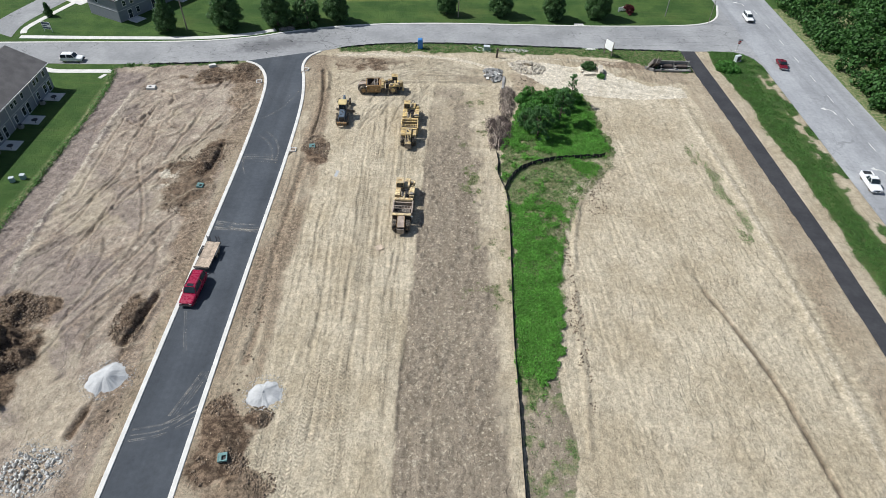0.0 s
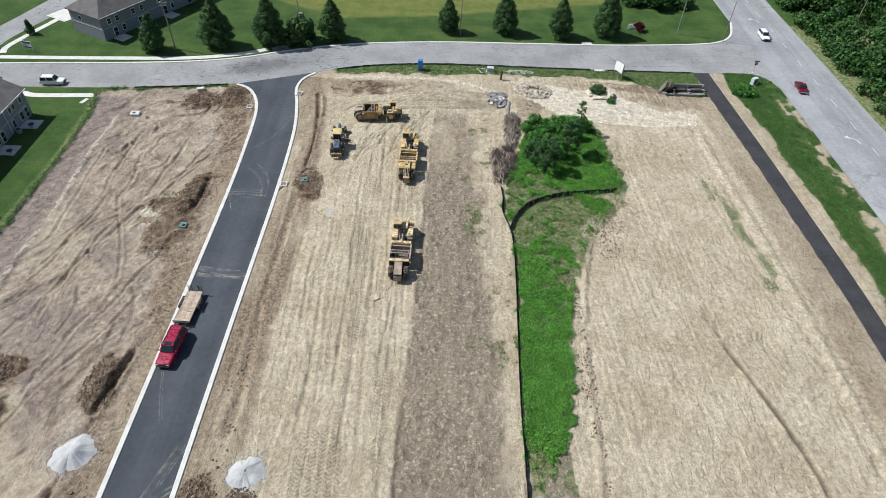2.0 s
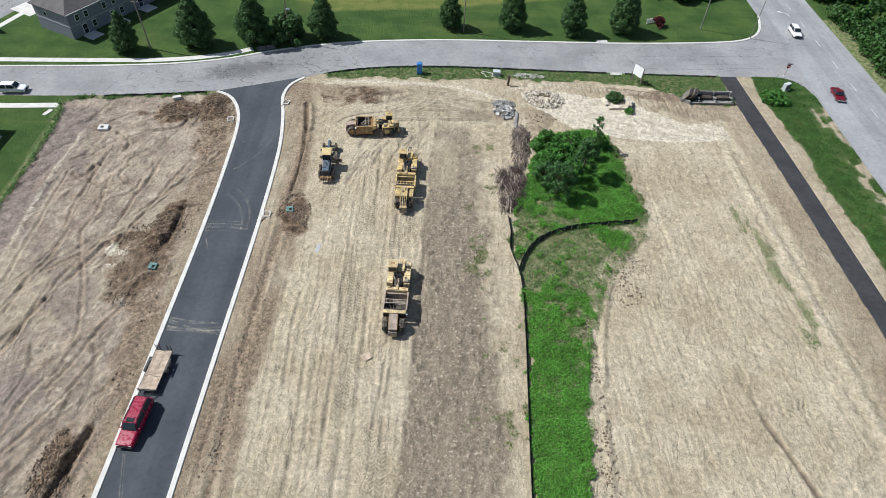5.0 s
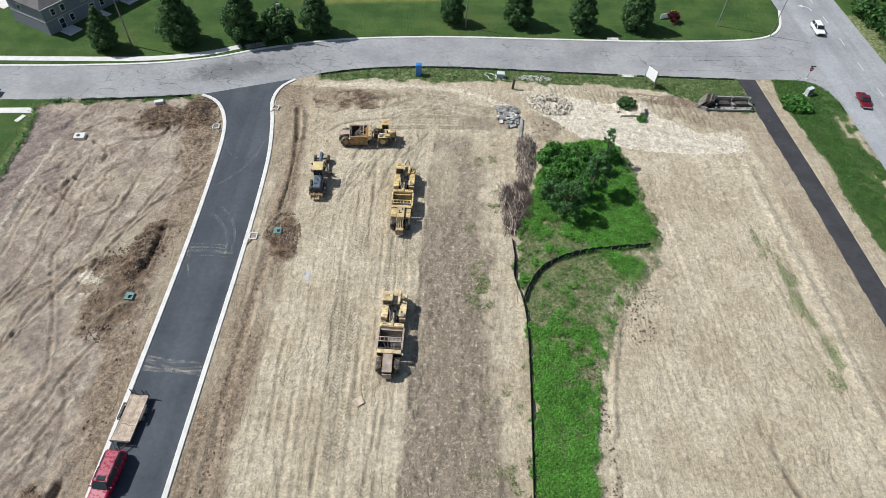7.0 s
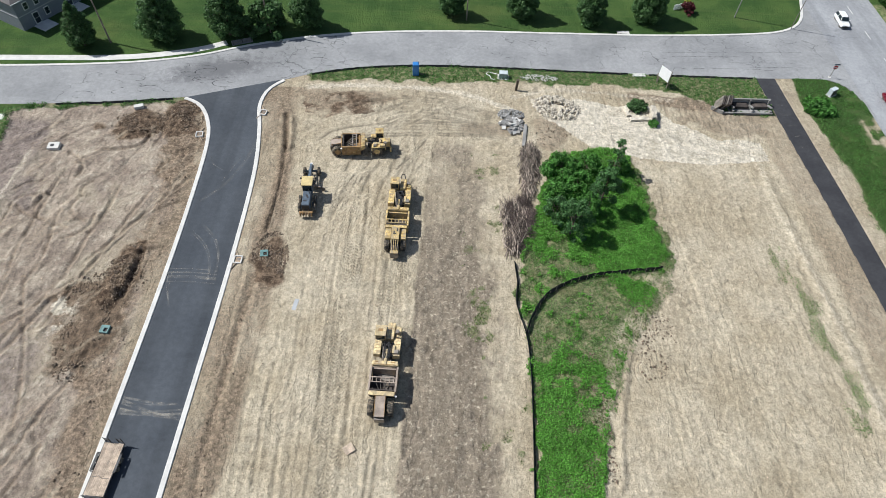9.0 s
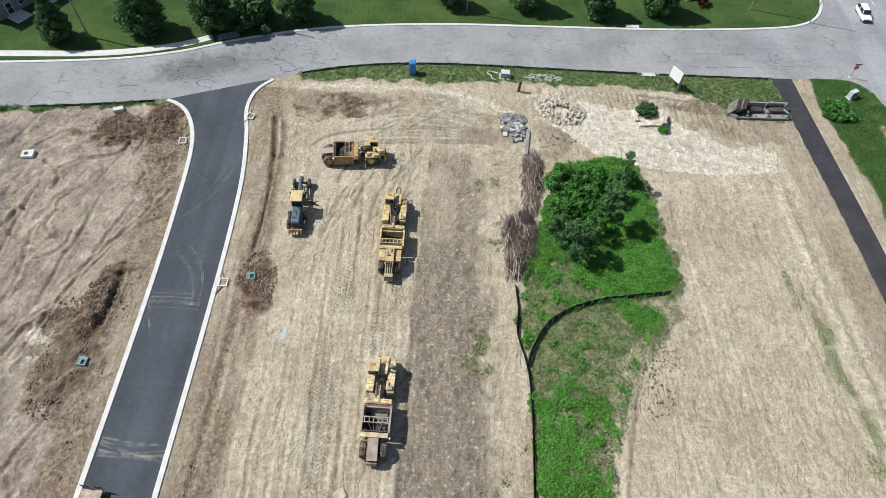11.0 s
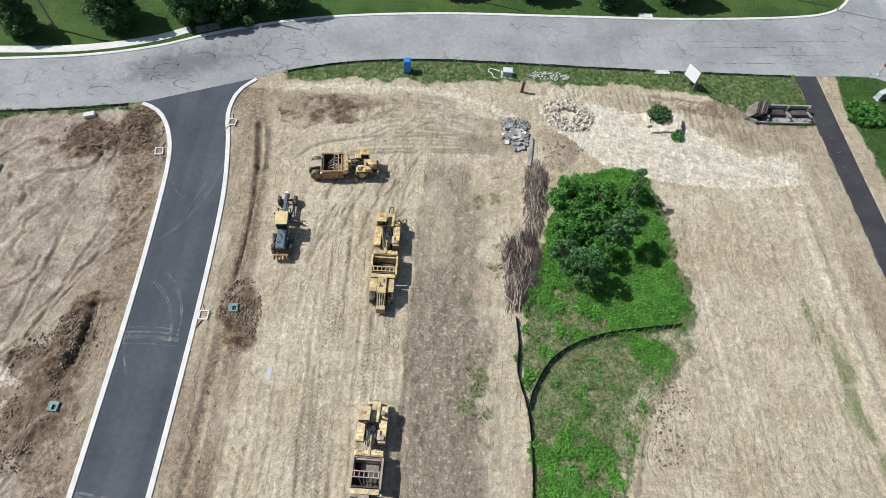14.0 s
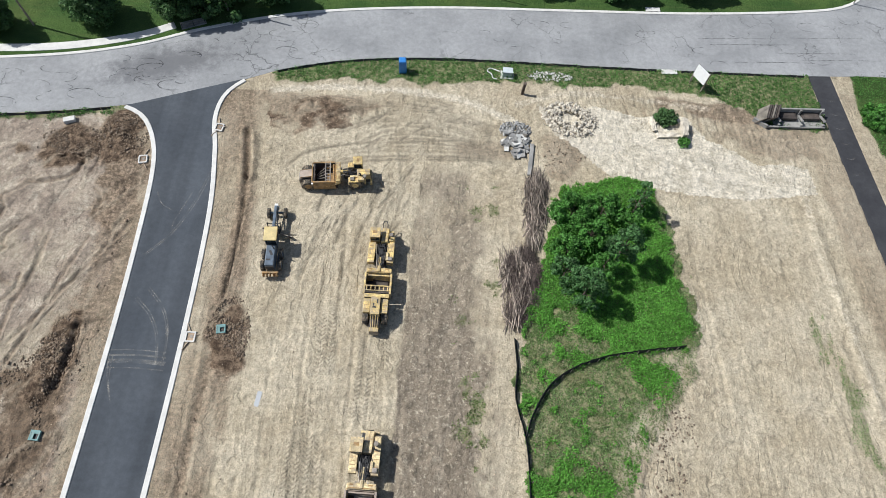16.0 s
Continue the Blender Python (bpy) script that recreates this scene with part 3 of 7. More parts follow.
# weeds thinly along the fence and on the pale field
scrub = step(rough_noise(fx, fy, 2.6, 81), 0.56, 0.72) * step(6.5 - np.abs(fx - 9.5), 0, 4) * (fy > 55) * (fy < 116)
grass = np.maximum(grass, scrub * 0.55)
streak_w = step(rough_noise(fx * 1.0, fy * 0.3, 1.8, 91), 0.5, 0.66) * np.exp(-((fx - np.interp(fy, [68, 90, 105], [54.0, 51.5, 48.5])) / 2.3) ** 2) * step(fy, 64, 72) * step(fy, 108, 100)
grass = np.maximum(grass, streak_w * 0.5)
tail = inside(fx + wob * 0.4, fy + wob * 0.4, [(12.5, 48), (12, 26), (16, 24), (18.5, 34), (18, 44)])
grass = np.maximum(grass, tail * (0.28 + 0.3 * step(rough_noise(fx, fy, 1.5, 95), 0.5, 0.65)))

# soils
mulch_l = np.interp(fy, [10, 37, 50, 66, 80, 95, 106, 119], [-2.6, -3.4, -2.6, -1.9, -1.5, -1.0, -0.6, 0.5])
mulch_r = np.interp(fy, [10, 45, 60, 82, 92, 106, 119], [10.6, 10.9, 10.8, 10.6, 10.2, 9.6, 9.2])
mulch = step(fx - mulch_l + wob * 0.12 + wob2 * 0.5, -0.5, 0.5) * step(mulch_r - 0.6 - fx + wob * 0.5, -2.2, 2.0) * step(fy + wob * 0.5, 121, 116)
mulch = mulch * (0.72 + 0.28 * step(rough_noise(fx, fy * 0.6, 2.8, 31), 0.34, 0.56))
mulch = np.maximum(mulch, 0.7 * tail)
mulch *= 1 - 0.36 * step(fy, 88, 106)
mulch *= 1 - 0.75 * step(fx + wob * 0.6, 6.0, 9.5) * step(rough_noise(fx, fy * 0.7, 2.2, 37), 0.36, 0.58) * step(fy + wob, 54, 70)
leftness = step(road_l - 1.2 - fx, 0.0, 2.0) * step(fy, 127, 123)
pale_left = step(rough_noise(fx + fy * 0.3, fy, 13, 41), 0.5, 0.66)
leftness = leftness * (1 - 0.5 * pale_left) * (1 - west)
patch = [(17, 131), (21.6, 129.5), (25.4, 131.2), (31.5, 129.5), (38.6, 130.0), (41.5, 125.6), (46.5, 122.6), (54.8, 121.2), (55.2, 117.0), (44.9, 115.6), (35.7, 116.2), (27.0, 118.0), (22.9, 122.4), (19, 125)]
chalk = inside(fx + wob * 0.25 + wob2 * 0.5, fy + wob * 0.25 + wob2 * 0.5, patch) * (0.62 + 0.75 * (rough_noise(fx, fy, 4.0, 51) - 0.2))
chalk = np.maximum(chalk, 0.95 * np.exp(-(((fx + 46) / 2.6) ** 2 + ((fy - 83.5) / 3.2) ** 2)) * step(rough_noise(fx, fy, 1.4, 52), 0.3, 0.6))

for trail, wide, much in (([(-21.5, 131.2), (-12, 132.2), (0, 132.0), (8, 130.0), (14, 126.8)], 1.0, 0.62), ([(53.5, 116), (53.0, 108), (54.6, 90), (55.1, 75), (55.3, 56), (54.8, 36), (54, 15)], 0.9, 0.42), ([(-61.6, 112), (-61.6, 96), (-60.8, 85), (-61.4, 71), (-60.0, 60)], 0.7, 0.5), ([(14, 130.5), (22, 133.2), (32, 132.8), (42, 131.6)], 0.9, 0.45)):
    d = near_line(fx, fy, spline(trail, 24)) + wob2 * 0.5
    chalk = np.maximum(chalk, much * np.exp(-(d / wide) ** 2))
leftness = np.maximum(leftness, step(fy - np.interp(fx, [-50, -24, 0, 50, 52], [175, 161.5, 165, 178, 240]) + wob * 0.2, -0.8, 0.8) * (fx < 50))
moist = np.zeros_like(fx)
height = (rough_noise(fx, fy, 3.0, 3, 5) - 0.5) * 0.16 + (rough_noise(fx, fy, 30, 5, 2) - 0.5) * 0.3
dirt = 1 - np.clip(grass, 0, 1)
# swirling scrape marks, strong on the west side and faint elsewhere
su, sv = fx + 7 * (value_noise(fx, fy, 11.0, 201) - 0.5), fy + 7 * (value_noise(fx, fy, 11.0, 202) - 0.5)
scrape = rough_noise((su * 0.8 - sv * 0.6), (su * 0.6 + sv * 0.8) * 0.2, 1.5, 203, 3) - 0.5
lumpy = rough_noise(fx, fy, 1.1, 204, 3) - 0.5
stir = step(rough_noise(fx, fy, 9.0, 205), 0.36, 0.6)
height += dirt * (0.10 + 0.50 * leftness * (0.3 + 0.7 * stir)) * scrape + dirt * (0.10 + 0.34 * mulch + 0.14 * stir + 0.12 * leftness) * lumpy
moist = np.maximum(moist, dirt * leftness * step(scrape, 0.02, 0.2) * 0.42 * stir)
rng = np.random.RandomState(4)


def smear(line, width, depth, wet, berm=0.5, ragged=0.6):
    """A rut or trench along a line: sunk in the middle, a berm on both sides, damp soil in it."""
    global height, moist
    line = np.array(line, float)
    lo, hi = line.min(0) - 4 * width - 2, line.max(0) + 4 * width + 2
    pick = np.where((fx > lo[0]) & (fx < hi[0]) & (fy > lo[1]) & (fy < hi[1]))[0]
    d = near_line(fx[pick], fy[pick], spline(line, max(8, int(np.linalg.norm(np.diff(line, axis=0), axis=1).sum() / 1.5))))
    d = d + (rough_noise(fx[pick], fy[pick], 1.2, 17) - 0.5) * width * ragged
    height[pick] += -depth * np.exp(-(d / width) ** 2) + depth * berm * np.exp(-((d - 1.7 * width) / (0.7 * width)) ** 2)
    moist[pick] = np.maximum(moist[pick], wet * np.exp(-(d / (1.5 * width)) ** 2))


def mound(x, y, rx, ry, high, turn=0.0, wet=0.9, seed=7):
    """A heap of spoil with lumps."""
    global height, moist
    c, s = math.cos(radians(turn)), math.sin(radians(turn))
    u, v = (c * (fx - x) + s * (fy - y)) / rx, (-s * (fx - x) + c * (fy - y)) / ry
    r = np.hypot(u, v) + (rough_noise(fx, fy, 3.2, seed, 5) - 0.5) * 1.9
    shape = step(r, 1.15, 0.1)
    wet = wet + 0.1
    lumps = rough_noise(fx, fy, 1.5, seed + 30, 4)
    height += high * shape * (0.1 + 2.4 * np.clip(lumps - 0.27, 0, 1))
    moist = np.maximum(moist, wet * step(r, 1.55, 0.95))


# spoil heaps and trenches beside the new road
mound(-40.3, 51.6, 1.7, 4.3, 0.75, -12)
mound(-40.0, 90.3, 2.0, 4.6, 0.75, -10)
mound(-40.8, 79.5, 3.0, 5.0, 0.25, 0, 0.8)
mound(-42.6, 85.6, 4.4, 2.6, 0.2, 20, 0.8)
mound(-21.3, 93.0, 2.1, 4.6, 0.4)
mound(-22.8, 32.0, 3.0, 3.4, 0.5)
mound(-19.6, 37.2, 1.4, 1.2, 0.45)
mound(-56.0, 52.5, 3.6, 3.0, 1.0)
mound(-55.5, 44.0, 4.2, 6.0, 2.4, 20)
mound(-55.0, 36.0, 3.0, 5.0, 1.4, 10)
mound(-20.2, 28.0, 3.0, 2.4, 0.6, 0, 0.75)
mound(-24.4, 36.5, 2.0, 3.4, 0.5)
mound(-40.5, 121.5, 3.2, 3.6, 0.6)
mound(-47.0, 119.5, 4.5, 3.0, 0.4, 15)
mound(-38.5, 112.5, 2.4, 5.0, 0.2, 0, 0.7)
mound(20.2, 121.5, 3.0, 3.4, 0.3, 0, 0.4)
mound(-15.0, 128.5, 8.0, 2.2, 0.25, 4, 0.5)
mound(42.5, 131.2, 6.5, 1.5, 0.35, -6, 0.6)
mound(49.0, 126.4, 8.5, 2.4, 0.2, -14, 0.42)
smear([(-38.2, 56.5), (-38.9, 51), (-39.6, 47.5)], 0.45, 0.45, 1.0)
smear([(-38.6, 94.0), (-38.4, 90), (-38.9, 86.5)], 0.4, 0.4, 1.0)
smear([(-39.2, 46.5), (-40.0, 40), (-40.4, 36)], 0.2, 0.12, 0.8)
smear([(-40.3, 37.5), (-40.8, 34)], 0.5, 0.35, 1.0)
smear([(-24.1, 123.6), (-23.4, 119.5), (-22.9, 115.8)], 0.42, 0.3, 0.75, 0.8, 0.1)
smear([(-22.9, 123), (-22.3, 119), (-22.1, 115.5)], 0.5, -0.2, 0.5, 0.2, 0.6)
smear([(-22.9, 115.8), (-22.7, 112)], 0.4, 0.2, 0.8)
smear([(-22.5, 112), (-22.3, 105), (-22.6, 98)], 0.17, 0.26, 0.9)
smear([(-22.9, 112), (-22.8, 105), (-23.2, 97)], 0.6, -0.2, 0.84, 0.2, 1.0)
smear([(-22.7, 90), (-23.1, 80), (-23.4, 66), (-22.9, 53), (-23.2, 45)], 0.55, 0.16, 0.75, 0.5, 1.4)
smear([(-24.6, 100), (-24.2, 80), (-24.6, 60), (-25.0, 40)], 0.3, 0.08, 0.5, 0.5, 1.4)
smear([(-60.9, 114), (-61.6, 96), (-60.6, 85), (-61.6, 71), (-60.5, 60), (-58, 50)], 0.8, -0.16, 0.0, 0.3)
for k in range(16):
    x0, y0 = rng.uniform(-60, -44), rng.uniform(40, 92)
    turn, reach = rng.uniform(0.9, 1.9), rng.uniform(10, 26)
    drift = np.cumsum(rng.normal(0, 0.5, 5))
    smear([(x0 + math.cos(turn) * reach * i / 4 + drift[i], y0 + math.sin(turn) * reach * i / 4) for i in range(5)], 0.26, 0.14, 0.5, 0.8, 1.4)
for k in range(14):
    x0, y0 = rng.uniform(-60, -44), rng.uniform(98, 118)
    a0, da, r = rng.uniform(0, 6.28), rng.uniform(0.8, 2.0), rng.uniform(4, 9)
    smear([(x0 + r * math.cos(a0 + da * i / 4), min(y0 + 0.6 * r * math.sin(a0 + da * i / 4), 121)) for i in range(5)], 0.26, 0.15, 0.5, 0.9, 1.2)
# wheel ruts of the machines along the haul way
for k in range(9):
    x0 = -19.5 + 2.0 * k + rng.uniform(-0.5, 0.5)
    y0, y1 = rng.uniform(10, 70), rng.uniform(78, 112)
    drift = np.cumsum(rng.normal(0, 0.35, 6))
    for side in (0.0, 2.1):
        smear([(x0 + side + drift[i], y0 + (y1 - y0) * i / 5) for i in range(6)], 0.26, 0.06, 0.15, 0.8, 1.8)
# lug prints, pale wheel ways and rut bottoms: weights for the soil
prints, pale, ruts = np.zeros_like(fx), np.zeros_like(fx), np.zeros_like(fx)
for x0, x1, y0, y1, much in ((-11.5, -3.4, 84, 97, 1.0), (-5.2, -2.6, 87, 94.5, 1.2), (-12.5, -6.0, 60, 83, 0.8), (-20, -9, 22, 46, 0.9), (-11, -3.5, 24, 60, 0.6), (24, 50, 112, 115.5, 0.5)):
    zone = step(fx + wob * 0.5, x0 - 0.7, x0 + 0.7) * step(fx + wob * 0.5, x1 + 0.7, x1 - 0.7) * step(fy + wob, y0 - 2, y0 + 2) * step(fy + wob, y1 + 2, y1 - 2)
    prints = np.maximum(prints, much * zone * step(rough_noise(fx, fy * 0.3, 2.6, 207), 0.34, 0.56))


def streak_line(field, line, width, much, ragged=0.5):
    """Adds a soft line to a weight."""
    line = np.array(line, float)
    lo, hi = line.min(0) - 4 * width - 1, line.max(0) + 4 * width + 1
    pick = np.where((fx > lo[0]) & (fx < hi[0]) & (fy > lo[1]) & (fy < hi[1]))[0]
    d = near_line(fx[pick], fy[pick], spline(line, max(8, int(np.linalg.norm(np.diff(line, axis=0), axis=1).sum() / 1.2))))
    d = d + (rough_noise(fx[pick], fy[pick], 0.9, 19) - 0.5) * width * ragged
    broken = 0.35 + 0.65 * step(rough_noise(fx[pick], fy[pick], 2.4, 29), 0.36, 0.56)
    field[pick] = np.maximum(field[pick], much * broken * np.exp(-(d / width) ** 2))


streak_line(ruts, [(-24.1, 123.6), (-23.4, 119.5), (-22.9, 115.8)], 0.26, 1.0, 0.1)
streak_line(ruts, [(-22.9, 115.8), (-22.6, 110), (-22.4, 104), (-22.7, 98)], 0.24, 0.9, 0.4)
# turning tracks on the north pad, sweeping round to the slab heap
for k in range(17):
    f = k / 16
    y0, y1 = 118.6 + 10.5 * f, 119.6 + 6.6 * f
    lift = 1.2 + 2.4 * f + rng.uniform(-0.3, 0.3)
    start = -13.5 + 3.0 * f + rng.uniform(-2, 6)
    line = [(start, y0 - 0.6), (start * 0.4 - 1, y0 + lift * 0.6), (3.5, (y0 + y1) / 2 + lift * 0.7), (8.5, y1 + 0.5), (12.6, y1)]
    streak_line(ruts, line, rng.uniform(0.2, 0.3), rng.uniform(0.45, 0.9))
    streak_line(pale, [(x, y + 0.5) for x, y in line], 0.3, rng.uniform(0.2, 0.6))
for line in ([(-21.5, 131.4), (-12, 132.6), (-2, 132.2), (6, 130.4), (11, 127.6), (13.5, 125.6)], [(-20, 130.4), (-8, 131.2), (3, 130.4), (10, 127)]):
    streak_line(pale, line, 1.1, 0.75, 1.0)
for k in range(26):
    x0, y0 = rng.uniform(-14.5, -2.5), rng.uniform(101, 112)
    lean, reach = rng.uniform(0.4, 2.6), rng.uniform(3, 8)
    streak_line(ruts, [(x0, y0), (x0 + lean * 0.35, y0 + reach * 0.5), (x0 + lean, min(y0 + reach, 117))], rng.uniform(0.2, 0.26), rng.uniform(0.45, 0.95), 0.3)
for k in range(7):
    x0 = -8.5 + 1.9 * k + rng.uniform(-0.5, 0.5)
    streak_line(ruts, [(x0, 129.8), (x0 + rng.uniform(-0.6, 0.6), 128), (x0 + rng.uniform(-1, 1), 125.6)], 0.2, 0.7)
streak_line(ruts, [(-2.8, 122.9), (0.6, 125.5), (4.7, 126.8), (9.3, 126.0)], 0.24, 1.0)
streak_line(ruts, [(-17.9, 117.7), (-15.2, 120.3), (-9.0, 122.0), (-1.7, 122.7), (4.7, 123.4), (11.7, 123.3)], 0.24, 0.9)
streak_line(ruts, [(-5.0, 111.7), (-1.8, 116.5), (-0.7, 118.5)], 0.24, 0.9)
# long parallel wheel ways down the haul way
for k in range(30):
    x0 = rng.uniform(-20.5, -3.4)
    y0 = rng.uniform(18, 84)
    y1 = y0 + rng.uniform(12, 40)
    drift = np.cumsum(rng.normal(0, 0.3, 5))
    line = [(x0 + drift[i], y0 + (y1 - y0) * i / 4) for i in range(5)]
    streak_line(pale if k % 3 else ruts, line, rng.uniform(0.25, 0.6) if k % 3 else 0.22, rng.uniform(0.4, 0.85))
streak_line(pale, [(-3.6, 20), (-4.2, 45), (-3.2, 70), (-2.6, 84), (-1.9, 96), (-1.2, 112)], 0.55, 0.7, 1.2)
streak_line(ruts, [(-2.9, 36), (-2.8, 44), (-2.6, 52)], 0.25, 0.7, 1.2)
# the pale eastern field: wandering lines and one deep crumbled rut
for k in range(30):
    x0, y0 = rng.uniform(23, 55), rng.uniform(18, 100)
    reach = rng.uniform(5, 22)
    drift = np.cumsum(rng.normal(0, 0.5, 5))
    streak_line(ruts if k % 3 else pale, [(x0 + drift[i] - 0.06 * reach * i / 4, y0 + reach * i / 4) for i in range(5)], 0.18 if k % 3 else 0.5, rng.uniform(0.2, 0.45))
streak_line(ruts, [(40.2, 66), (41.5, 60), (44, 52), (46, 44), (47, 36), (48, 26)], 0.45, 0.8, 1.6)
streak_line(pale, [(52.4, 113), (53.6, 100), (55.0, 75), (55.6, 56), (55.4, 36), (55, 15)], 0.9, 0.7, 1.4)
for k in range(60):
    y = 18 + 1.05 * k
    streak_line(ruts, [(55.9, y), (57.1 + rng.uniform(-0.2, 0.3), y + rng.uniform(-0.3, 0.3))], 0.18, rng.uniform(0.15, 0.6))
# scraper loops in the chalk
for k in range(12):
    x0, y0 = rng.uniform(33, 50), rng.uniform(117, 122)
    streak_line(ruts, [(x0 - 4, y0 + 1.2), (x0, y0 + rng.uniform(-0.2, 0.5)), (x0 + 4, y0 - 0.8)], 0.22, rng.uniform(0.25, 0.5))
for k in range(34):
    x = 22 + 0.85 * k
    y = np.interp(x, [22, 32, 40, 46, 51], [133.0, 132.4, 130.5, 126.5, 124.5])
    streak_line(ruts, [(x, y + 0.9), (x + 0.15, y - 1.0)], 0.2, rng.uniform(0.4, 0.85))
# the western plot: combed lines that bend, and a darker band at the lawn's edge
mauve = step(fx + wob * 0.35, -59.6, -61.4) * (fx > lawn_edge - 1) * step(fy, 122, 117) + 0.0
mauve = np.maximum(mauve, 0.62 * step(rough_noise(fx + 0.5 * fy, fy * 0.6, 9.0, 211), 0.46, 0.6) * step(fx, -43, -47) * (fx < road_l))
for k in range(110):
    x0, y0 = rng.uniform(-65, -38), rng.uniform(38, 116)
    turn = rng.uniform(0.7, 1.5)
    reach = rng.uniform(3, 14)
    bend = rng.uniform(-0.5, 0.5)
    line = [(x0 + reach * f * math.cos(turn + bend * f), min(y0 + reach * f * math.sin(turn + bend * f), 121)) for f in (0, 0.25, 0.5, 0.75, 1)]
    streak_line(ruts if k % 2 else pale, line, rng.uniform(0.2, 0.34), rng.uniform(0.4, 0.9))
streak_line(pale, [(-61.6, 112), (-60.2, 96), (-59.2, 84), (-58.9, 72), (-60.5, 60)], 0.8, 0.7, 1.4)
off = (fx > road_l - 0.6) & (fx < road_r + 0.6)
for field in (prints, pale, ruts, mauve):
    field *= dirt
    field[off] = 0
height -= 0.10 * ruts
smear([(-21.5, 131), (-12, 132.3), (0, 132.2), (8, 130.2), (13, 127.5)], 0.8, 0.08, 0.0)
# scraped lines on the pale field
smear([(53.4, 113), (53.6, 106), (55.0, 75), (55.3, 56), (54.8, 36), (54, 15)], 0.7, -0.18, 0.0, 0.3)
for k in range(13):
    x0 = 24 + 2.4 * k + rng.uniform(-0.9, 0.9)
    y0, y1 = rng.uniform(18, 60), rng.uniform(66, 112)
    drift = np.cumsum(rng.normal(0, 0.45, 6))
    smear([(x0 + 2.5 - 0.8 * i + drift[i], y0 + (y1 - y0) * i / 5) for i in range(6)], 0.24, 0.05, 0.15, 0.7, 1.6)
smear([(41.5, 60), (44, 52), (46, 44), (47, 36), (48, 26)], 0.35, 0.14, 0.62, 0.9)
smear([(22.0, 60), (21.5, 52), (21.0, 44), (20, 34)], 0.4, -0.16, 0.35, 0.4)
smear([(26, 80), (23.8, 72), (22.6, 64)], 0.4, -0.18, 0.3, 0.4)
for k in range(9):
    smear([(30 + 2.6 * k, 131.4 - 0.25 * k), (30.4 + 2.6 * k, 128.6 - 0.3 * k)], 0.28, 0.1, 0.5)
# browner soil next to the path
brown = step(fx - np.interp(fy, [10, 38, 56, 78, 103, 125, 131], [56.5, 57.0, 57.0, 57.0, 56.0, 55.5, 50]) + wob * 0.3, -0.8, 1.0) * (fx < pl_x + 1) * (fy < 131)
left_of_road = step(fx - (road_l - 5.5) + wob * 0.5, -1.2, 1.2) * (fx < road_l) * (fy < 126) * 0.8
right_of_road = step(road_r + 6.5 - fx + wob * 0.6, -1.4, 1.4) * (fx > road_r) * (fy < 131) * 0.78
east_bare = 0.5 * (fx > pr_x) * (fx < HWY_X0) * (fy < 136)
for w, change in ((brown * 0.66, 0.35), (east_bare, 0.6), (left_of_road, 0.9), (right_of_road, 0.9)):
    moist = np.maximum(moist, w * (0.72 + change * (rough_noise(fx, fy * 0.35, 2.8, 33) - 0.5)))
moist = np.maximum(moist, inside(fx + wob * 1.3 + wob2, fy + wob * 0.9 + wob2, [(-20, 130), (-11, 130.2), (-9.5, 124.6), (-19.5, 123.4)]) * (0.35 + 0.6 * step(rough_noise(fx, fy, 2.0, 39), 0.35, 0.6)))
moist = np.maximum(moist, 0.5 * step(fy, 119, 121) * step(fy, 125, 122.5) * step(fx, 2, 6) * step(fx, 16, 12))

# level ground beside and under the pavements
under = np.zeros_like(fx)
under = np.maximum(under, ((fx > road_l - 0.3) & (fx < road_r + 0.3) & (fy < np.interp(fx, [-42, -26], [127, 133]))).astype(float))
under = np.maximum(under, ((fy > near_y + 0.15) & (fy < far_y - 0.15) & (fx < 79)).astype(float))
under = np.maximum(under, ((fx > HWY_X0 + 0.15) & (fx < HWY_X1 - 0.15)).astype(float))
under = np.maximum(under, ((fx > pl_x + 0.1) & (fx < pr_x - 0.1) & (fy < 139.4)).astype(float))
near = np.minimum.reduce([np.abs(fx - road_l), np.abs(fx - road_r), np.abs(fy - near_y), np.abs(fy - far_y), np.abs(fx - pl_x), np.abs(fx - pr_x), np.abs(fx - HWY_X0), np.abs(fx - HWY_X1)])
height *= 0.25 + 0.75 * step(near, 0.5, 2.5)
height *= 1 - 0.85 * np.clip(mown, 0, 1)
height = np.where(under > 0.5, -0.25, height)
height += hol * 0.06
height = np.where((np.abs(fx) > 106) | (fy < 14) | (fy > 190), 0.0, height)

verts = np.stack([fx, fy, height], 1)
nx, ny = len(xs), len(ys)
idx = np.arange(nx * ny).reshape(ny, nx)
quads = np.stack([idx[:-1, :-1], idx[:-1, 1:], idx[1:, 1:], idx[1:, :-1]], -1).reshape(-1, 4)
sheet = bpy.data.meshes.new("ground")
sheet.vertices.add(len(verts))
sheet.vertices.foreach_set("co", verts.ravel().astype(np.float32))
sheet.loops.add(quads.size)
sheet.loops.foreach_set("vertex_index", quads.ravel().astype(np.int32))
sheet.polygons.add(len(quads))
sheet.polygons.foreach_set("loop_start", np.arange(0, quads.size, 4, dtype=np.int32))
sheet.polygons.foreach_set("use_smooth", np.ones(len(quads), bool))
sheet.update()
for layer, weights in (("soil_a", (mulch, grass, chalk, np.ones_like(fx))), ("soil_b", (moist, mown, leftness, np.ones_like(fx))), ("soil_c", (prints, pale, ruts, mauve))):
    data = sheet.color_attributes.new(layer, "FLOAT_COLOR", "POINT")
    data.data.foreach_set("color", np.clip(np.stack(weights, 1), 0, 1).ravel().astype(np.float32))
sheet.materials.append(GROUND)
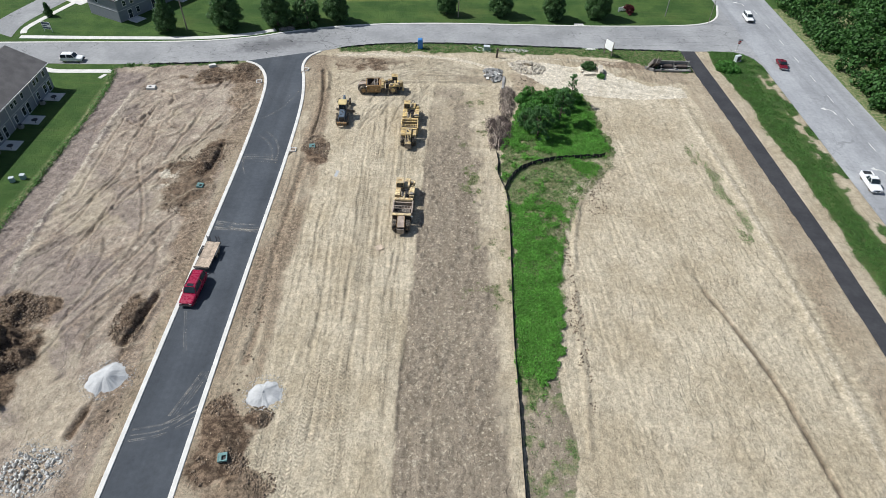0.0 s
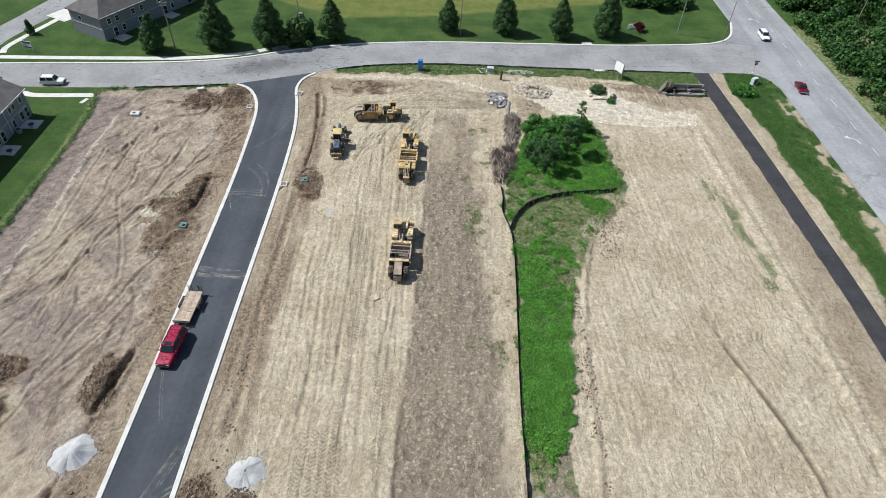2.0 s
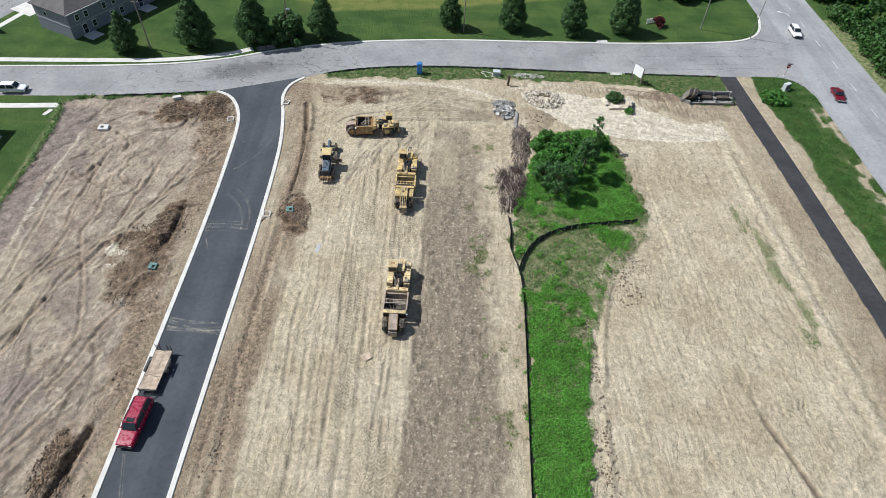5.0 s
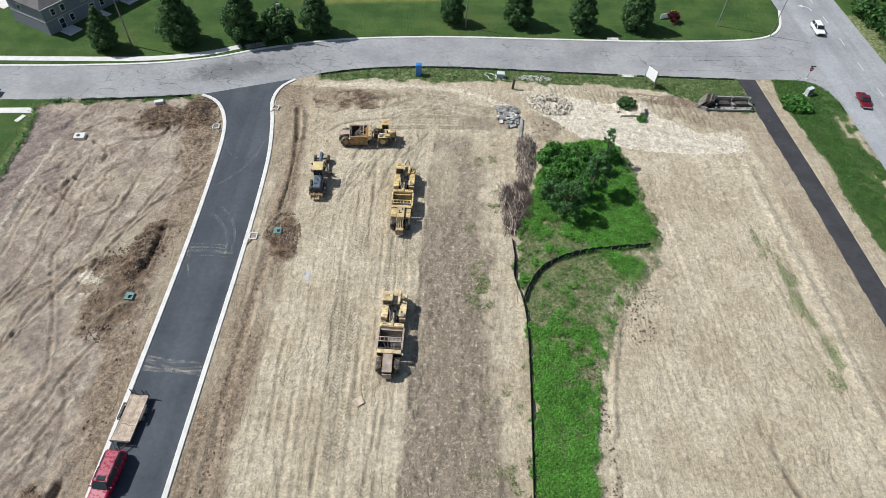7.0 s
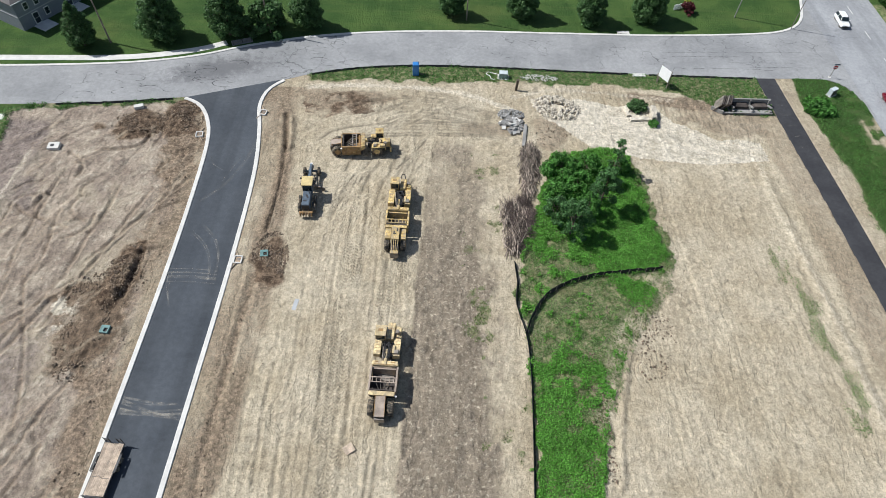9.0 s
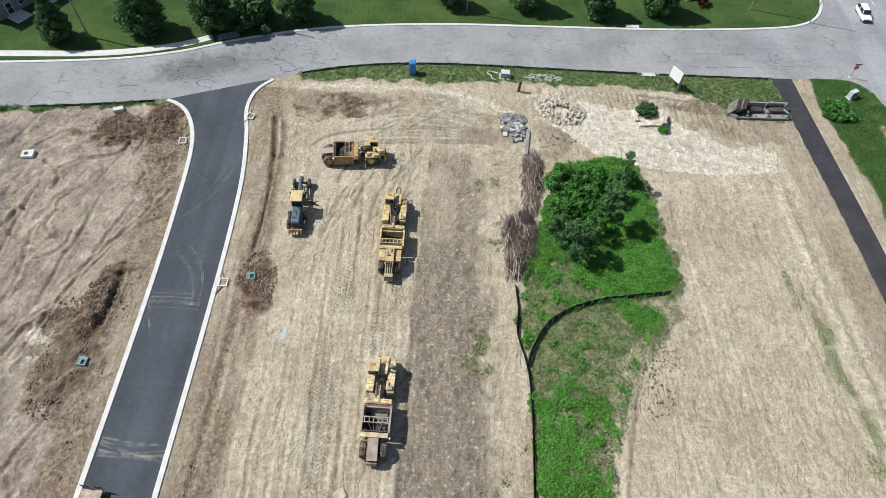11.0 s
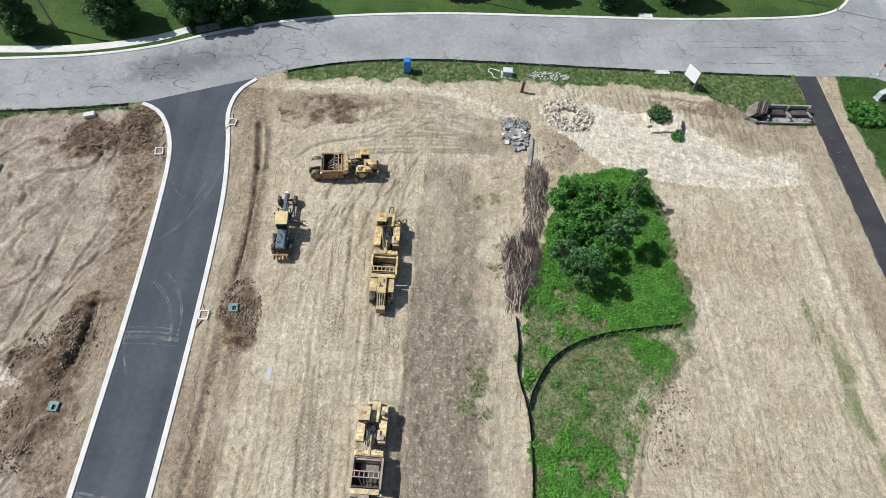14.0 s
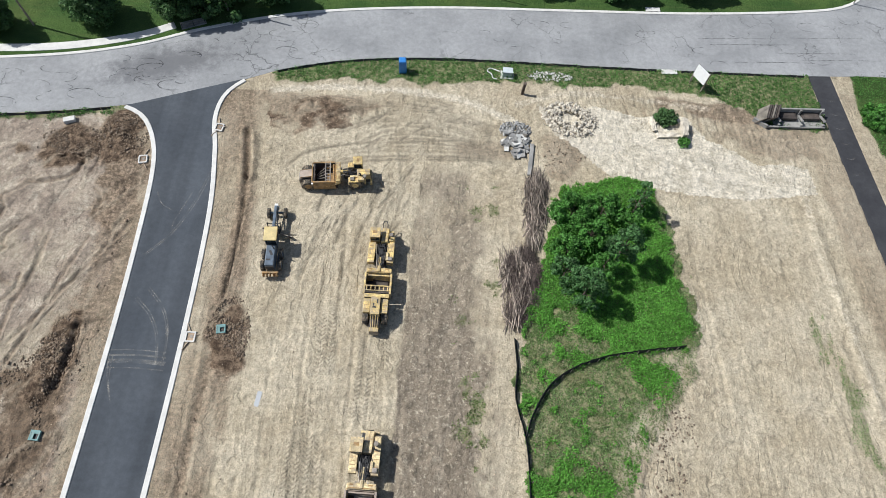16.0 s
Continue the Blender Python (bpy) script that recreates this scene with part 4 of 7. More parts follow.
ground = tagged(new("ground", sheet), "graded bare tan soil with ruts, spoil and grassed edges", "ground", kind="structure")


def ground_z(x, y):
    i, j = np.clip(np.searchsorted(xs, x), 1, nx - 1), np.clip(np.searchsorted(ys, y), 1, ny - 1)
    return float(height[j * nx + i])


# ---- roads, kerbs and path ----
tagged(ribbon("new_road", NEW_LEFT, NEW_RIGHT, 0.03, 0.4, ASPHALT), "fresh black asphalt street with dusty tyre marks", "road", kind="structure")
for name, line, side in (("kerb_west", NEW_LEFT, 1), ("kerb_east", NEW_RIGHT, -1)):
    outer = beside(line, 0.62 * side)
    pair = (outer, line) if side > 0 else (line, outer)
    tagged(ribbon(name, *pair, 0.13, 0.5, CONCRETE, bevel=0.05), "new pale concrete kerb along the black asphalt street", "kerb", kind="structure")
tagged(ribbon("far_road", FAR_FAR, FAR_NEAR, 0.025, 0.4, OLD_ROAD), "weathered light grey street with crack sealing", "road", kind="structure")
lip = FAR_FAR[60:]
tagged(ribbon("kerb_north", beside(lip, 0.45), beside(lip, -0.1), 0.13, 0.4, CONCRETE, bevel=0.04), "pale concrete kerb beside mown grass", "kerb", kind="structure")
hw = np.array([(HWY_X0, y) for y in np.linspace(-600, 900, 60)])
tagged(ribbon("highway", hw, hw + [HWY_X1 - HWY_X0, 0], 0.02, 0.4, HIGHWAY), "worn grey two-lane highway with faint paint", "road", kind="structure")
tagged(ribbon("asphalt_path", PATH_RIGHT, PATH_LEFT, 0.05, 0.3, PATH_TOP, bevel=0.03), "narrow black asphalt footpath through bare soil", "path", kind="structure")


# ---- leaves, trees, grass ----
def fast_mesh(name, verts, quads, material, parent=None, label="", smooth=False):
    mesh = bpy.data.meshes.new(name)
    mesh.vertices.add(len(verts))
    mesh.vertices.foreach_set("co", np.asarray(verts, np.float32).ravel())
    mesh.loops.add(quads.size)
    mesh.loops.foreach_set("vertex_index", quads.ravel().astype(np.int32))
    mesh.polygons.add(len(quads))
    mesh.polygons.foreach_set("loop_start", np.arange(0, quads.size, quads.shape[1], dtype=np.int32))
    mesh.update()
    mesh.validate()
    mesh.materials.append(material)
    ob = new(name, mesh)
    ob.parent = parent
    if label:
        ob["label"] = label
    return ob


def leaf_cards(rs, at, facing, size, long=1.5):
    """Small folded leaf clumps at many places, each turned about its own facing."""
    n = len(at)
    f = facing / (np.linalg.norm(facing, axis=1)[:, None] + 1e-9)
    r = rs.normal(size=(n, 3))
    u = np.cross(f, r)
    u /= np.linalg.norm(u, axis=1)[:, None] + 1e-9
    v = np.cross(f, u)
    s = (size * rs.uniform(0.6, 1.4, n))[:, None]
    drop = f * s * 0.25
    corners = np.stack([at - u * s * 0.5 * long - drop, at - v * s * 0.5, at + u * s * 0.5 * long - drop, at + v * s * 0.5], 1)
    return corners.reshape(-1, 3), np.arange(4 * n).reshape(n, 4)


def lobes_to_leaves(rs, lobes, per_area, size):
    """Leaf clumps over ellipsoid lobes (x, y, z, rx, ry, rz), densest at their skin, with gaps."""
    pts, ways = [], []
    for x, y, z, rx, ry, rz in lobes:
        n = int(per_area * (rx * ry + ry * rz + rx * rz) * 4 / 3 * 3.14 / 1.0)
        d = rs.normal(size=(n, 3))
        d /= np.linalg.norm(d, axis=1)[:, None]
        bulge = 1 + 0.16 * np.sin(d[:, 0] * 7 + x) * np.sin(d[:, 1] * 6 + y) + 0.12 * np.sin(d[:, 2] * 9 + z + d[:, 0] * 5)
        rad = rs.uniform(0.45, 1.0, n) ** 0.45 * bulge
        p = d * rad[:, None] * [rx, ry, rz] + [x, y, z]
        w = d / [rx, ry, rz] * min(rx, rz) + rs.normal(size=(n, 3)) * 0.55 + [0, 0, 0.35]
        keep = (np.sin(p[:, 0] * 2.3 + y) + np.sin(p[:, 1] * 2.1 + x) + np.sin(p[:, 2] * 2.7)) > -2.1
        keep &= p[:, 2] > 0.05
        pts.append(p[keep])
        ways.append(w[keep])
    return leaf_cards(rs, np.concatenate(pts), np.concatenate(ways), size)


def limb_mesh(rs, height, radius, count=9):
    bm = bmesh.new()
    rod(bm, (0, 0, -0.15), (0.05, 0, height * 0.42), height * 0.024, height * 0.016, 9)
    rod(bm, (0.05, 0, height * 0.42), (0, 0.05, height * 0.86), height * 0.016, height * 0.005, 7)
    for k in range(count):
        a = 2.4 * k + rs.uniform(-0.3, 0.3)
        z = height * rs.uniform(0.16, 0.62)
        r = radius * rs.uniform(0.55, 0.8)
        rod(bm, (0.03, 0, z), (math.cos(a) * r, math.sin(a) * r, z + r * rs.uniform(0.4, 0.9)), height * 0.009, height * 0.003, 5)
    return bm


def tree(name, m, height, radius, seed, label, lobes, leaf, per_area, size, group=""):
    rs = np.random.RandomState(seed)
    ob = thing(name, m, label, "tree", group)
    part("trunk", limb_mesh(rs, height, radius), BARK, ob)
    verts, quads = lobes_to_leaves(rs, lobes(rs, height, radius), per_area, size)
    fast_mesh("crown", verts, quads, leaf, ob)
    return ob


def oval_lobes(rs, h, r):
    """A full, egg-shaped street tree with foliage almost to the ground."""
    out = []
    for k in range(48):
        f = (k + 0.5) / 48
        z = h * (0.10 + 0.84 * f)
        wide = r * (0.78 + 1.0 * f if f < 0.2 else max(0.06, 1 - ((f - 0.2) / 0.82) ** 1.5))
        a = 2.4 * k
        s = max(0.36, r * 0.34 * (1 - 0.55 * f)) * rs.uniform(0.75, 1.3)
        d = max(0.0, wide - s * 0.6) * rs.uniform(0.78, 1.08)
        out.append((math.cos(a) * d, math.sin(a) * d, z, s, s, s * 0.8))
    out.append((0, 0, h * 0.44, r * 0.52, r * 0.52, h * 0.36))
    return out


def bushy_lobes(rs, h, r):
    """A round, uneven young tree with foliage down to the ground."""
    out = [(0, 0, h * 0.45, r * 0.6, r * 0.6, h * 0.42)]
    for k in range(20):
        f = rs.uniform(0.05, 0.95)
        z = h * (0.06 + 0.86 * f)
        a = 2.4 * k + rs.uniform(-0.4, 0.4)
        wide = r * math.sqrt(max(0.05, 1 - (f * 1.02) ** 2.4))
        s = r * rs.uniform(0.24, 0.42)
        d = max(0, wide - s * 0.4) * rs.uniform(0.8, 1.12)
        out.append((math.cos(a) * d, math.sin(a) * d, z, s, s, s * rs.uniform(0.7, 1.0)))
    return out


def thicket_lobes(rs, h, r):
    """A wild young tree: many small leafy sprays on upward limbs, with gaps between them."""
    out = []
    for k in range(44):
        f = rs.uniform(0.02, 1.0) ** 0.8
        a = 2.4 * k + rs.uniform(-0.5, 0.5)
        wide = r * (0.72 + 0.5 * f if f < 0.4 else 0.92 * math.sqrt(max(0.03, 1 - ((f - 0.4) / 0.62) ** 2)))
        s = r * rs.uniform(0.14, 0.27)
        d = wide * math.sqrt(rs.uniform(0.15, 1.1))
        out.append((math.cos(a) * d, math.sin(a) * d, h * (0.06 + 0.92 * f), s, s, s * rs.uniform(0.7, 1.3)))
    return out


row_label = "tall dense green broadleaf street tree on mown grass"
kinds = [tree("street_tree", pose(-24.5, 149.6, 0), 10.2, 3.2, 101, row_label, oval_lobes, LEAF, 26.0, 0.23, "street trees"),
         tree("street_tree", pose(-50.2, 143.8, 0, 0, 0, 40), 11.4, 3.9, 102, row_label, oval_lobes, LEAF, 24.0, 0.24, "street trees")]
for k, (x, y, h, turn) in enumerate([(-63.5, 140.2, 0.88, 80), (-38.4, 145.6, 1.04, 200), (3.0, 156.2, 0.86, 20), (17.0, 156.8, 0.93, 130), (30.5, 155.8, 1.0, 250), (42.4, 157.6, 1.02, 310)]):
    ob = copy_thing(kinds[k % 2], pose(x, y, 0, 0, 0, turn))
    ob.scale = (h * (0.92 if k % 2 else 1.0),) * 2 + (h,)
tree("shade_tree", pose(-31.8, 147.5, 0), 6.5, 3.6, 104, "dark dense low green tree beside a wooden pole", bushy_lobes, LEAF, 9.0, 0.42)
tree("sapling", pose(-94.0, 146.0, 0), 3.4, 1.0, 105, "small young green tree in a verge strip", oval_lobes, LEAF, 16.0, 0.24)
for k, (x, y, h, r) in enumerate([(59.5, 176.5, 4.6, 4.2), (66.0, 178.5, 4.2, 3.6), (53.5, 178.0, 3.6, 3.0)]):
    tree("shrub_tree", pose(x, y, 0), h, r, 110 + k, "broad bright green shrub tree on grass", bushy_lobes, LEAF_WOODS, 7.0, 0.45)
# thicket in the hollow
for k, (x, y, h, r) in enumerate([(20.2, 111.6, 3.4, 3.2), (24.2, 112.0, 3.2, 2.8), (22.2, 108.0, 4.0, 2.5), (19.2, 105.8, 3.6, 2.2), (25.6, 105.4, 7.6, 2.5), (20.6, 99.6, 6.8, 2.6), (23.2, 103.2, 4.8, 2.0), (28.8, 112.8, 6.8, 1.3), (18.6, 102.6, 4.6, 1.9), (30.0, 113.4, 2.0, 1.7), (27.6, 110.0, 3.4, 1.7)]):
    tree("thicket_tree", pose(x, y, 0), h, r, 120 + k, "young leafy green tree in a dense thicket among weeds", thicket_lobes, LEAF_DEEP if k in (4, 5, 7, 8) else LEAF_BRIGHT, 22.0, 0.2, "thicket trees")
tree("maroon_shrub", pose(51.4, 160.8, 0), 2.2, 1.5, 140, "round maroon-leaved shrub beside a dark landscape bed", bushy_lobes, MAROON, 18.0, 0.25)
tree("bush", pose(68.2, 131.2, 0), 1.1, 2.6, 141, "low spreading bright green bush in the roadside grass", bushy_lobes, LEAF_BRIGHT, 20.0, 0.28)
tree("bush", pose(35.6, 129.2, 0), 1.3, 1.6, 142, "low dark green bush between old concrete walls", bushy_lobes, LEAF, 22.0, 0.24)
tree("bush", pose(37.7, 124.9, 0), 0.8, 0.8, 143, "small green weed clump by an old wall end", bushy_lobes, LEAF_BRIGHT, 26.0, 0.2)


def field_at(values, x, y):
    i = np.clip(np.searchsorted(xs, x), 0, nx - 1)
    j = np.clip(np.searchsorted(ys, y), 0, ny - 1)
    return values[j * nx + i], height[j * nx + i]


def low_growth(name, area, count, size, tall, field, limit, material, seed, label, category, patchy=0.7, flat=0.55):
    """Leaves or blades near the ground where a weight is high."""
    rs = np.random.RandomState(seed)
    p = rs.uniform((area[0], area[2]), (area[1], area[3]), (count, 2))
    w, z = field_at(field, p[:, 0], p[:, 1])
    clump = value_noise(p[:, 0], p[:, 1], 1.1, seed)
    keep = (w > 0.14) & (w + (clump - 0.5) * patchy + rs.uniform(-0.25, 0.25, count) > limit)
    p, z, clump = p[keep], z[keep], clump[keep]
    at = np.column_stack([p, z + rs.uniform(0.05, 1.0, len(p)) * tall * (0.4 + clump)])
    ways = rs.normal(size=at.shape) * flat + [0, 0, 1]
    verts, quads = leaf_cards(rs, at, ways, size)
    return tagged(fast_mesh(name, verts, quads, material), label, category, kind="stuff")


bright = hol * (1 - 1.0 * thin)
low_growth("weeds", (11, 36, 38, 119), 420000, 0.135, 0.5, bright, 0.5, WEED, 201, "lush bright green leafy weeds filling the hollow", "weeds", 0.8, 0.4)
low_growth("rough_grass", (11, 37, 22, 119), 230000, 0.10, 0.28, np.maximum(hol * (0.35 + 0.45 * thin), tail * 0.32), 0.6, HOLLOW_GRASS, 202, "thin dull green and straw grass in the hollow", "grass")
low_growth("verge_grass", (-24, 62, 126, 141), 60000, 0.13, 0.3, verge * 0.85, 0.62, ROAD_GRASS, 203, "rough uncut green grass on the road verge", "grass")
low_growth("roadside_grass", (64, 80, 60, 141), 110000, 0.12, 0.18, east * (1 - bare) * (0.72 + 0.36 * np.exp(-((fx - strip_x - 3.4) / 2.2) ** 2)), 0.70, ROAD_GRASS, 204, "green grass between the path and the highway", "grass")
edge_w = np.exp(-((fx - lawn_edge - 0.1) / 0.7) ** 2) * (fy < near_y) * (fy > 40)
low_growth("lawn_edge_weeds", (-70, -62, 45, 124), 36000, 0.17, 0.6, edge_w, 0.66, ROAD_GRASS, 205, "tall ragged weeds along the lawn's edge", "weeds")
low_growth("scattered_weeds", (2, 17, 50, 124), 30000, 0.14, 0.12, scrub * 0.9, 0.62, GRASS_BLADES, 206, "sparse small weeds on churned soil", "weeds")
low_growth("field_weeds", (44, 58, 60, 112), 42000, 0.11, 0.1, streak_w, 0.66, HOLLOW_GRASS, 207, "thin line of small weeds on pale soil", "weeds")
west_w = verge_w * step(rough_noise(fx, fy, 3, 97), 0.35, 0.6)
low_growth("kerbside_weeds", (-68, -41, 119, 128), 22000, 0.14, 0.35, west_w, 0.6, ROAD_GRASS, 208, "ragged green weeds beside the street", "weeds")


def woods():
    rs = np.random.RandomState(300)
    lobes = []
    for k in range(430):
        x = 95.6 + 62 * rs.rand() ** 1.7
        y = rs.uniform(84, 235)
        deep = x - 94.5
        r = rs.uniform(1.3, 2.4) + min(1.6, deep * 0.07)
        top = min(3.2 + deep * 0.55, 11.5) * rs.uniform(0.75, 1.1)
        lobes.append((x + r * 0.4, y, max(r * 0.6, top - r), r, r, r * rs.uniform(0.75, 1.0)))
        if top > 4:
            lobes.append((x - 0.4 * r, y + rs.uniform(-1, 1), top * 0.4, r * 0.9, r * 0.9, r))
    verts, quads = lobes_to_leaves(rs, lobes, 3.0, 0.52)
    tagged(fast_mesh("woods", verts, quads, LEAF_WOODS), "dense green deciduous woods along the highway", "woods", kind="stuff")


woods()


# ---- wheels and vehicles ----
def lathe(bm, profile, at, sides=22):
    """Turns a profile of (along x, radius) about an axis along x."""
    rings = []
    for px, r in profile:
        rings.append([bm.verts.new((at[0] + px, at[1] + r * math.cos(2 * math.pi * k / sides), at[2] + r * math.sin(2 * math.pi * k / sides))) for k in range(sides)])
    for a, b in zip(rings[:-1], rings[1:]):
        for k in range(sides):
            bm.faces.new((a[k], a[(k + 1) % sides], b[(k + 1) % sides], b[k]))
    bm.faces.new(rings[0])
    bm.faces.new(rings[-1][::-1])
    bmesh.ops.recalc_face_normals(bm, faces=bm.faces)


def wheel(parent, x, y, r, w, rim_material, lugs=0):
    bm = bmesh.new()
    lathe(bm, [(-w * 0.42, r * 0.55), (-w * 0.5, r * 0.8), (-w * 0.42, r * 0.97), (0, r), (w * 0.42, r * 0.97), (w * 0.5, r * 0.8), (w * 0.42, r * 0.55)], (x, y, r))
    for k in range(lugs):
        a = 360 * k / lugs
        c, s = math.cos(radians(a)), math.sin(radians(a))
        for side in (-1, 1):
            box(bm, (x + side * w * 0.24, y + c * r * 1.0, r + s * r * 1.0), (w * 0.42, r * 0.1, r * 0.1), 0, (a, 0, side * 16))
    tyre = part("wheel", bm, RUBBER, parent)
    bm = bmesh.new()
    lathe(bm, [(-w * 0.44, r * 0.5), (-w * 0.40, r * 0.56), (w * 0.40, r * 0.56), (w * 0.44, r * 0.5)], (x, y, r), 16)
    rod(bm, (x - w * 0.5, y, r), (x + w * 0.5, y, r), r * 0.2, sides=10)
    part("rim", bm, rim_material, tyre)
    return tyre


def car(name, m, paint, length, width, high, label, category, style):
    """A road vehicle facing +y. style: wagon, saloon or pickup."""
    ob = thing(name, m, label, category)
    L, W = length / 2, width / 2
    sill, belt = 0.32, high * 0.60
    nose = L - 0.05
    bm = bmesh.new()
    stations = [(-L, 0.90, belt - 0.06, 0.45), (-L + 0.12, 0.97, belt, 0.36), (-L * 0.5, 1.0, belt + 0.02, sill), (0.0, 1.0, belt, sill), (L * 0.36, 1.0, belt - 0.02, sill), (L * 0.82, 0.97, belt - 0.12, sill), (nose - 0.08, 0.93, belt - 0.18, 0.36), (nose, 0.84, belt - 0.30, 0.42)]
    rings = []
    for y, k, top, low in stations:
        w = W * k
        ring = [(-w * 0.95, low), (-w, low + 0.12), (-w, top - 0.22), (-w * 0.94, top - 0.05), (-w * 0.78, top), (w * 0.78, top), (w * 0.94, top - 0.05), (w, top - 0.22), (w, low + 0.12), (w * 0.95, low)]
        rings.append([bm.verts.new((x, y, z)) for x, z in ring])
    for a, b in zip(rings[:-1], rings[1:]):
        for k in range(10):
            bm.faces.new((a[k], a[(k + 1) % 10], b[(k + 1) % 10], b[k]))
    bm.faces.new(rings[0])
    bm.faces.new(rings[-1][::-1])
    bmesh.ops.recalc_face_normals(bm, faces=bm.faces)
    body = part("body", bm, paint, ob)
    front = L * 0.42
    back = {"wagon": -L + 0.16, "saloon": -L * 0.52, "pickup": -L * 0.22}[style]
    slope_b = {"wagon": 0.22, "saloon": 0.65, "pickup": 0.16}[style]
    roof_f, roof_b = front - 0.62, back + slope_b
    tw = W * 0.76
    bm = bmesh.new()
    low = [bm.verts.new(v) for v in ((-W * 0.92, back, belt - 0.04), (W * 0.92, back, belt - 0.04), (W * 0.92, front, belt - 0.05), (-W * 0.92, front, belt - 0.05))]
    upp = [bm.verts.new(v) for v in ((-tw, roof_b, high), (tw, roof_b, high), (tw, roof_f, high - 0.02), (-tw, roof_f, high - 0.02))]
    for k in range(4):
        bm.faces.new((low[k], low[(k + 1) % 4], upp[(k + 1) % 4], upp[k]))
    bm.faces.new(upp)
    bm.faces.new(low[::-1])
    bmesh.ops.recalc_face_normals(bm, faces=bm.faces)
    bmesh.ops.bevel(bm, geom=[e for e in bm.edges], offset=0.07, segments=2, affect="EDGES")
    part("cabin", bm, paint, ob)

    def pane(nm, a, b, c, d, out):
        bm = bmesh.new()
        pts = [Vector(p) for p in (a, b, c, d)]
        mid = sum(pts, Vector()) / 4
        pts = [mid + (p - mid) * 0.86 for p in pts]
        o = Vector(out).normalized()
        f = [bm.verts.new(p + o * 0.035) for p in pts]
        g = [bm.verts.new(p - o * 0.02) for p in pts]
        bm.faces.new(f)
        bm.faces.new(g[::-1])
        for k in range(4):
            bm.faces.new((f[k], g[k], g[(k + 1) % 4], f[(k + 1) % 4]))
        bmesh.ops.recalc_face_normals(bm, faces=bm.faces)
        return part(nm, bm, DARK_GLASS, ob)

    B = belt
    pane("windscreen", (-W * 0.92, front, B), (W * 0.92, front, B), (tw, roof_f, high), (-tw, roof_f, high), (0, 0.6, 0.7))
    pane("rear_window", (-W * 0.92, back, B), (W * 0.92, back, B), (tw, roof_b, high), (-tw, roof_b, high), (0, -0.8, 0.4))
    mid = (roof_f + roof_b) / 2
    for sx in (-1, 1):
        pane("side_window", (sx * W * 0.92, mid, B), (sx * W * 0.92, front, B), (sx * tw, roof_f, high), (sx * tw, mid, high), (sx, 0, 0.3))
        pane("side_window", (sx * W * 0.92, back, B), (sx * W * 0.92, mid, B), (sx * tw, mid, high), (sx * tw, roof_b, high), (sx, 0, 0.3))
        boxes("mirror", paint, ob, ((sx * (W + 0.1), front - 0.25, B + 0.08), (0.24, 0.12, 0.16), 0.03))
        boxes("headlight", LAMP_CLEAR, ob, ((sx * W * 0.66, nose - 0.03, belt - 0.36), (0.34, 0.08, 0.16), 0.02))
        boxes("tail_light", LAMP_RED, ob, ((sx * W * 0.78, -L + 0.0, belt - 0.28), (0.18, 0.08, 0.3), 0.02))
        for y in (L * 0.62, -L * 0.60):
            wheel(ob, sx * (W - 0.14), y, 0.37 if high > 1.5 else 0.32, 0.24, CHROME)
    boxes("bumper", BLACK_IRON if style == "wagon" else CHROME, ob, ((0, nose + 0.02, 0.5), (W * 1.75, 0.16, 0.2), 0.05))
    boxes("bumper", BLACK_IRON if style == "wagon" else CHROME, ob, ((0, -L - 0.03, 0.55), (W * 1.8, 0.16, 0.18), 0.05))
    boxes("grille", BLACK_IRON, ob, ((0, nose + 0.005, belt - 0.38), (W * 0.8, 0.05, 0.18), 0.02))
    if style == "pickup":
        bed = boxes("bed_liner", BLACK_IRON, ob, ((0, (-L + back) / 2, belt - 0.01), (W * 1.62, back + L - 0.28, 0.05), 0.01))
        for sx in (-1, 1):
            boxes("bed_side", paint, ob, ((sx * W * 0.92, (-L + back) / 2, belt + 0.06), (0.12, back + L - 0.06, 0.16), 0.03))
        boxes("tailgate", paint, ob, ((0, -L + 0.06, belt + 0.05), (W * 1.7, 0.1, 0.16), 0.03))
    return ob


tow = car("tow_vehicle", pose(-33.1, 57.0, 0.03, 0, 0, 176), RED_PAINT, 6.1, 2.08, 1.92, "red long-roofed sport utility parked on asphalt, hitched to a trailer", "car", "wagon")
boxes("sunroof", DARK_GLASS, tow, ((0, 0.35, 1.93), (0.9, 0.5, 0.03), 0.01))
for sx in (-1, 1):
    one("roof_rail", lambda bm: tube(bm, [(sx * 0.68, -2.4, 1.98), (sx * 0.68, 0.4, 1.98)], 0.025), BLACK_IRON, tow)
car("parked_suv", pose(-78.8, 123.9, 0.025, 0, 0, -86), WHITE_PAINT, 4.7, 1.9, 1.78, "white sport utility car standing at the street's edge", "car", "wagon")
car("hatchback", pose(83.2, 159.6, 0.02, 0, 0, 177), WHITE_PAINT, 4.7, 1.88, 1.66, "white family wagon driving on the grey highway", "car", "wagon")
car("pickup_truck", pose(80.4, 87.8, 0.02, 0, 0, 176), WHITE_PAINT, 5.7, 2.0, 1.85, "white pickup truck with an open dark bed on the highway", "truck", "pickup")
car("coupe", pose(82.0, 133.4, 0.02, 0, 0, 174), DEEP_RED, 4.6, 1.82, 1.42, "dark red saloon car on the highway", "car", "saloon")


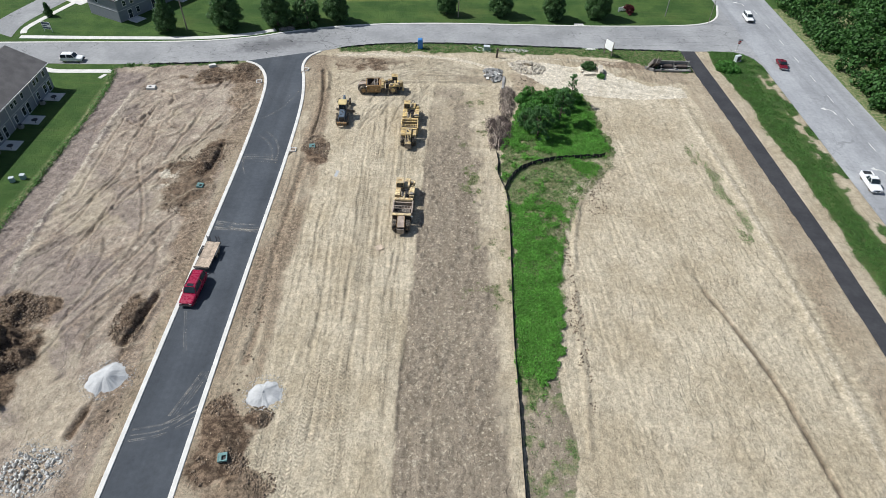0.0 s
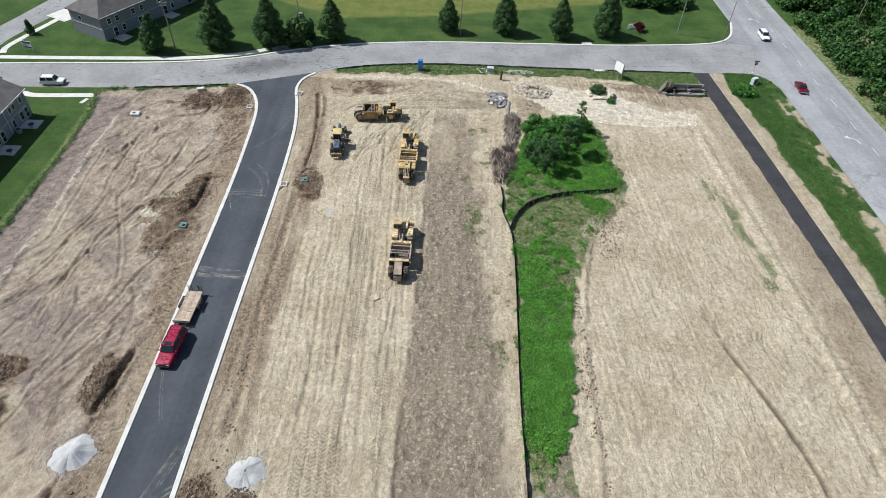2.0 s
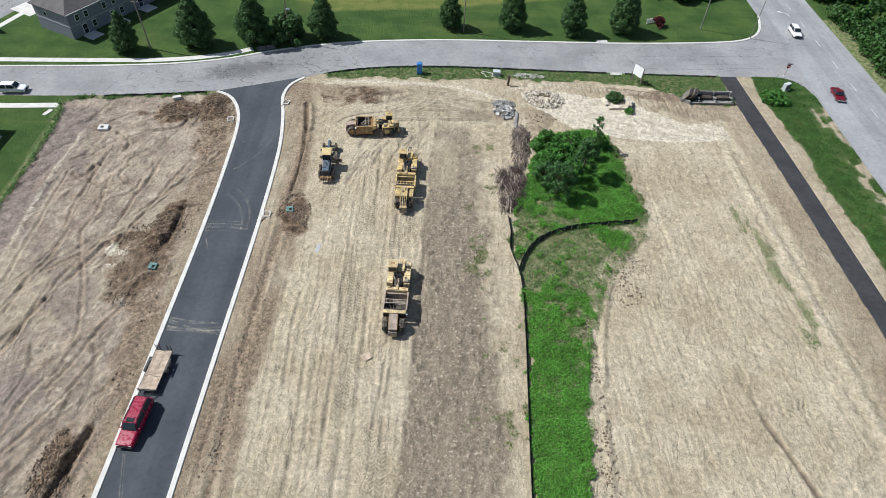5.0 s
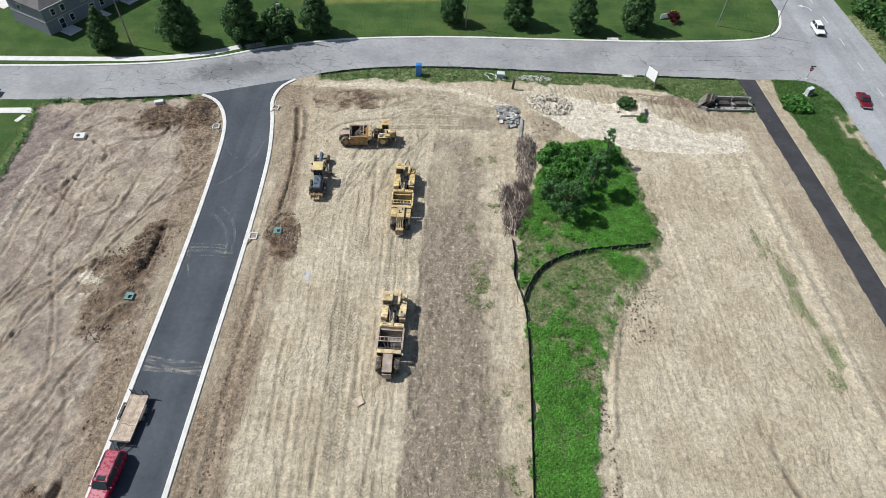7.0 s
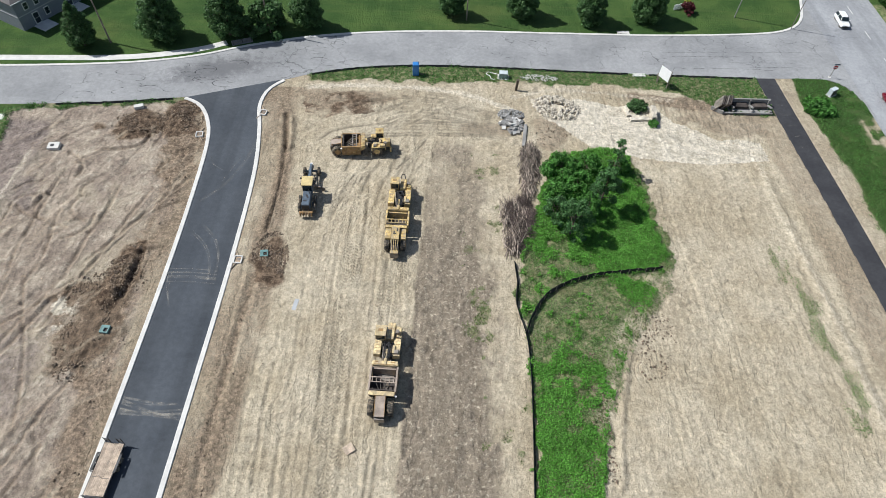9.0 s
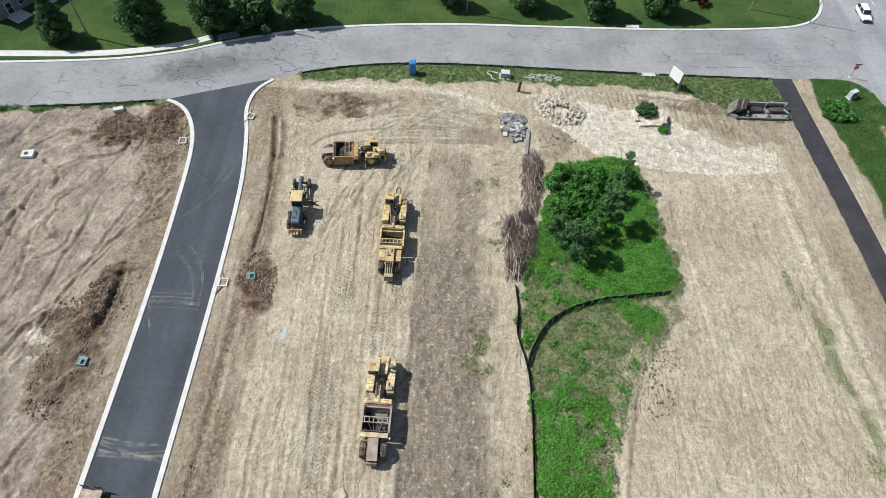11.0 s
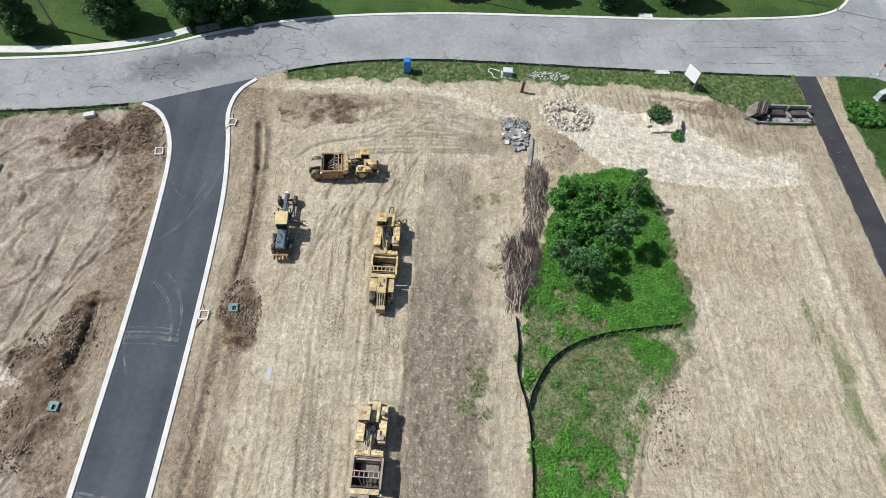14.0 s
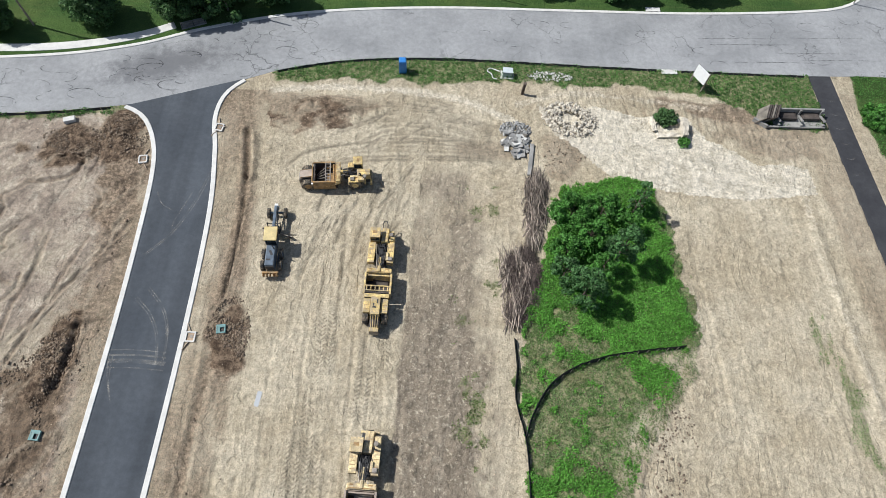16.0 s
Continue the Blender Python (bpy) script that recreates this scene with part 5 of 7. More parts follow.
def flat_trailer():
    ob = thing("flatbed_trailer", pose(-33.0, 64.0, 0.03, 0, 0, 177), "low flatbed trailer with weathered plank deck and raised ramps", "trailer")
    for k in range(11):
        x = -0.95 + 0.19 * k
        boxes("plank", DECK_WOOD, ob, ((x, -0.05, 0.72 + 0.004 * (k % 3)), (0.178, 5.6, 0.05), 0.006))
    boxes("frame", BLACK_IRON, ob, ((-1.07, 0, 0.66), (0.08, 5.8, 0.14)), ((1.07, 0, 0.66), (0.08, 5.8, 0.14)), ((0, 2.85, 0.66), (2.2, 0.1, 0.14)), ((0, -2.85, 0.66), (2.2, 0.1, 0.14)), ((0, 0, 0.6), (2.0, 0.1, 0.1)))
    boxes("front_rail", BLACK_IRON, ob, ((0, 2.9, 1.0), (2.2, 0.06, 0.08)), ((-1.0, 2.9, 0.85), (0.06, 0.06, 0.4)), ((1.0, 2.9, 0.85), (0.06, 0.06, 0.4)))
    one("tongue", lambda bm: (rod(bm, (-0.9, 2.85, 0.6), (0, 4.1, 0.55), 0.06), rod(bm, (0.9, 2.85, 0.6), (0, 4.1, 0.55), 0.06), rod(bm, (0, 3.7, 0.03), (0, 3.7, 0.95), 0.05)), BLACK_IRON, ob)
    for sx in (-1, 1):
        boxes("mudguard", BLACK_IRON, ob, ((sx * 1.24, -0.7, 0.86), (0.28, 1.9, 0.05), 0.02), ((sx * 1.24, 0.3, 0.74), (0.28, 0.05, 0.28)), ((sx * 1.24, -1.7, 0.74), (0.28, 0.05, 0.28)))
        for y in (-0.28, -1.12):
            wheel(ob, sx * 1.24, y, 0.36, 0.22, BARE_STEEL)
        specs = [((sx * 0.7 + d, -2.98, 1.25), (0.05, 0.06, 1.15)) for d in (-0.25, 0.25)]
        specs += [((sx * 0.7, -2.98, 0.8 + 0.2 * k), (0.5, 0.05, 0.04)) for k in range(5)]
        boxes("ramp", BLACK_IRON, ob, *specs)
    one("chain_load", lambda bm: tube(bm, [(-0.9, 0.9, 0.78), (-0.2, 1.0, 0.8), (0.2, 0.7, 0.79), (0.9, 0.9, 0.78)], 0.03), BARE_STEEL, ob)
    return ob


flat_trailer()


def scraper(m, paint, bowl_paint, label, plan, style):
    """An earth-moving motor scraper facing +y: tractor, gooseneck, open bowl, rear axle. plan holds its stations along y."""
    ob = thing("motor_scraper", m, label, "scraper", "parked scrapers")
    p = plan
    rs = np.random.RandomState(len(label))
    wf, wr = p["front_axle"], p["rear_axle"]
    hx0, hx1, hy0, hy1 = p["hood"]
    cx0, cx1, cy0, cy1 = p["cab"]
    bar, open_y, rail, back, deck, tail = p["bar"], p["open"], p["rail"], p["back"], p["deck"], p["tail"]

    # tractor
    for sx in (-1, 1):
        wheel(ob, sx * 1.14, wf, 0.88, 0.74, paint, 20)
    boxes("tractor_frame", BLACK_IRON, ob, ((0.05, (hy1 + bar) / 2 + 0.5, 0.95), (1.3, hy1 - bar - 1.2, 0.7), 0.06))
    boxes("front_bumper", paint, ob, (((hx0 + hx1) / 2, hy1 + 0.02, 0.85), (2.1, 0.28, 0.5), 0.05))
    mid, wide, long = (hx0 + hx1) / 2, hx1 - hx0, hy1 - hy0
    hood = boxes("engine_hood", paint, ob, ((mid, (hy0 + hy1) / 2, 1.72), (wide, long, 1.05), 0.08, (0, 0, p["skew"]), (0.92, 0.95)))
    boxes("grille", BLACK_IRON, hood, ((mid, hy1 + 0.03, 1.65), (wide * 0.8, 0.06, 0.75), 0.02))
    boxes("hood_seam", RUSTY, hood, ((mid, (hy0 + hy1) / 2, 2.255), (0.04, long * 0.86, 0.012), 0, (0, 0, p["skew"])), ((mid, hy0 + long * 0.6, 2.255), (wide * 0.8, 0.04, 0.012), 0, (0, 0, p["skew"])))
    one("exhaust", lambda bm: (rod(bm, (hx1 + 0.16, hy0 + 0.5, 1.7), (hx1 + 0.16, hy0 + 0.5, 2.75), 0.09), rod(bm, (hx1 + 0.16, hy0 + 0.5, 2.7), (hx1 + 0.2, hy0 + 0.35, 2.92), 0.08)), BLACK_IRON, ob)
    one("air_cleaner", lambda bm: (rod(bm, (hx1 + 0.3, hy0 + 1.0, 1.8), (hx1 + 0.3, hy0 + 1.0, 2.35), 0.2, sides=12), rod(bm, (hx1 + 0.3, hy0 + 1.0, 2.35), (hx1 + 0.3, hy0 + 1.0, 2.46), 0.26, sides=12)), BARE_STEEL, ob)
    for sx, (y0, y1) in ((-1, p["guard_left"]), (1, p["guard_right"])):
        guard = boxes("mudguard", paint, ob, ((sx * 1.16, (y0 + y1) / 2, 1.86), (0.86, y1 - y0, 0.14), 0.06), ((sx * 1.16, y0 + 0.05, 1.55), (0.86, 0.1, 0.62), 0.04), ((sx * 1.16, y1 - 0.05, 1.6), (0.86, 0.1, 0.5), 0.04))
        for k in range(4):
            boxes("tread_strip", RUSTY, guard, ((sx * 1.2, y0 + (y1 - y0) * (0.2 + 0.2 * k), 1.94), (0.5, 0.06, 0.014)))
    boxes("battery_box", paint, ob, ((1.2, p["guard_right"][1] - 0.55, 2.08), (0.62, 0.85, 0.34), 0.05))
    boxes("tank", FADED_YELLOW, ob, ((0.78, p["guard_right"][0] + 0.8, 1.98), (0.34, 1.1, 0.36), 0.08))
    boxes("tool_box", BARE_STEEL, ob, ((1.16, p["guard_right"][0] + 0.5, 2.05), (0.5, 0.5, 0.22), 0.04))
    # cab
    cw, cl, cm, cn = cx1 - cx0, cy1 - cy0, (cx0 + cx1) / 2, (cy0 + cy1) / 2
    cab = boxes("cab", paint, ob, ((cm, cn, 1.55), (cw * 0.92, cl * 0.92, 0.9), 0.05))
    boxes("cab_glass", DARK_GLASS, cab, ((cm, cn, 2.4), (cw * 0.84, cl * 0.84, 0.82), 0.02))
    for x in (cx0 + 0.1, cx1 - 0.1):
        for y in (cy0 + 0.1, cy1 - 0.1):
            boxes("cab_post", paint, ob, ((x, y, 2.4), (0.09, 0.09, 0.95)))
    roof = boxes("cab_roof", paint, ob, ((cm, cn, 2.93), (cw, cl, 0.14), 0.05))
    boxes("roof_hatch", RUSTY, roof, ((cm - 0.02, cn + 0.05, 3.005), (cw * 0.42, cl * 0.26, 0.02)), ((cm - 0.02, cn + 0.05, 3.012), (cw * 0.3, cl * 0.16, 0.02)))
    boxes("seat", BLACK_IRON, ob, ((0.1, cy0 - 0.55, 1.75), (0.5, 0.5, 0.2), 0.05), ((0.1, cy0 - 0.82, 2.0), (0.5, 0.12, 0.5), 0.05))
    # engine bay, hoses and steering gear in the middle
    one("hydraulic_block", lambda bm: [box(bm, (rs.uniform(-0.4, 0.45), rs.uniform(bar + 1.2, hy0 + 0.2), rs.uniform(1.4, 1.85)), (rs.uniform(0.15, 0.4), rs.uniform(0.2, 0.5), rs.uniform(0.2, 0.5)), 0.03, (0, 0, rs.uniform(-20, 20))) for _ in range(9)], BLACK_IRON, ob)
    for x in (-0.38, -0.24, -0.12, 0.14, 0.27, 0.4):
        one("hose", lambda bm: tube(bm, [(x, hy0 + 0.1, 1.75), (x * 1.5, hy0 - 0.5, 2.2), (x * 1.1, bar + 1.4, 2.36), (x * 0.6, bar + 0.6, 2.3)], 0.035), BLACK_IRON, ob)
    one("hitch", lambda bm: (rod(bm, (0, wf - 1.15, 0.7), (0, wf - 1.15, 2.15), 0.3, sides=12), box(bm, (0, wf - 0.9, 1.55), (0.95, 0.8, 0.5), 0.08)), BLACK_IRON, ob)
    for sx in (-1, 1):
        one("steering_cylinder", lambda bm: (rod(bm, (sx * 0.5, wf - 0.3, 1.7), (sx * 0.36, bar + 0.9, 1.9), 0.09), rod(bm, (sx * 0.36, bar + 0.9, 1.9), (sx * 0.32, bar + 0.4, 1.95), 0.05)), BARE_STEEL, ob)
    neck_y = (wf - 1.1 + bar) / 2
    one("gooseneck", lambda bm: box(bm, (0, neck_y, 2.05), (0.5, wf - 1.1 - bar + 0.5, 0.5), 0.1, (-4, 0, 0), (0.7, 1.0)), paint, ob)
    draft = boxes("draft_bar", paint, ob, ((0, bar, 2.0), (3.05, 0.62, 0.46), 0.1))
    boxes("bar_cap", RUSTY, draft, ((0, bar - 0.2, 2.235), (2.7, 0.1, 0.02)), ((-1.0, bar + 0.12, 2.235), (0.4, 0.16, 0.02)), ((0.95, bar + 0.12, 2.235), (0.5, 0.16, 0.02)))
    for sx in (-1, 1):
        boxes("draft_arm", paint, ob, ((sx * 1.48, bar - 0.75, 1.4), (0.2, 2.1, 0.42), 0.05, (26, 0, 0)))
        one("lift_cylinder", lambda bm: (rod(bm, (sx * 0.6, bar + 0.35, 2.1), (sx * 0.75, bar + 0.3, 0.9), 0.11), rod(bm, (sx * 0.75, bar + 0.3, 0.9), (sx * 0.78, bar + 0.1, 0.5), 0.06)), BARE_STEEL, ob)
    # bowl
    front = open_y + 0.25
    half, span = (front + back) / 2, front - back
    for sx in (-1, 1):
        side = boxes("bowl_side", bowl_paint, ob, ((sx * 1.52, half, 1.3), (0.12, span, 1.6), 0.03), ((sx * 1.54, half, 2.1), (0.22, span, 0.12), 0.03), *[((sx * 1.6, front - span * f, 1.25), (0.1, 0.12, 1.4)) for f in (0.2, 0.5, 0.8)])
        # thin dark sheet added inside each wall, shade of the bowl as colour
        boxes("bowl_shade_sheet", BOWL_DARK, side, ((sx * 1.435, half, 1.28), (0.05, span * 0.97, 1.5), 0.01))
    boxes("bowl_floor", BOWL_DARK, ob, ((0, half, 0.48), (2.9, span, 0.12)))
    boxes("load_crust", p["crust"], ob, ((0.2, open_y - 0.45, 0.66), (1.9, 0.9, 0.2), 0.08, (6, 4, -3)))
    boxes("cutting_edge", BARE_STEEL, ob, ((0, front + 0.1, 0.4), (2.9, 0.3, 0.08), 0, (20, 0, 0)))
    boxes("apron", bowl_paint, ob, ((0, open_y + 0.12, 1.15), (2.8, 0.12, 1.4), 0.04, (-14, 0, 0)), ((0, open_y + 0.05, 1.86), (2.8, 0.18, 0.14), 0.04))
    ladder = boxes("cross_rail", p["rail_paint"], ob, ((0, rail + 0.3, 2.14), (2.95, 0.13, 0.15), 0.02), ((0, rail - 0.3, 2.14), (2.95, 0.11, 0.13), 0.02))
    for x in np.linspace(-1.25, 1.25, 6):
        boxes("rung", p["rail_paint"], ladder, ((x, rail, 2.13), (0.1, 0.5, 0.1), 0.01))
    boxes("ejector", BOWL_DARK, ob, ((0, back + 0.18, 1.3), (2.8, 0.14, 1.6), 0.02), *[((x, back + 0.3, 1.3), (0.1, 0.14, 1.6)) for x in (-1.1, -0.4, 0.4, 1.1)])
    one("ejector_brace", lambda bm: [rod(bm, (x, rail - 0.2, 2.05), (x * 0.35, back + 0.3, 1.0), 0.06) for x in (-0.85, -0.3, 0.3, 0.85)], BARE_STEEL, ob)
    # rear
    for sx in (-1, 1):
        wheel(ob, sx * 1.12, wr, 0.88, 0.72, bowl_paint, 20)
    boxes("rear_frame", BOWL_DARK, ob, ((0, (back + tail) / 2, 1.0), (1.2, back - tail - 0.3, 0.8), 0.08))
    boxes("rear_deck", paint if style != "rusty" else bowl_paint, ob, ((0, (back + deck) / 2, 2.06), (3.0, back - deck, 0.2), 0.05))
    boxes("push_block", BARE_STEEL, ob, ((0, tail + 0.2, 0.9), (1.15, 0.4, 0.9), 0.06))
    if style == "twin":
        engine = boxes("rear_engine", paint, ob, ((0.0, (deck - 5.5) / 2, 1.95), (1.1, 5.5 + deck, 1.0), 0.08))
        for x, y, w, d in ((0.22, deck - 0.6, 0.16, 0.5), (-0.08, deck - 1.35, 0.45, 0.2), (-0.2, deck - 1.02, 0.16, 0.35)):
            boxes("hood_vent", BLACK_IRON, engine, ((x, y, 2.455), (w, d, 0.02)))
        for sx in (-1, 1):
            guard = boxes("mudguard", paint, ob, ((sx * 1.02, (deck - 5.3) / 2, 1.9), (0.84, 5.3 + deck - 0.25, 0.42), 0.06))
            for y in (0.95, 1.5):
                boxes("guard_seam", RUSTY, guard, ((sx * 1.05, deck - y, 2.115), (0.6, 0.06, 0.012)))
        boxes("radiator", BLACK_IRON, ob, ((0, -5.62, 1.8), (1.0, 0.14, 0.95), 0.02))
        for x in (-0.45, -0.15, 0.15, 0.45):
            one("guard_bar", lambda bm: rod(bm, (x, -5.55, 2.38), (x * 0.8, tail + 0.5, 1.55), 0.05), paint, ob)
        boxes("bumper_plate", paint, ob, ((0, tail + 0.28, 1.45), (1.1, 0.52, 0.16), 0.05))
        one("lift_bail", lambda bm: tube(bm, [(0.0, hy1, 1.3), (-0.08, hy1 + 0.55, 2.0), (0.1, hy1 + 0.95, 2.15), (0.4, hy1 + 0.95, 2.15), (0.55, hy1 + 0.5, 2.0), (0.5, hy1, 1.3)], 0.06), BLACK_IRON, ob)
    else:
        top = BARE_TAN
        beam = boxes("rear_beam", top, ob, ((-0.05, (deck + tail) / 2 + 0.15, 1.75), (1.2, deck - tail - 0.1, 0.26), 0.05, (6, 0, 2)))
        boxes("beam_edge", RUSTY, beam, ((-0.62, (deck + tail) / 2 + 0.15, 1.88), (0.06, deck - tail - 0.2, 0.05), 0, (6, 0, 2)), ((0.52, (deck + tail) / 2 + 0.15, 1.88), (0.06, deck - tail - 0.2, 0.05), 0, (6, 0, 2)))
        boxes("bowl_lamp", SIGN_WHITE, ob, ((1.6, deck + 0.1, 1.9), (0.34, 0.2, 0.12), 0.03, (0, 0, -30)))
    return ob


BARE_TAN = plain("tan_dusty_steel", (0.34, 0.27, 0.22), 0.7, 0.0, vary=0.3, scale=0.9, dust=0.4)
PLAN_SINGLE = dict(front_axle=2.7, rear_axle=-5.15, hood=(-0.25, 0.75, 3.2, 5.6), skew=-3, cab=(-1.6, -0.25, 3.15, 4.65), guard_left=(1.2, 3.3), guard_right=(1.1, 5.1), bar=-0.05, open=-0.7, rail=-2.2, back=-3.6, deck=-4.15, tail=-6.75, crust=BARE_STEEL, rail_paint=BARE_TAN)
PLAN_TWIN = dict(front_axle=3.0, rear_axle=-5.2, hood=(-0.1, 0.8, 4.2, 6.3), skew=-2, cab=(-1.5, -0.2, 4.4, 5.8), guard_left=(1.5, 4.3), guard_right=(1.5, 5.4), bar=0.3, open=-0.3, rail=-2.05, back=-2.75, deck=-3.25, tail=-7.3, crust=BOWL_DARK, rail_paint=CAT_YELLOW)
PLAN_SHORT = dict(front_axle=2.9, rear_axle=-3.2, hood=(-0.35, 0.7, 3.2, 5.0), skew=0, cab=(-1.75, -0.5, 2.75, 4.0), guard_left=(2.0, 3.0), guard_right=(2.1, 4.3), bar=0.8, open=0.1, rail=-0.55, back=-2.5, deck=-2.65, tail=-4.4, crust=RUSTY, rail_paint=BARE_STEEL)
scraper(pose(-4.15, 77.0, 0.0, 0, 0, -2), FADED_YELLOW, BARE_TAN, "faded yellow motor scraper with an empty dark bowl on bare soil", PLAN_SINGLE, "single")
scraper(pose(-4.15, 101.2, 0.0, 0, 0, -1), CAT_YELLOW, CAT_YELLOW, "yellow twin-engine motor scraper parked on bare soil", PLAN_TWIN, "twin")
scraper(pose(-11.3, 115.6, 0.0, 0, 0, -85), CAT_YELLOW, RUSTY, "rusty yellow motor scraper with an open bowl frame", PLAN_SHORT, "rusty")


def grader():
    """A motor grader facing +y."""
    ob = thing("motor_grader", pose(-17.6, 105.6, 0.0, 0, 0, 3), "dark blue-grey motor grader with a tan cab roof on bare soil", "grader")
    for y in (-3.3, -1.75):
        for sx in (-1, 1):
            wheel(ob, sx * 1.05, y, 0.66, 0.42, GRADER_BLUE, 16)
    for sx in (-1, 1):
        wheel(ob, sx * 1.05, 4.2, 0.64, 0.40, GRADER_BLUE, 16)
        boxes("tandem_case", GRADER_BLUE, ob, ((sx * 0.78, -2.5, 0.68), (0.16, 2.0, 0.4), 0.06))
    hood = boxes("engine_hood", GRADER_BLUE, ob, ((0, -2.6, 1.5), (1.25, 2.9, 1.1), 0.1, (0, 0, 0), (0.86, 0.96)))
    boxes("hood_vent", BLACK_IRON, hood, ((0.1, -2.3, 2.06), (0.28, 0.7, 0.04), 0, (0, 0, 24)))
    boxes("hood_vent", BLACK_IRON, hood, ((-0.15, -3.2, 2.06), (0.5, 0.18, 0.04)))
    boxes("grille", BLACK_IRON, hood, ((0, -4.06, 1.45), (1.0, 0.06, 0.9)))
    one("exhaust", lambda bm: rod(bm, (0.35, -1.7, 2.0), (0.35, -1.7, 2.8), 0.07), BLACK_IRON, ob)
    cab = boxes("cab", GRADER_BLUE, ob, ((0, -0.2, 1.35), (1.3, 1.7, 0.7), 0.05))
    boxes("cab_glass", DARK_GLASS, cab, ((0, -0.2, 2.25), (1.25, 1.6, 1.15), 0.03))
    boxes("cab_roof", CAB_TAN, ob, ((0, -0.15, 2.98), (1.62, 1.95, 0.16), 0.12))
    for sx in (-1, 1):
        for y in (-0.95, 0.6):
            boxes("cab_post", GRADER_BLUE, ob, ((sx * 0.64, y, 2.3), (0.09, 0.09, 1.25)))
    one("main_beam", lambda bm: (box(bm, (0, 2.6, 1.75), (0.36, 3.9, 0.4), 0.06), box(bm, (0, 4.35, 1.35), (0.4, 0.6, 0.9), 0.08)), GRADER_BLUE, ob)
    boxes("front_axle", GRADER_BLUE, ob, ((0, 4.2, 0.72), (1.8, 0.26, 0.26), 0.06), ((0, 4.75, 1.0), (0.5, 0.5, 0.3), 0.05))
    boxes("nose_weight", SIGN_WHITE, ob, ((0, 4.85, 1.62), (0.4, 0.3, 0.16), 0.04))
    one("blade", lambda bm: (box(bm, (0.35, 1.25, 0.42), (3.9, 0.1, 0.62), 0.02, (14, 0, -14)), box(bm, (0.35, 1.3, 0.12), (3.9, 0.06, 0.12), 0, (14, 0, -14))), BARE_STEEL, ob)
    one("circle", lambda bm: (rod(bm, (0, 1.5, 0.85), (0, 1.5, 0.98), 0.75, sides=20), rod(bm, (-0.3, 1.6, 0.95), (0, 4.2, 0.95), 0.09), rod(bm, (0.3, 1.6, 0.95), (0, 4.2, 0.95), 0.09)), BLACK_IRON, ob)
    for sx in (-1, 1):
        one("lift_cylinder", lambda bm: (rod(bm, (sx * 0.8, 1.9, 2.1), (sx * 0.75, 1.6, 1.0), 0.08), rod(bm, (0.2 * sx, 1.9, 1.85), (sx * 0.8, 1.9, 2.05), 0.06)), BLACK_IRON, ob)
        boxes("mirror", BLACK_IRON, ob, ((sx * 1.05, 0.85, 2.5), (0.2, 0.06, 0.35), 0.02), ((sx * 0.85, 0.75, 2.6), (0.45, 0.04, 0.04)))
    one("ripper", lambda bm: (box(bm, (0, -4.45, 0.95), (1.9, 0.25, 0.25), 0.04), [box(bm, (x, -4.7, 0.75), (0.1, 0.35, 0.8), 0.02, (18, 0, 0)) for x in (-0.8, -0.4, 0, 0.4, 0.8)], rod(bm, (-0.4, -4.0, 1.1), (-0.4, -4.5, 0.95), 0.08), rod(bm, (0.4, -4.0, 1.1), (0.4, -4.5, 0.95), 0.08)), RUSTY, ob)
    one("lamp_bar", lambda bm: (rod(bm, (-0.7, 1.1, 2.0), (0.7, 1.1, 2.0), 0.04), box(bm, (-0.6, 1.15, 2.1), (0.18, 0.14, 0.16), 0.03), box(bm, (0.6, 1.15, 2.1), (0.18, 0.14, 0.16), 0.03)), BLACK_IRON, ob)
    return ob


grader()


# ---- houses ----
def window(parent, x, z, w, h, y=0.0, kind="window"):
    ob = boxes(kind, TRIM_WHITE, parent, ((x, y - 0.03, z), (w + 0.22, 0.10, h + 0.22), 0.02))
    boxes("pane", DARK_GLASS, ob, ((x, y - 0.075, z + h * 0.25), (w, 0.05, h * 0.46)), ((x, y - 0.075, z - h * 0.25), (w, 0.05, h * 0.46)))
    return ob


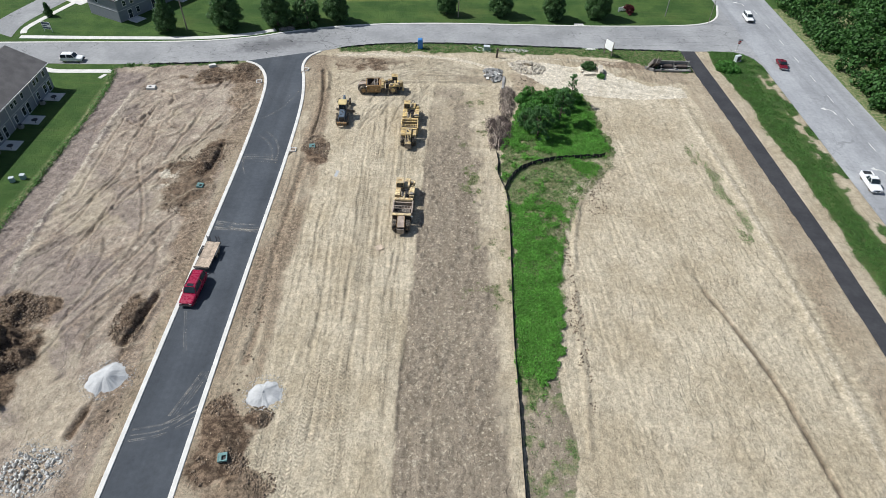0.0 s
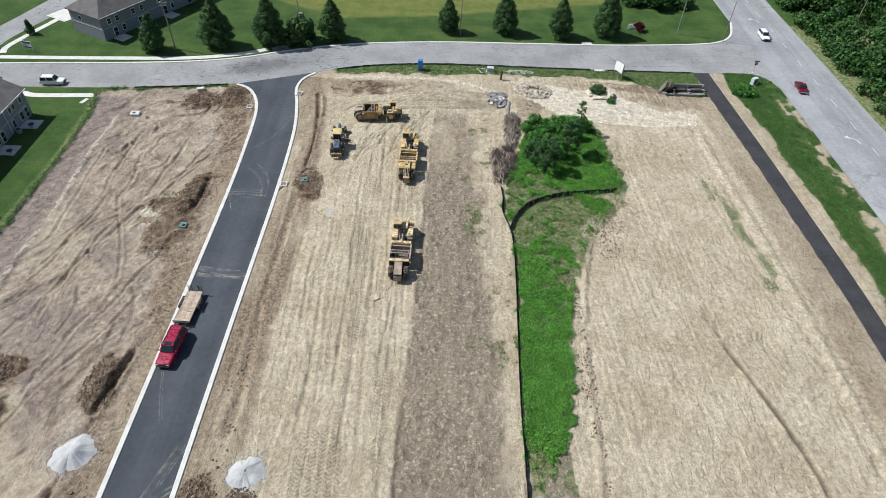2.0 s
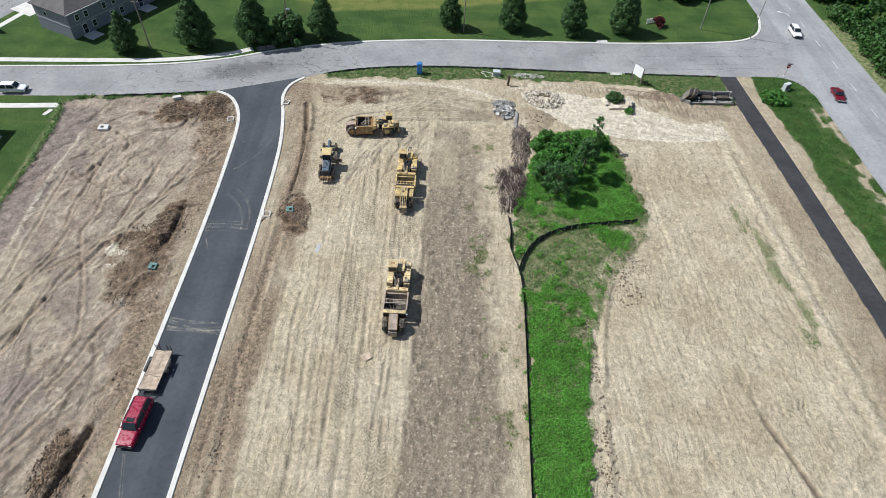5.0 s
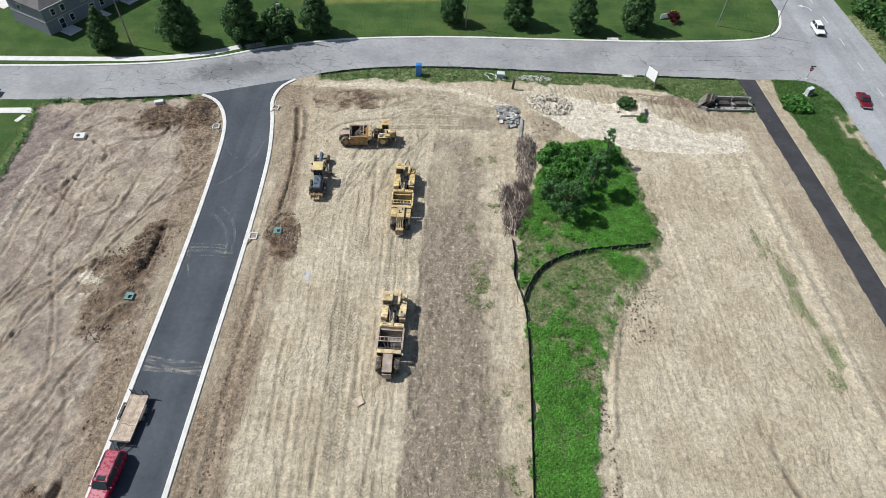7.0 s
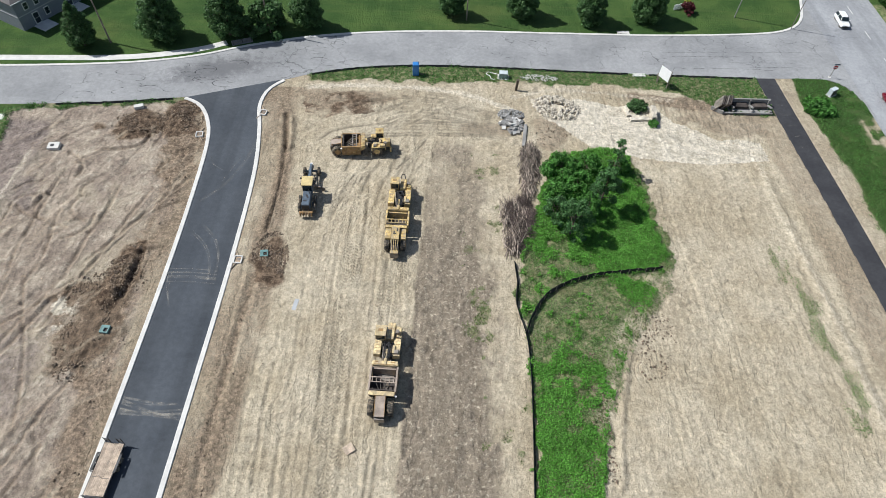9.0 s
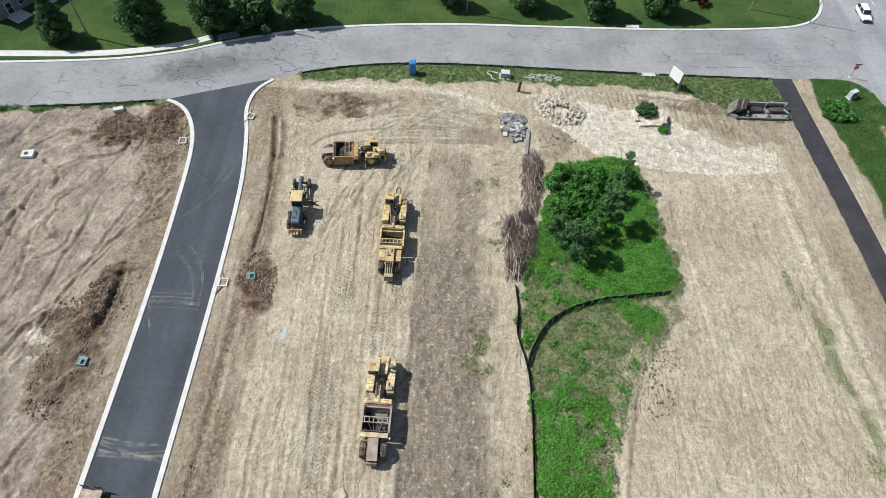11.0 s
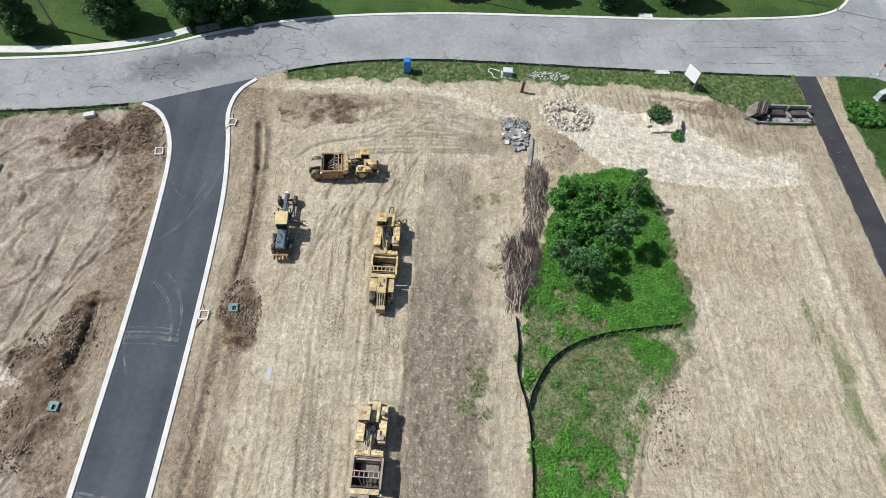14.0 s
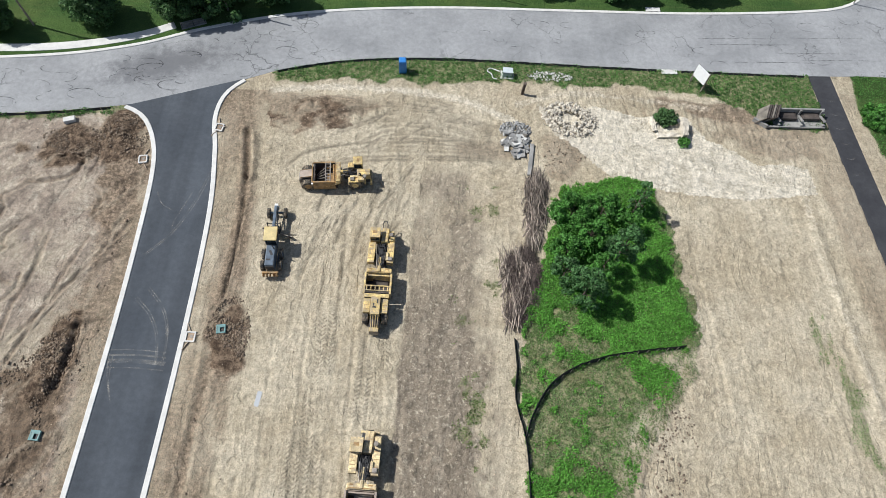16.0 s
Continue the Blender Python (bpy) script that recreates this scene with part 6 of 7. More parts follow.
def house(name, m, long, deep, eave, ridge, hip, label):
    """A long house; its near wall runs along local x at y = 0."""
    ob = thing(name, m, label, "house")
    t = 0.25
    boxes("wall", SIDING, ob, ((long / 2, t / 2, eave / 2), (long, t, eave)))
    boxes("wall", SIDING, ob, ((long / 2, deep - t / 2, eave / 2), (long, t, eave)))
    boxes("wall", SIDING, ob, ((t / 2, deep / 2, eave / 2), (t, deep - 2 * t, eave)))
    boxes("wall", SIDING, ob, ((long - t / 2, deep / 2, eave / 2), (t, deep - 2 * t, eave)))
    boxes("belt_board", BELT_GREY, ob, ((long / 2, -0.03, eave * 0.5), (long, 0.05, 0.16)), ((-0.03, deep / 2, eave * 0.5), (0.05, deep, 0.16)))
    o = 0.45
    rise = ridge - eave
    inset = deep / 2 if hip else -o
    bm = bmesh.new()
    e = [bm.verts.new(v) for v in ((-o, -o, eave), (long + o, -o, eave), (long + o, deep + o, eave), (-o, deep + o, eave))]
    b = [bm.verts.new(v) for v in ((-o, -o, eave + 0.22), (long + o, -o, eave + 0.22), (long + o, deep + o, eave + 0.22), (-o, deep + o, eave + 0.22))]
    r = [bm.verts.new((inset, deep / 2, eave + rise)), bm.verts.new((long - inset, deep / 2, eave + rise))]
    bm.faces.new(e[::-1])
    for k in range(4):
        bm.faces.new((e[k], e[(k + 1) % 4], b[(k + 1) % 4], b[k]))
    bm.faces.new((b[0], b[1], r[1], r[0]))
    bm.faces.new((b[2], b[3], r[0], r[1]))
    bm.faces.new((b[1], b[2], r[1]))
    bm.faces.new((b[3], b[0], r[0]))
    bmesh.ops.recalc_face_normals(bm, faces=bm.faces)
    roof = part("roof", bm, SHINGLE, ob, "brown-grey shingle roof")
    boxes("gutter", TRIM_WHITE, roof, ((long / 2, -o - 0.06, eave + 0.13), (long + 2 * o, 0.12, 0.14), 0.03))
    for k in range(int(long / 9)):
        one("vent_pipe", lambda bm: rod(bm, (4 + 9 * k, deep * 0.3, eave + rise * 0.5), (4 + 9 * k, deep * 0.3, eave + rise * 0.6 + 0.6), 0.1), BLACK_IRON, roof)
    return ob


town = house("townhouse_row", pose(-77.8, 42.0, 0, 0, 0, 90), 70.5, 13.0, 5.0, 8.6, False, "grey-sided townhouse row with white-framed windows and shingle roof")
for k in range(8):
    x = 70.5 - 4.0 - 8.6 * k
    window(town, x + 2.2, 3.95, 0.75, 1.05)
    window(town, x - 0.3, 3.95, 0.7, 0.95)
    window(town, x - 1.6, 3.95, 0.7, 0.95)
    window(town, x + 2.6, 1.15, 0.9, 2.0, kind="patio_door")
    window(town, x + 0.9, 1.35, 0.9, 1.5)
    window(town, x - 1.9, 1.35, 0.8, 1.4)
    one("downspout", lambda bm: tube(bm, [(x - 3.4, -0.08, 4.9), (x - 3.4, -0.08, 0.1)], 0.06), TRIM_WHITE, town)
for k in range(7):
    y = 108.6 - 8.6 * k
    tagged(boxes("patio", CONCRETE, None, ((-76.1, y, 0.04), (3.3, 3.0, 0.12), 0.02)), "pale concrete patio slab behind the townhouse row", "patio", "patios")
    ob = thing("air_conditioner", pose(-76.9, y - 2.9, 0.0), "dark grey air-conditioning unit beside the townhouse wall", "air conditioner", "air conditioners")
    boxes("case", OLD_CONCRETE, ob, ((0, 0, 0.42), (0.8, 0.8, 0.75), 0.05))
    one("fan_grille", lambda bm: rod(bm, (0, 0, 0.79), (0, 0, 0.84), 0.33, sides=16), BLACK_IRON, ob)
for k in range(5):
    ob = thing("patio_table", pose(-75.4 + 0.3 * (k % 2), 107.5 - 8.6 * k, 0.1), "dark covered patio table on a concrete slab", "table", "patio tables")
    one("top", lambda bm: rod(bm, (0, 0, 0.68), (0, 0, 0.74), 0.55, sides=14), BLACK_IRON, ob)
    one("leg", lambda bm: rod(bm, (0, 0, 0), (0, 0, 0.68), 0.06), BLACK_IRON, ob)

corner = house("grey_house", pose(-75.8, 143.7, 0, 0, 0, 61.7), 31.0, 10.4, 5.3, 8.8, True, "two-storey grey-sided house with brown hip roof on a lawn")
for x in (2.2, 4.4, 9.0, 11.5, 17.0, 19.5, 25.0):
    window(corner, x, 4.0, 0.8, 1.2)
for x in (3.2, 10.4, 18.0, 26.0):
    window(corner, x, 1.2, 1.0, 2.0, kind="patio_door")
    window(corner, x + 2.4, 1.5, 0.8, 1.3)
for yy in (6.8,):
    f = boxes("window", TRIM_WHITE, corner, ((-0.03, yy, 4.0), (0.1, 0.9, 1.1), 0.02))
    boxes("pane", DARK_GLASS, f, ((-0.075, yy, 4.0), (0.05, 0.7, 0.9)))
rot = Matrix.Rotation(radians(61.7), 4, "Z")
for x in (3.4, 10.6, 18.2):
    p = Vector((-75.8, 143.7, 0)) + rot @ Vector((x, -1.6, 0))
    tagged(boxes("patio", CONCRETE, None, ((p.x, p.y, 0.04), (3.0, 3.0, 0.12), 0.02, (0, 0, 61.7))), "shaded concrete patio slab behind the grey house", "patio", "patios")

# ---- pavements by the houses ----
walk_line = spline([(-95.4, 134.4), (-81, 135.2), (-69, 136.0), (-57.6, 136.9), (-50, 138.3), (-43.2, 140.5), (-38.5, 143.0)], 60)
tagged(ribbon("far_sidewalk", beside(walk_line, 0.75), beside(walk_line, -0.75), 0.06, 0.2, CONCRETE, bevel=0.02), "pale concrete sidewalk between strips of mown grass", "sidewalk", kind="structure")
side_l = np.array([(-105.5, 138.0), (-103.6, 147.0), (-101.4, 155.0), (-97.0, 172.0), (-88, 205)], float)
side_r = np.array([(-97.3, 134.0), (-97.8, 142.0), (-94.2, 154.2), (-88.5, 172.0), (-79, 205)], float)
tagged(ribbon("side_street", spline(side_l, 40), spline(side_r, 40), 0.018, 0.3, OLD_ROAD), "light grey concrete side street", "road", kind="structure")
sw = spline([(-95.6, 136.2), (-96.2, 139.0), (-94.8, 144.5), (-91.8, 153.8), (-88.6, 163)], 40)
tagged(ribbon("side_sidewalk", beside(sw, 0.7), beside(sw, -0.7), 0.055, 0.2, CONCRETE, bevel=0.02), "pale concrete sidewalk along the side street", "sidewalk", kind="structure")
tagged(boxes("house_driveway", CONCRETE, None, ((-90.6, 157.5, 0.03), (6.5, 7.0, 0.12), 0.02, (0, 0, -28))), "bright concrete driveway apron at the grey house", "driveway", kind="structure")
dl = spline([(-86.8, 122.0), (-82.5, 120.4), (-79.5, 119.9), (-69.0, 120.7)], 30)
tagged(ribbon("lawn_walk", dl, beside(dl, -1.5), 0.06, 0.2, CONCRETE, bevel=0.02), "pale concrete walk ending at the lawn's edge", "sidewalk", kind="structure")
tagged(boxes("lawn_slab", CONCRETE, None, ((-70.0, 117.6, 0.03), (0.8, 1.9, 0.1), 0.02, (0, 0, -20))), "small pale concrete slab in the lawn", "slab")


# ---- fences, poles and signs ----
def silt_fence(line, high, label, every=12):
    ob = thing("silt_fence", pose(0, 0, 0), label, "fence")
    rs = np.random.RandomState(len(line))
    sway = np.cumsum(rs.normal(0, 0.03, len(line))) * 0.25
    verts, faces = [], []
    tops = beside(line, 0.22)
    for k, (p, q) in enumerate(zip(line, tops)):
        z = ground_z(p[0], p[1]) - 0.1
        h = high * rs.uniform(0.75, 1.05)
        for (u, v, w) in ((p[0] - 0.03, p[1], z), (q[0] - 0.03 + sway[k], q[1], z + h), (q[0] + 0.03 + sway[k], q[1], z + h), (p[0] + 0.03, p[1] + 0.02, z)):
            verts.append((u, v, w))
    for k in range(len(line) - 1):
        a, b = 4 * k, 4 * k + 4
        faces += [(a, a + 1, b + 1, b), (a + 1, a + 2, b + 2, b + 1), (a + 2, a + 3, b + 3, b + 2)]
    mesh_ob("fabric", verts, faces, FABRIC, ob, "black woven silt fabric")
    for k in range(2, len(line), every):
        x, y = line[k]
        z = ground_z(x, y)
        boxes("stake", POLE_WOOD, ob, ((x + 0.06, y, z + high * 0.5), (0.05, 0.05, high + 0.3)))
    return ob


silt_fence(FENCE, 0.85, "black silt fence on stakes running through the site", 4)
silt_fence(FENCE_CURVE, 1.0, "curved black silt fence across the green hollow", 3)
verge_line = np.array([(x, np.interp(x, FAR_NEAR[:, 0], FAR_NEAR[:, 1]) - 0.45) for x in np.linspace(-21.5, 35.5, 80)])
silt_fence(verge_line, 0.5, "low black silt fence along the street verge", 5)
verge_line = np.array([(x, np.interp(x, FAR_NEAR[:, 0], FAR_NEAR[:, 1]) - 0.45) for x in np.linspace(39.5, 58.8, 30)])
silt_fence(verge_line, 0.45, "low black silt fence along the street verge", 5)
verge_line = np.array([(x, np.interp(x, FAR_NEAR[:, 0], FAR_NEAR[:, 1]) - 0.6) for x in np.linspace(-62, -43.5, 30)])
silt_fence(verge_line, 0.5, "sagging black silt fence beside the street", 5)


def utility_pole(x, y, high, r, label, arm=False, lean=0.0, material=POLE_WOOD):
    ob = thing("utility_pole", pose(x, y, 0, 0, lean, 0), label, "pole")
    one("shaft", lambda bm: rod(bm, (0, 0, -0.3), (0, 0, high), r, r * 0.65, 10), material, ob)
    if arm:
        boxes("crossarm", material, ob, ((0, 0.12, high - 0.5), (2.2, 0.12, 0.14), 0.02), ((0, 0.12, high - 1.1), (1.6, 0.12, 0.12), 0.02))
        for k in (-0.95, -0.35, 0.35, 0.95):
            one("insulator", lambda bm: rod(bm, (k, 0.12, high - 0.43), (k, 0.12, high - 0.2), 0.06), GREY_PLASTIC, ob)
    return ob


utility_pole(-59.3, 141.4, 11.0, 0.17, "tall grey wooden utility pole with crossarms", True, -2)
camera_pole = utility_pole(-31.2, 146.9, 12.5, 0.16, "tall grey wooden pole with a white lamp box", False, -1.5)
boxes("lamp_box", GREY_PLASTIC, camera_pole, ((0.5, -0.2, 7.2), (0.8, 0.4, 0.3), 0.06), ((0.2, -0.1, 7.2), (0.4, 0.08, 0.08)))
utility_pole(6.0, 154.3, 12.0, 0.14, "tall grey wooden utility pole beside the street")
utility_pole(61.2, 160.0, 12.0, 0.13, "tall slim pale utility pole on the grass", material=OLD_CONCRETE)
utility_pole(71.8, 156.6, 10.0, 0.09, "slim grey street pole at the junction", material=BARE_STEEL)
utility_pole(112.0, 170.0, 14.0, 0.15, "tall wooden pole standing in the woods")

ob = thing("stop_sign", pose(73.8, 140.7, 0), "red stop sign with a street-name blade at the junction", "road sign")
one("post", lambda bm: rod(bm, (0, 0, -0.1), (0, 0, 2.9), 0.04), BARE_STEEL, ob)
one("face", lambda bm: rod(bm, (0, -0.05, 2.25), (0, -0.08, 2.25), 0.42, sides=8), SIGN_RED, ob)
boxes("white_band", SIGN_WHITE, ob, ((0, -0.09, 2.25), (0.55, 0.02, 0.14)))
boxes("name_blade", SIGN_DARK, ob, ((0.1, 0, 2.8), (1.1, 0.04, 0.25)))
one("footing", lambda bm: rod(bm, (0, 0, 0), (0, 0, 0.12), 0.25, sides=12), CONCRETE, ob)

ob = thing("billboard_sign", pose(41.2, 136.0, 0, 0, 0, -58), "blank white board on wooden posts at the verge", "sign")
for sx in (-1.15, 1.15):
    boxes("post", POLE_WOOD, ob, ((sx, 0.1, 1.75), (0.16, 0.16, 3.7), 0.02))
boxes("board", SIGN_WHITE, ob, ((0, -0.1, 2.5), (2.4, 0.06, 2.1), 0.01, (-4, 0, 0)))
boxes("brace", POLE_WOOD, ob, ((0, 0.08, 1.65), (2.3, 0.08, 0.12)), ((0, 0.08, 3.2), (2.3, 0.08, 0.12)))
ob = thing("marker_post", pose(40.4, 136.6, 0, 6, -8, 0), "thin leaning wooden post on the verge", "post")
boxes("shaft", POLE_WOOD, ob, ((0, 0, 1.1), (0.12, 0.12, 2.4), 0.02))

ob = thing("development_sign", pose(-90.4, 137.6, 0, 0, 0, -12), "white and dark notice board on two posts on the lawn", "sign")
for sx in (-1.0, 1.0):
    boxes("post", TRIM_WHITE, ob, ((sx, 0.06, 1.1), (0.12, 0.12, 2.3), 0.01))
boxes("board", SIGN_WHITE, ob, ((0, -0.03, 1.5), (2.3, 0.06, 1.7), 0.01))
boxes("print_band", SIGN_DARK, ob, ((0, -0.07, 2.05), (2.1, 0.02, 0.5)), ((-0.3, -0.07, 1.45), (1.3, 0.02, 0.22)), ((0, -0.07, 0.95), (2.1, 0.02, 0.34)))
ob = thing("mailbox_post", pose(-87.2, 121.4, 0), "thin dark marker post beside the street", "post")
one("shaft", lambda bm: rod(bm, (0, 0, -0.1), (-0.1, 0, 2.4), 0.05), BLACK_IRON, ob)
boxes("plate", BLACK_IRON, ob, ((-0.1, 0, 2.4), (0.3, 0.06, 0.3)))

ob = thing("monument_sign", pose(50.2, 162.2, 0, 0, 0, 25), "low white slatted entrance sign in a landscape bed", "sign")
for k in range(5):
    boxes("slat", SIGN_WHITE, ob, ((-1.2 + 0.6 * k, 0, 0.6), (0.42, 0.12, 1.2), 0.02))
boxes("rail", TRIM_WHITE, ob, ((0, 0.1, 0.4), (3.0, 0.08, 0.12)), ((0, 0.1, 0.95), (3.0, 0.08, 0.12)))
tree("golden_shrub", pose(52.2, 163.4, 0), 1.2, 1.1, 150, "small yellow-green shrub in a landscape bed", bushy_lobes, leaf_material("golden_leaves", (0.22, 0.25, 0.03)), 22.0, 0.2)

# ---- street furniture and site fixtures ----
ob = thing("portable_toilet", pose(-3.2, 136.0, 0, 0, 0, 4), "blue plastic portable toilet on the grass verge", "toilet")
boxes("cabin", POTTY_BLUE, ob, ((0, 0, 1.1), (1.12, 1.12, 2.1), 0.05))
boxes("door", POTTY_BLUE, ob, ((0, -0.575, 1.08), (0.8, 0.04, 1.85), 0.015))
boxes("roof", POTTY_BLUE, ob, ((0, 0, 2.24), (1.16, 1.16, 0.2), 0.08, (0, 0, 0), (0.8, 0.8)))
one("vent_pipe", lambda bm: rod(bm, (0.4, 0.4, 2.1), (0.4, 0.4, 2.6), 0.06), GREY_PLASTIC, ob)
boxes("skid", BLACK_IRON, ob, ((-0.45, 0, 0.03), (0.12, 1.3, 0.08)), ((0.45, 0, 0.03), (0.12, 1.3, 0.08)))

ob = thing("transformer_cabinet", pose(12.5, 136.2, 0, 0, 0, -3), "pale green-grey utility cabinet on a concrete pad", "utility cabinet")
boxes("pad", CONCRETE, ob, ((0, 0, 0.06), (2.0, 1.6, 0.16), 0.02))
boxes("case", BOX_GREEN, ob, ((0, 0.05, 0.58), (1.45, 1.05, 0.92), 0.05))
boxes("lid", GREY_PLASTIC, ob, ((0, 0.05, 1.06), (1.5, 1.1, 0.08), 0.03))
boxes("door", BOX_GREEN, ob, ((-0.36, -0.49, 0.56), (0.68, 0.04, 0.8), 0.01), ((0.36, -0.49, 0.56), (0.68, 0.04, 0.8), 0.01))
ob = thing("timber_post", pose(14.65, 132.7, 0, 0, 3, 0), "short thick dark timber post in bare soil", "post")
boxes("shaft", BARK, ob, ((0, 0, 1.0), (0.42, 0.4, 2.3), 0.05))
boxes("cap", BARK, ob, ((0, 0, 2.17), (0.48, 0.46, 0.08), 0.02))
ob = thing("signal_cabinet", pose(72.1, 135.4, 0, 0, 0, 30), "grey-white metal cabinet in the roadside grass", "utility cabinet")
boxes("case", GREY_PLASTIC, ob, ((0, 0, 0.7), (1.5, 0.8, 1.4), 0.04))
boxes("door", BARE_STEEL, ob, ((0, -0.42, 0.7), (1.3, 0.04, 1.2), 0.01))
boxes("pad", CONCRETE, ob, ((0, 0, 0.05), (1.8, 1.1, 0.14), 0.02))
for k, (x, y) in enumerate([(-69.2, 81.9), (-70.6, 81.0)]):
    ob = thing("meter_pedestal", pose(x, y, 0, 0, 0, 20 * k), "small green-grey utility pedestal on the lawn", "utility cabinet", "meter pedestals")
    boxes("case", BOX_GREEN, ob, ((0, 0, 0.4), (0.8, 0.6, 0.85), 0.05))
    boxes("lid", GREY_PLASTIC, ob, ((0, 0, 0.86), (0.84, 0.64, 0.08), 0.03))


def grate_inlet(x, y, turn, label, teal=True):
    ob = thing("storm_inlet", pose(x, y, ground_z(x, y) + 0.02, 0, 0, turn), label, "drain", "storm inlets")
    boxes("frame", CONCRETE if not teal else GRATE_GREEN, ob, ((0, 0.46, 0.1), (1.06, 0.14, 0.3), 0.02), ((0, -0.46, 0.1), (1.06, 0.14, 0.3), 0.02), ((0.46, 0, 0.1), (0.14, 0.78, 0.3), 0.02), ((-0.46, 0, 0.1), (0.14, 0.78, 0.3), 0.02))
    boxes("pit", BLACK_IRON, ob, ((0, 0, -0.02), (0.9, 0.9, 0.1)))
    boxes("cover", GRATE_GREEN, ob, ((-0.24, 0.0, 0.2), (0.3, 0.78, 0.05), 0.01), ((0.15, 0.28, 0.2), (0.48, 0.22, 0.05), 0.01))
    return ob


grate_inlet(-22.0, 93.9, 8, "square teal-covered storm inlet among dug soil")
grate_inlet(-39.1, 81.2, -4, "square teal-covered storm inlet among dug soil")
grate_inlet(-22.4, 31.5, 10, "square teal-covered storm inlet among dug soil")


def kerb_inlet(x, y, turn, label):
    ob = thing("kerb_inlet", pose(x, y, 0, 0, 0, turn), label, "drain", "kerb inlets")
    boxes("box", CONCRETE, ob, ((0, 0.56, 0.05), (1.1, 0.16, 0.36), 0.02), ((0, -0.56, 0.05), (1.1, 0.16, 0.36), 0.02), ((0.5, 0, 0.05), (0.16, 0.98, 0.36), 0.02), ((-0.5, 0, 0.05), (0.16, 0.98, 0.36), 0.02))
    boxes("soil_fill", CLOD, ob, ((0, 0, 0.0), (0.84, 0.96, 0.2)))
    side = -1 if turn > 0 else 1
    for y in (-1.1, 1.1):
        boxes("form_board", DECK_WOOD, ob, ((-0.35 * side, y, 0.12), (0.07, 1.2, 0.16), 0.01, (0, 0, 28 * side * (1 if y > 0 else -1))))
    boxes("stake", DECK_WOOD, ob, ((0.62 * side, 0.2, 0.14), (0.7, 0.07, 0.08), 0.01, (0, 0, 35)))
    one("lid", lambda bm: rod(bm, (0.1, 0.05, 0.1), (0.1, 0.05, 0.15), 0.2, sides=14), BARE_STEEL, ob)


kerb_inlet(-37.0, 117.6, 8, "small pale concrete kerb inlet with loose form boards")
kerb_inlet(-28.0, 123.6, -8, "small pale concrete kerb inlet box with a steel lid")
kerb_inlet(-25.4, 92.9, 0, "small pale concrete kerb inlet box with a steel lid")
ob = thing("concrete_vault", pose(-58.3, 113.4, ground_z(-58.3, 113.4), 0, 0, 6), "square white concrete vault top standing out of the soil", "vault")
boxes("box", CONCRETE, ob, ((0, 0, 0.25), (1.7, 1.4, 0.6), 0.04))
one("hatch", lambda bm: rod(bm, (-0.15, -0.05, 0.54), (-0.15, -0.05, 0.6), 0.3, sides=14), BLACK_IRON, ob)
tagged(boxes("concrete_block", CONCRETE, None, ((-48.4, 123.5, 0.25), (1.5, 0.8, 0.6), 0.05, (0, 0, 20))), "loose pale concrete block beside the street", "block")
for x, y in ((36.9, 152.3), (37.6, 138.6)):
    ob = thing("street_inlet", pose(x, y, 0.0, 0, 0, 2), "pale concrete street inlet at the road's edge", "drain", "street inlets")
    boxes("apron", CONCRETE, ob, ((0, 0, 0.09), (2.4, 0.9, 0.2), 0.03))
    boxes("slot", BLACK_IRON, ob, ((0, -0.42 if y > 145 else 0.42, 0.12), (1.6, 0.1, 0.1)))
tagged(boxes("plywood_sheet", DECK_WOOD, None, ((-7.5, 67.3, 0.12), (1.15, 1.0, 0.04), 0, (4, -3, 35))), "pale square board lying on rutted soil", "board")

tagged(boxes("pale_board", BELT_GREY, None, ((-16.5, 86.0, 0.1), (0.55, 1.7, 0.05), 0.01, (2, -3, -8))), "pale dusty board lying on rutted soil", "board")
ob = thing("cable_coil", pose(10.4, 136.3, 0.0), "loose white cable coiled on the grass beside a cabinet", "cable")
one("cable", lambda bm: tube(bm, [tuple(v) for v in spline([(0.9, 0.2, 0.5), (0.2, 0.7, 0.3), (-0.6, 0.9, 0.3), (-0.9, 0.3, 0.3), (-0.3, -0.2, 0.3), (-0.1, -1.0, 0.3), (0.5, -1.2, 0.3)], 26)], 0.06), SIGN_WHITE, ob)

# old concrete structure beside the path
ob = thing("concrete_headwall", pose(54.2, 130.0, 0.0, 0, 0, 2), "long grey precast concrete headwall frame with dark insides", "culvert")
boxes("base", OLD_CONCRETE, ob, ((1.2, 0, 0.05), (7.4, 2.6, 0.2), 0.03))
boxes("rear_beam", OLD_CONCRETE, ob, ((1.4, 1.25, 1.3), (7.4, 0.26, 0.28), 0.02), ((1.4, 1.3, 0.6), (7.2, 0.16, 1.2), 0.02))
boxes("front_sill", OLD_CONCRETE, ob, ((0.4, -1.3, 0.32), (9.0, 0.3, 0.3), 0.04))
for x in (-2.0, 1.4, 4.7):
    boxes("rib", OLD_CONCRETE, ob, ((x, 0.1, 0.75), (0.26, 2.6, 0.24), 0.02, (-24, 0, -10)), ((x + 0.1, 1.0, 0.75), (0.28, 0.3, 1.3), 0.02), ((x - 0.1, -1.1, 0.45), (0.35, 0.35, 0.6), 0.03))
# near-black blocks between the ribs
boxes("dark_panel", BOWL_DARK, ob, ((-0.3, 0.6, 0.5), (2.6, 1.3, 0.5), 0.1), ((3.1, 0.6, 0.5), (2.6, 1.3, 0.5), 0.1))
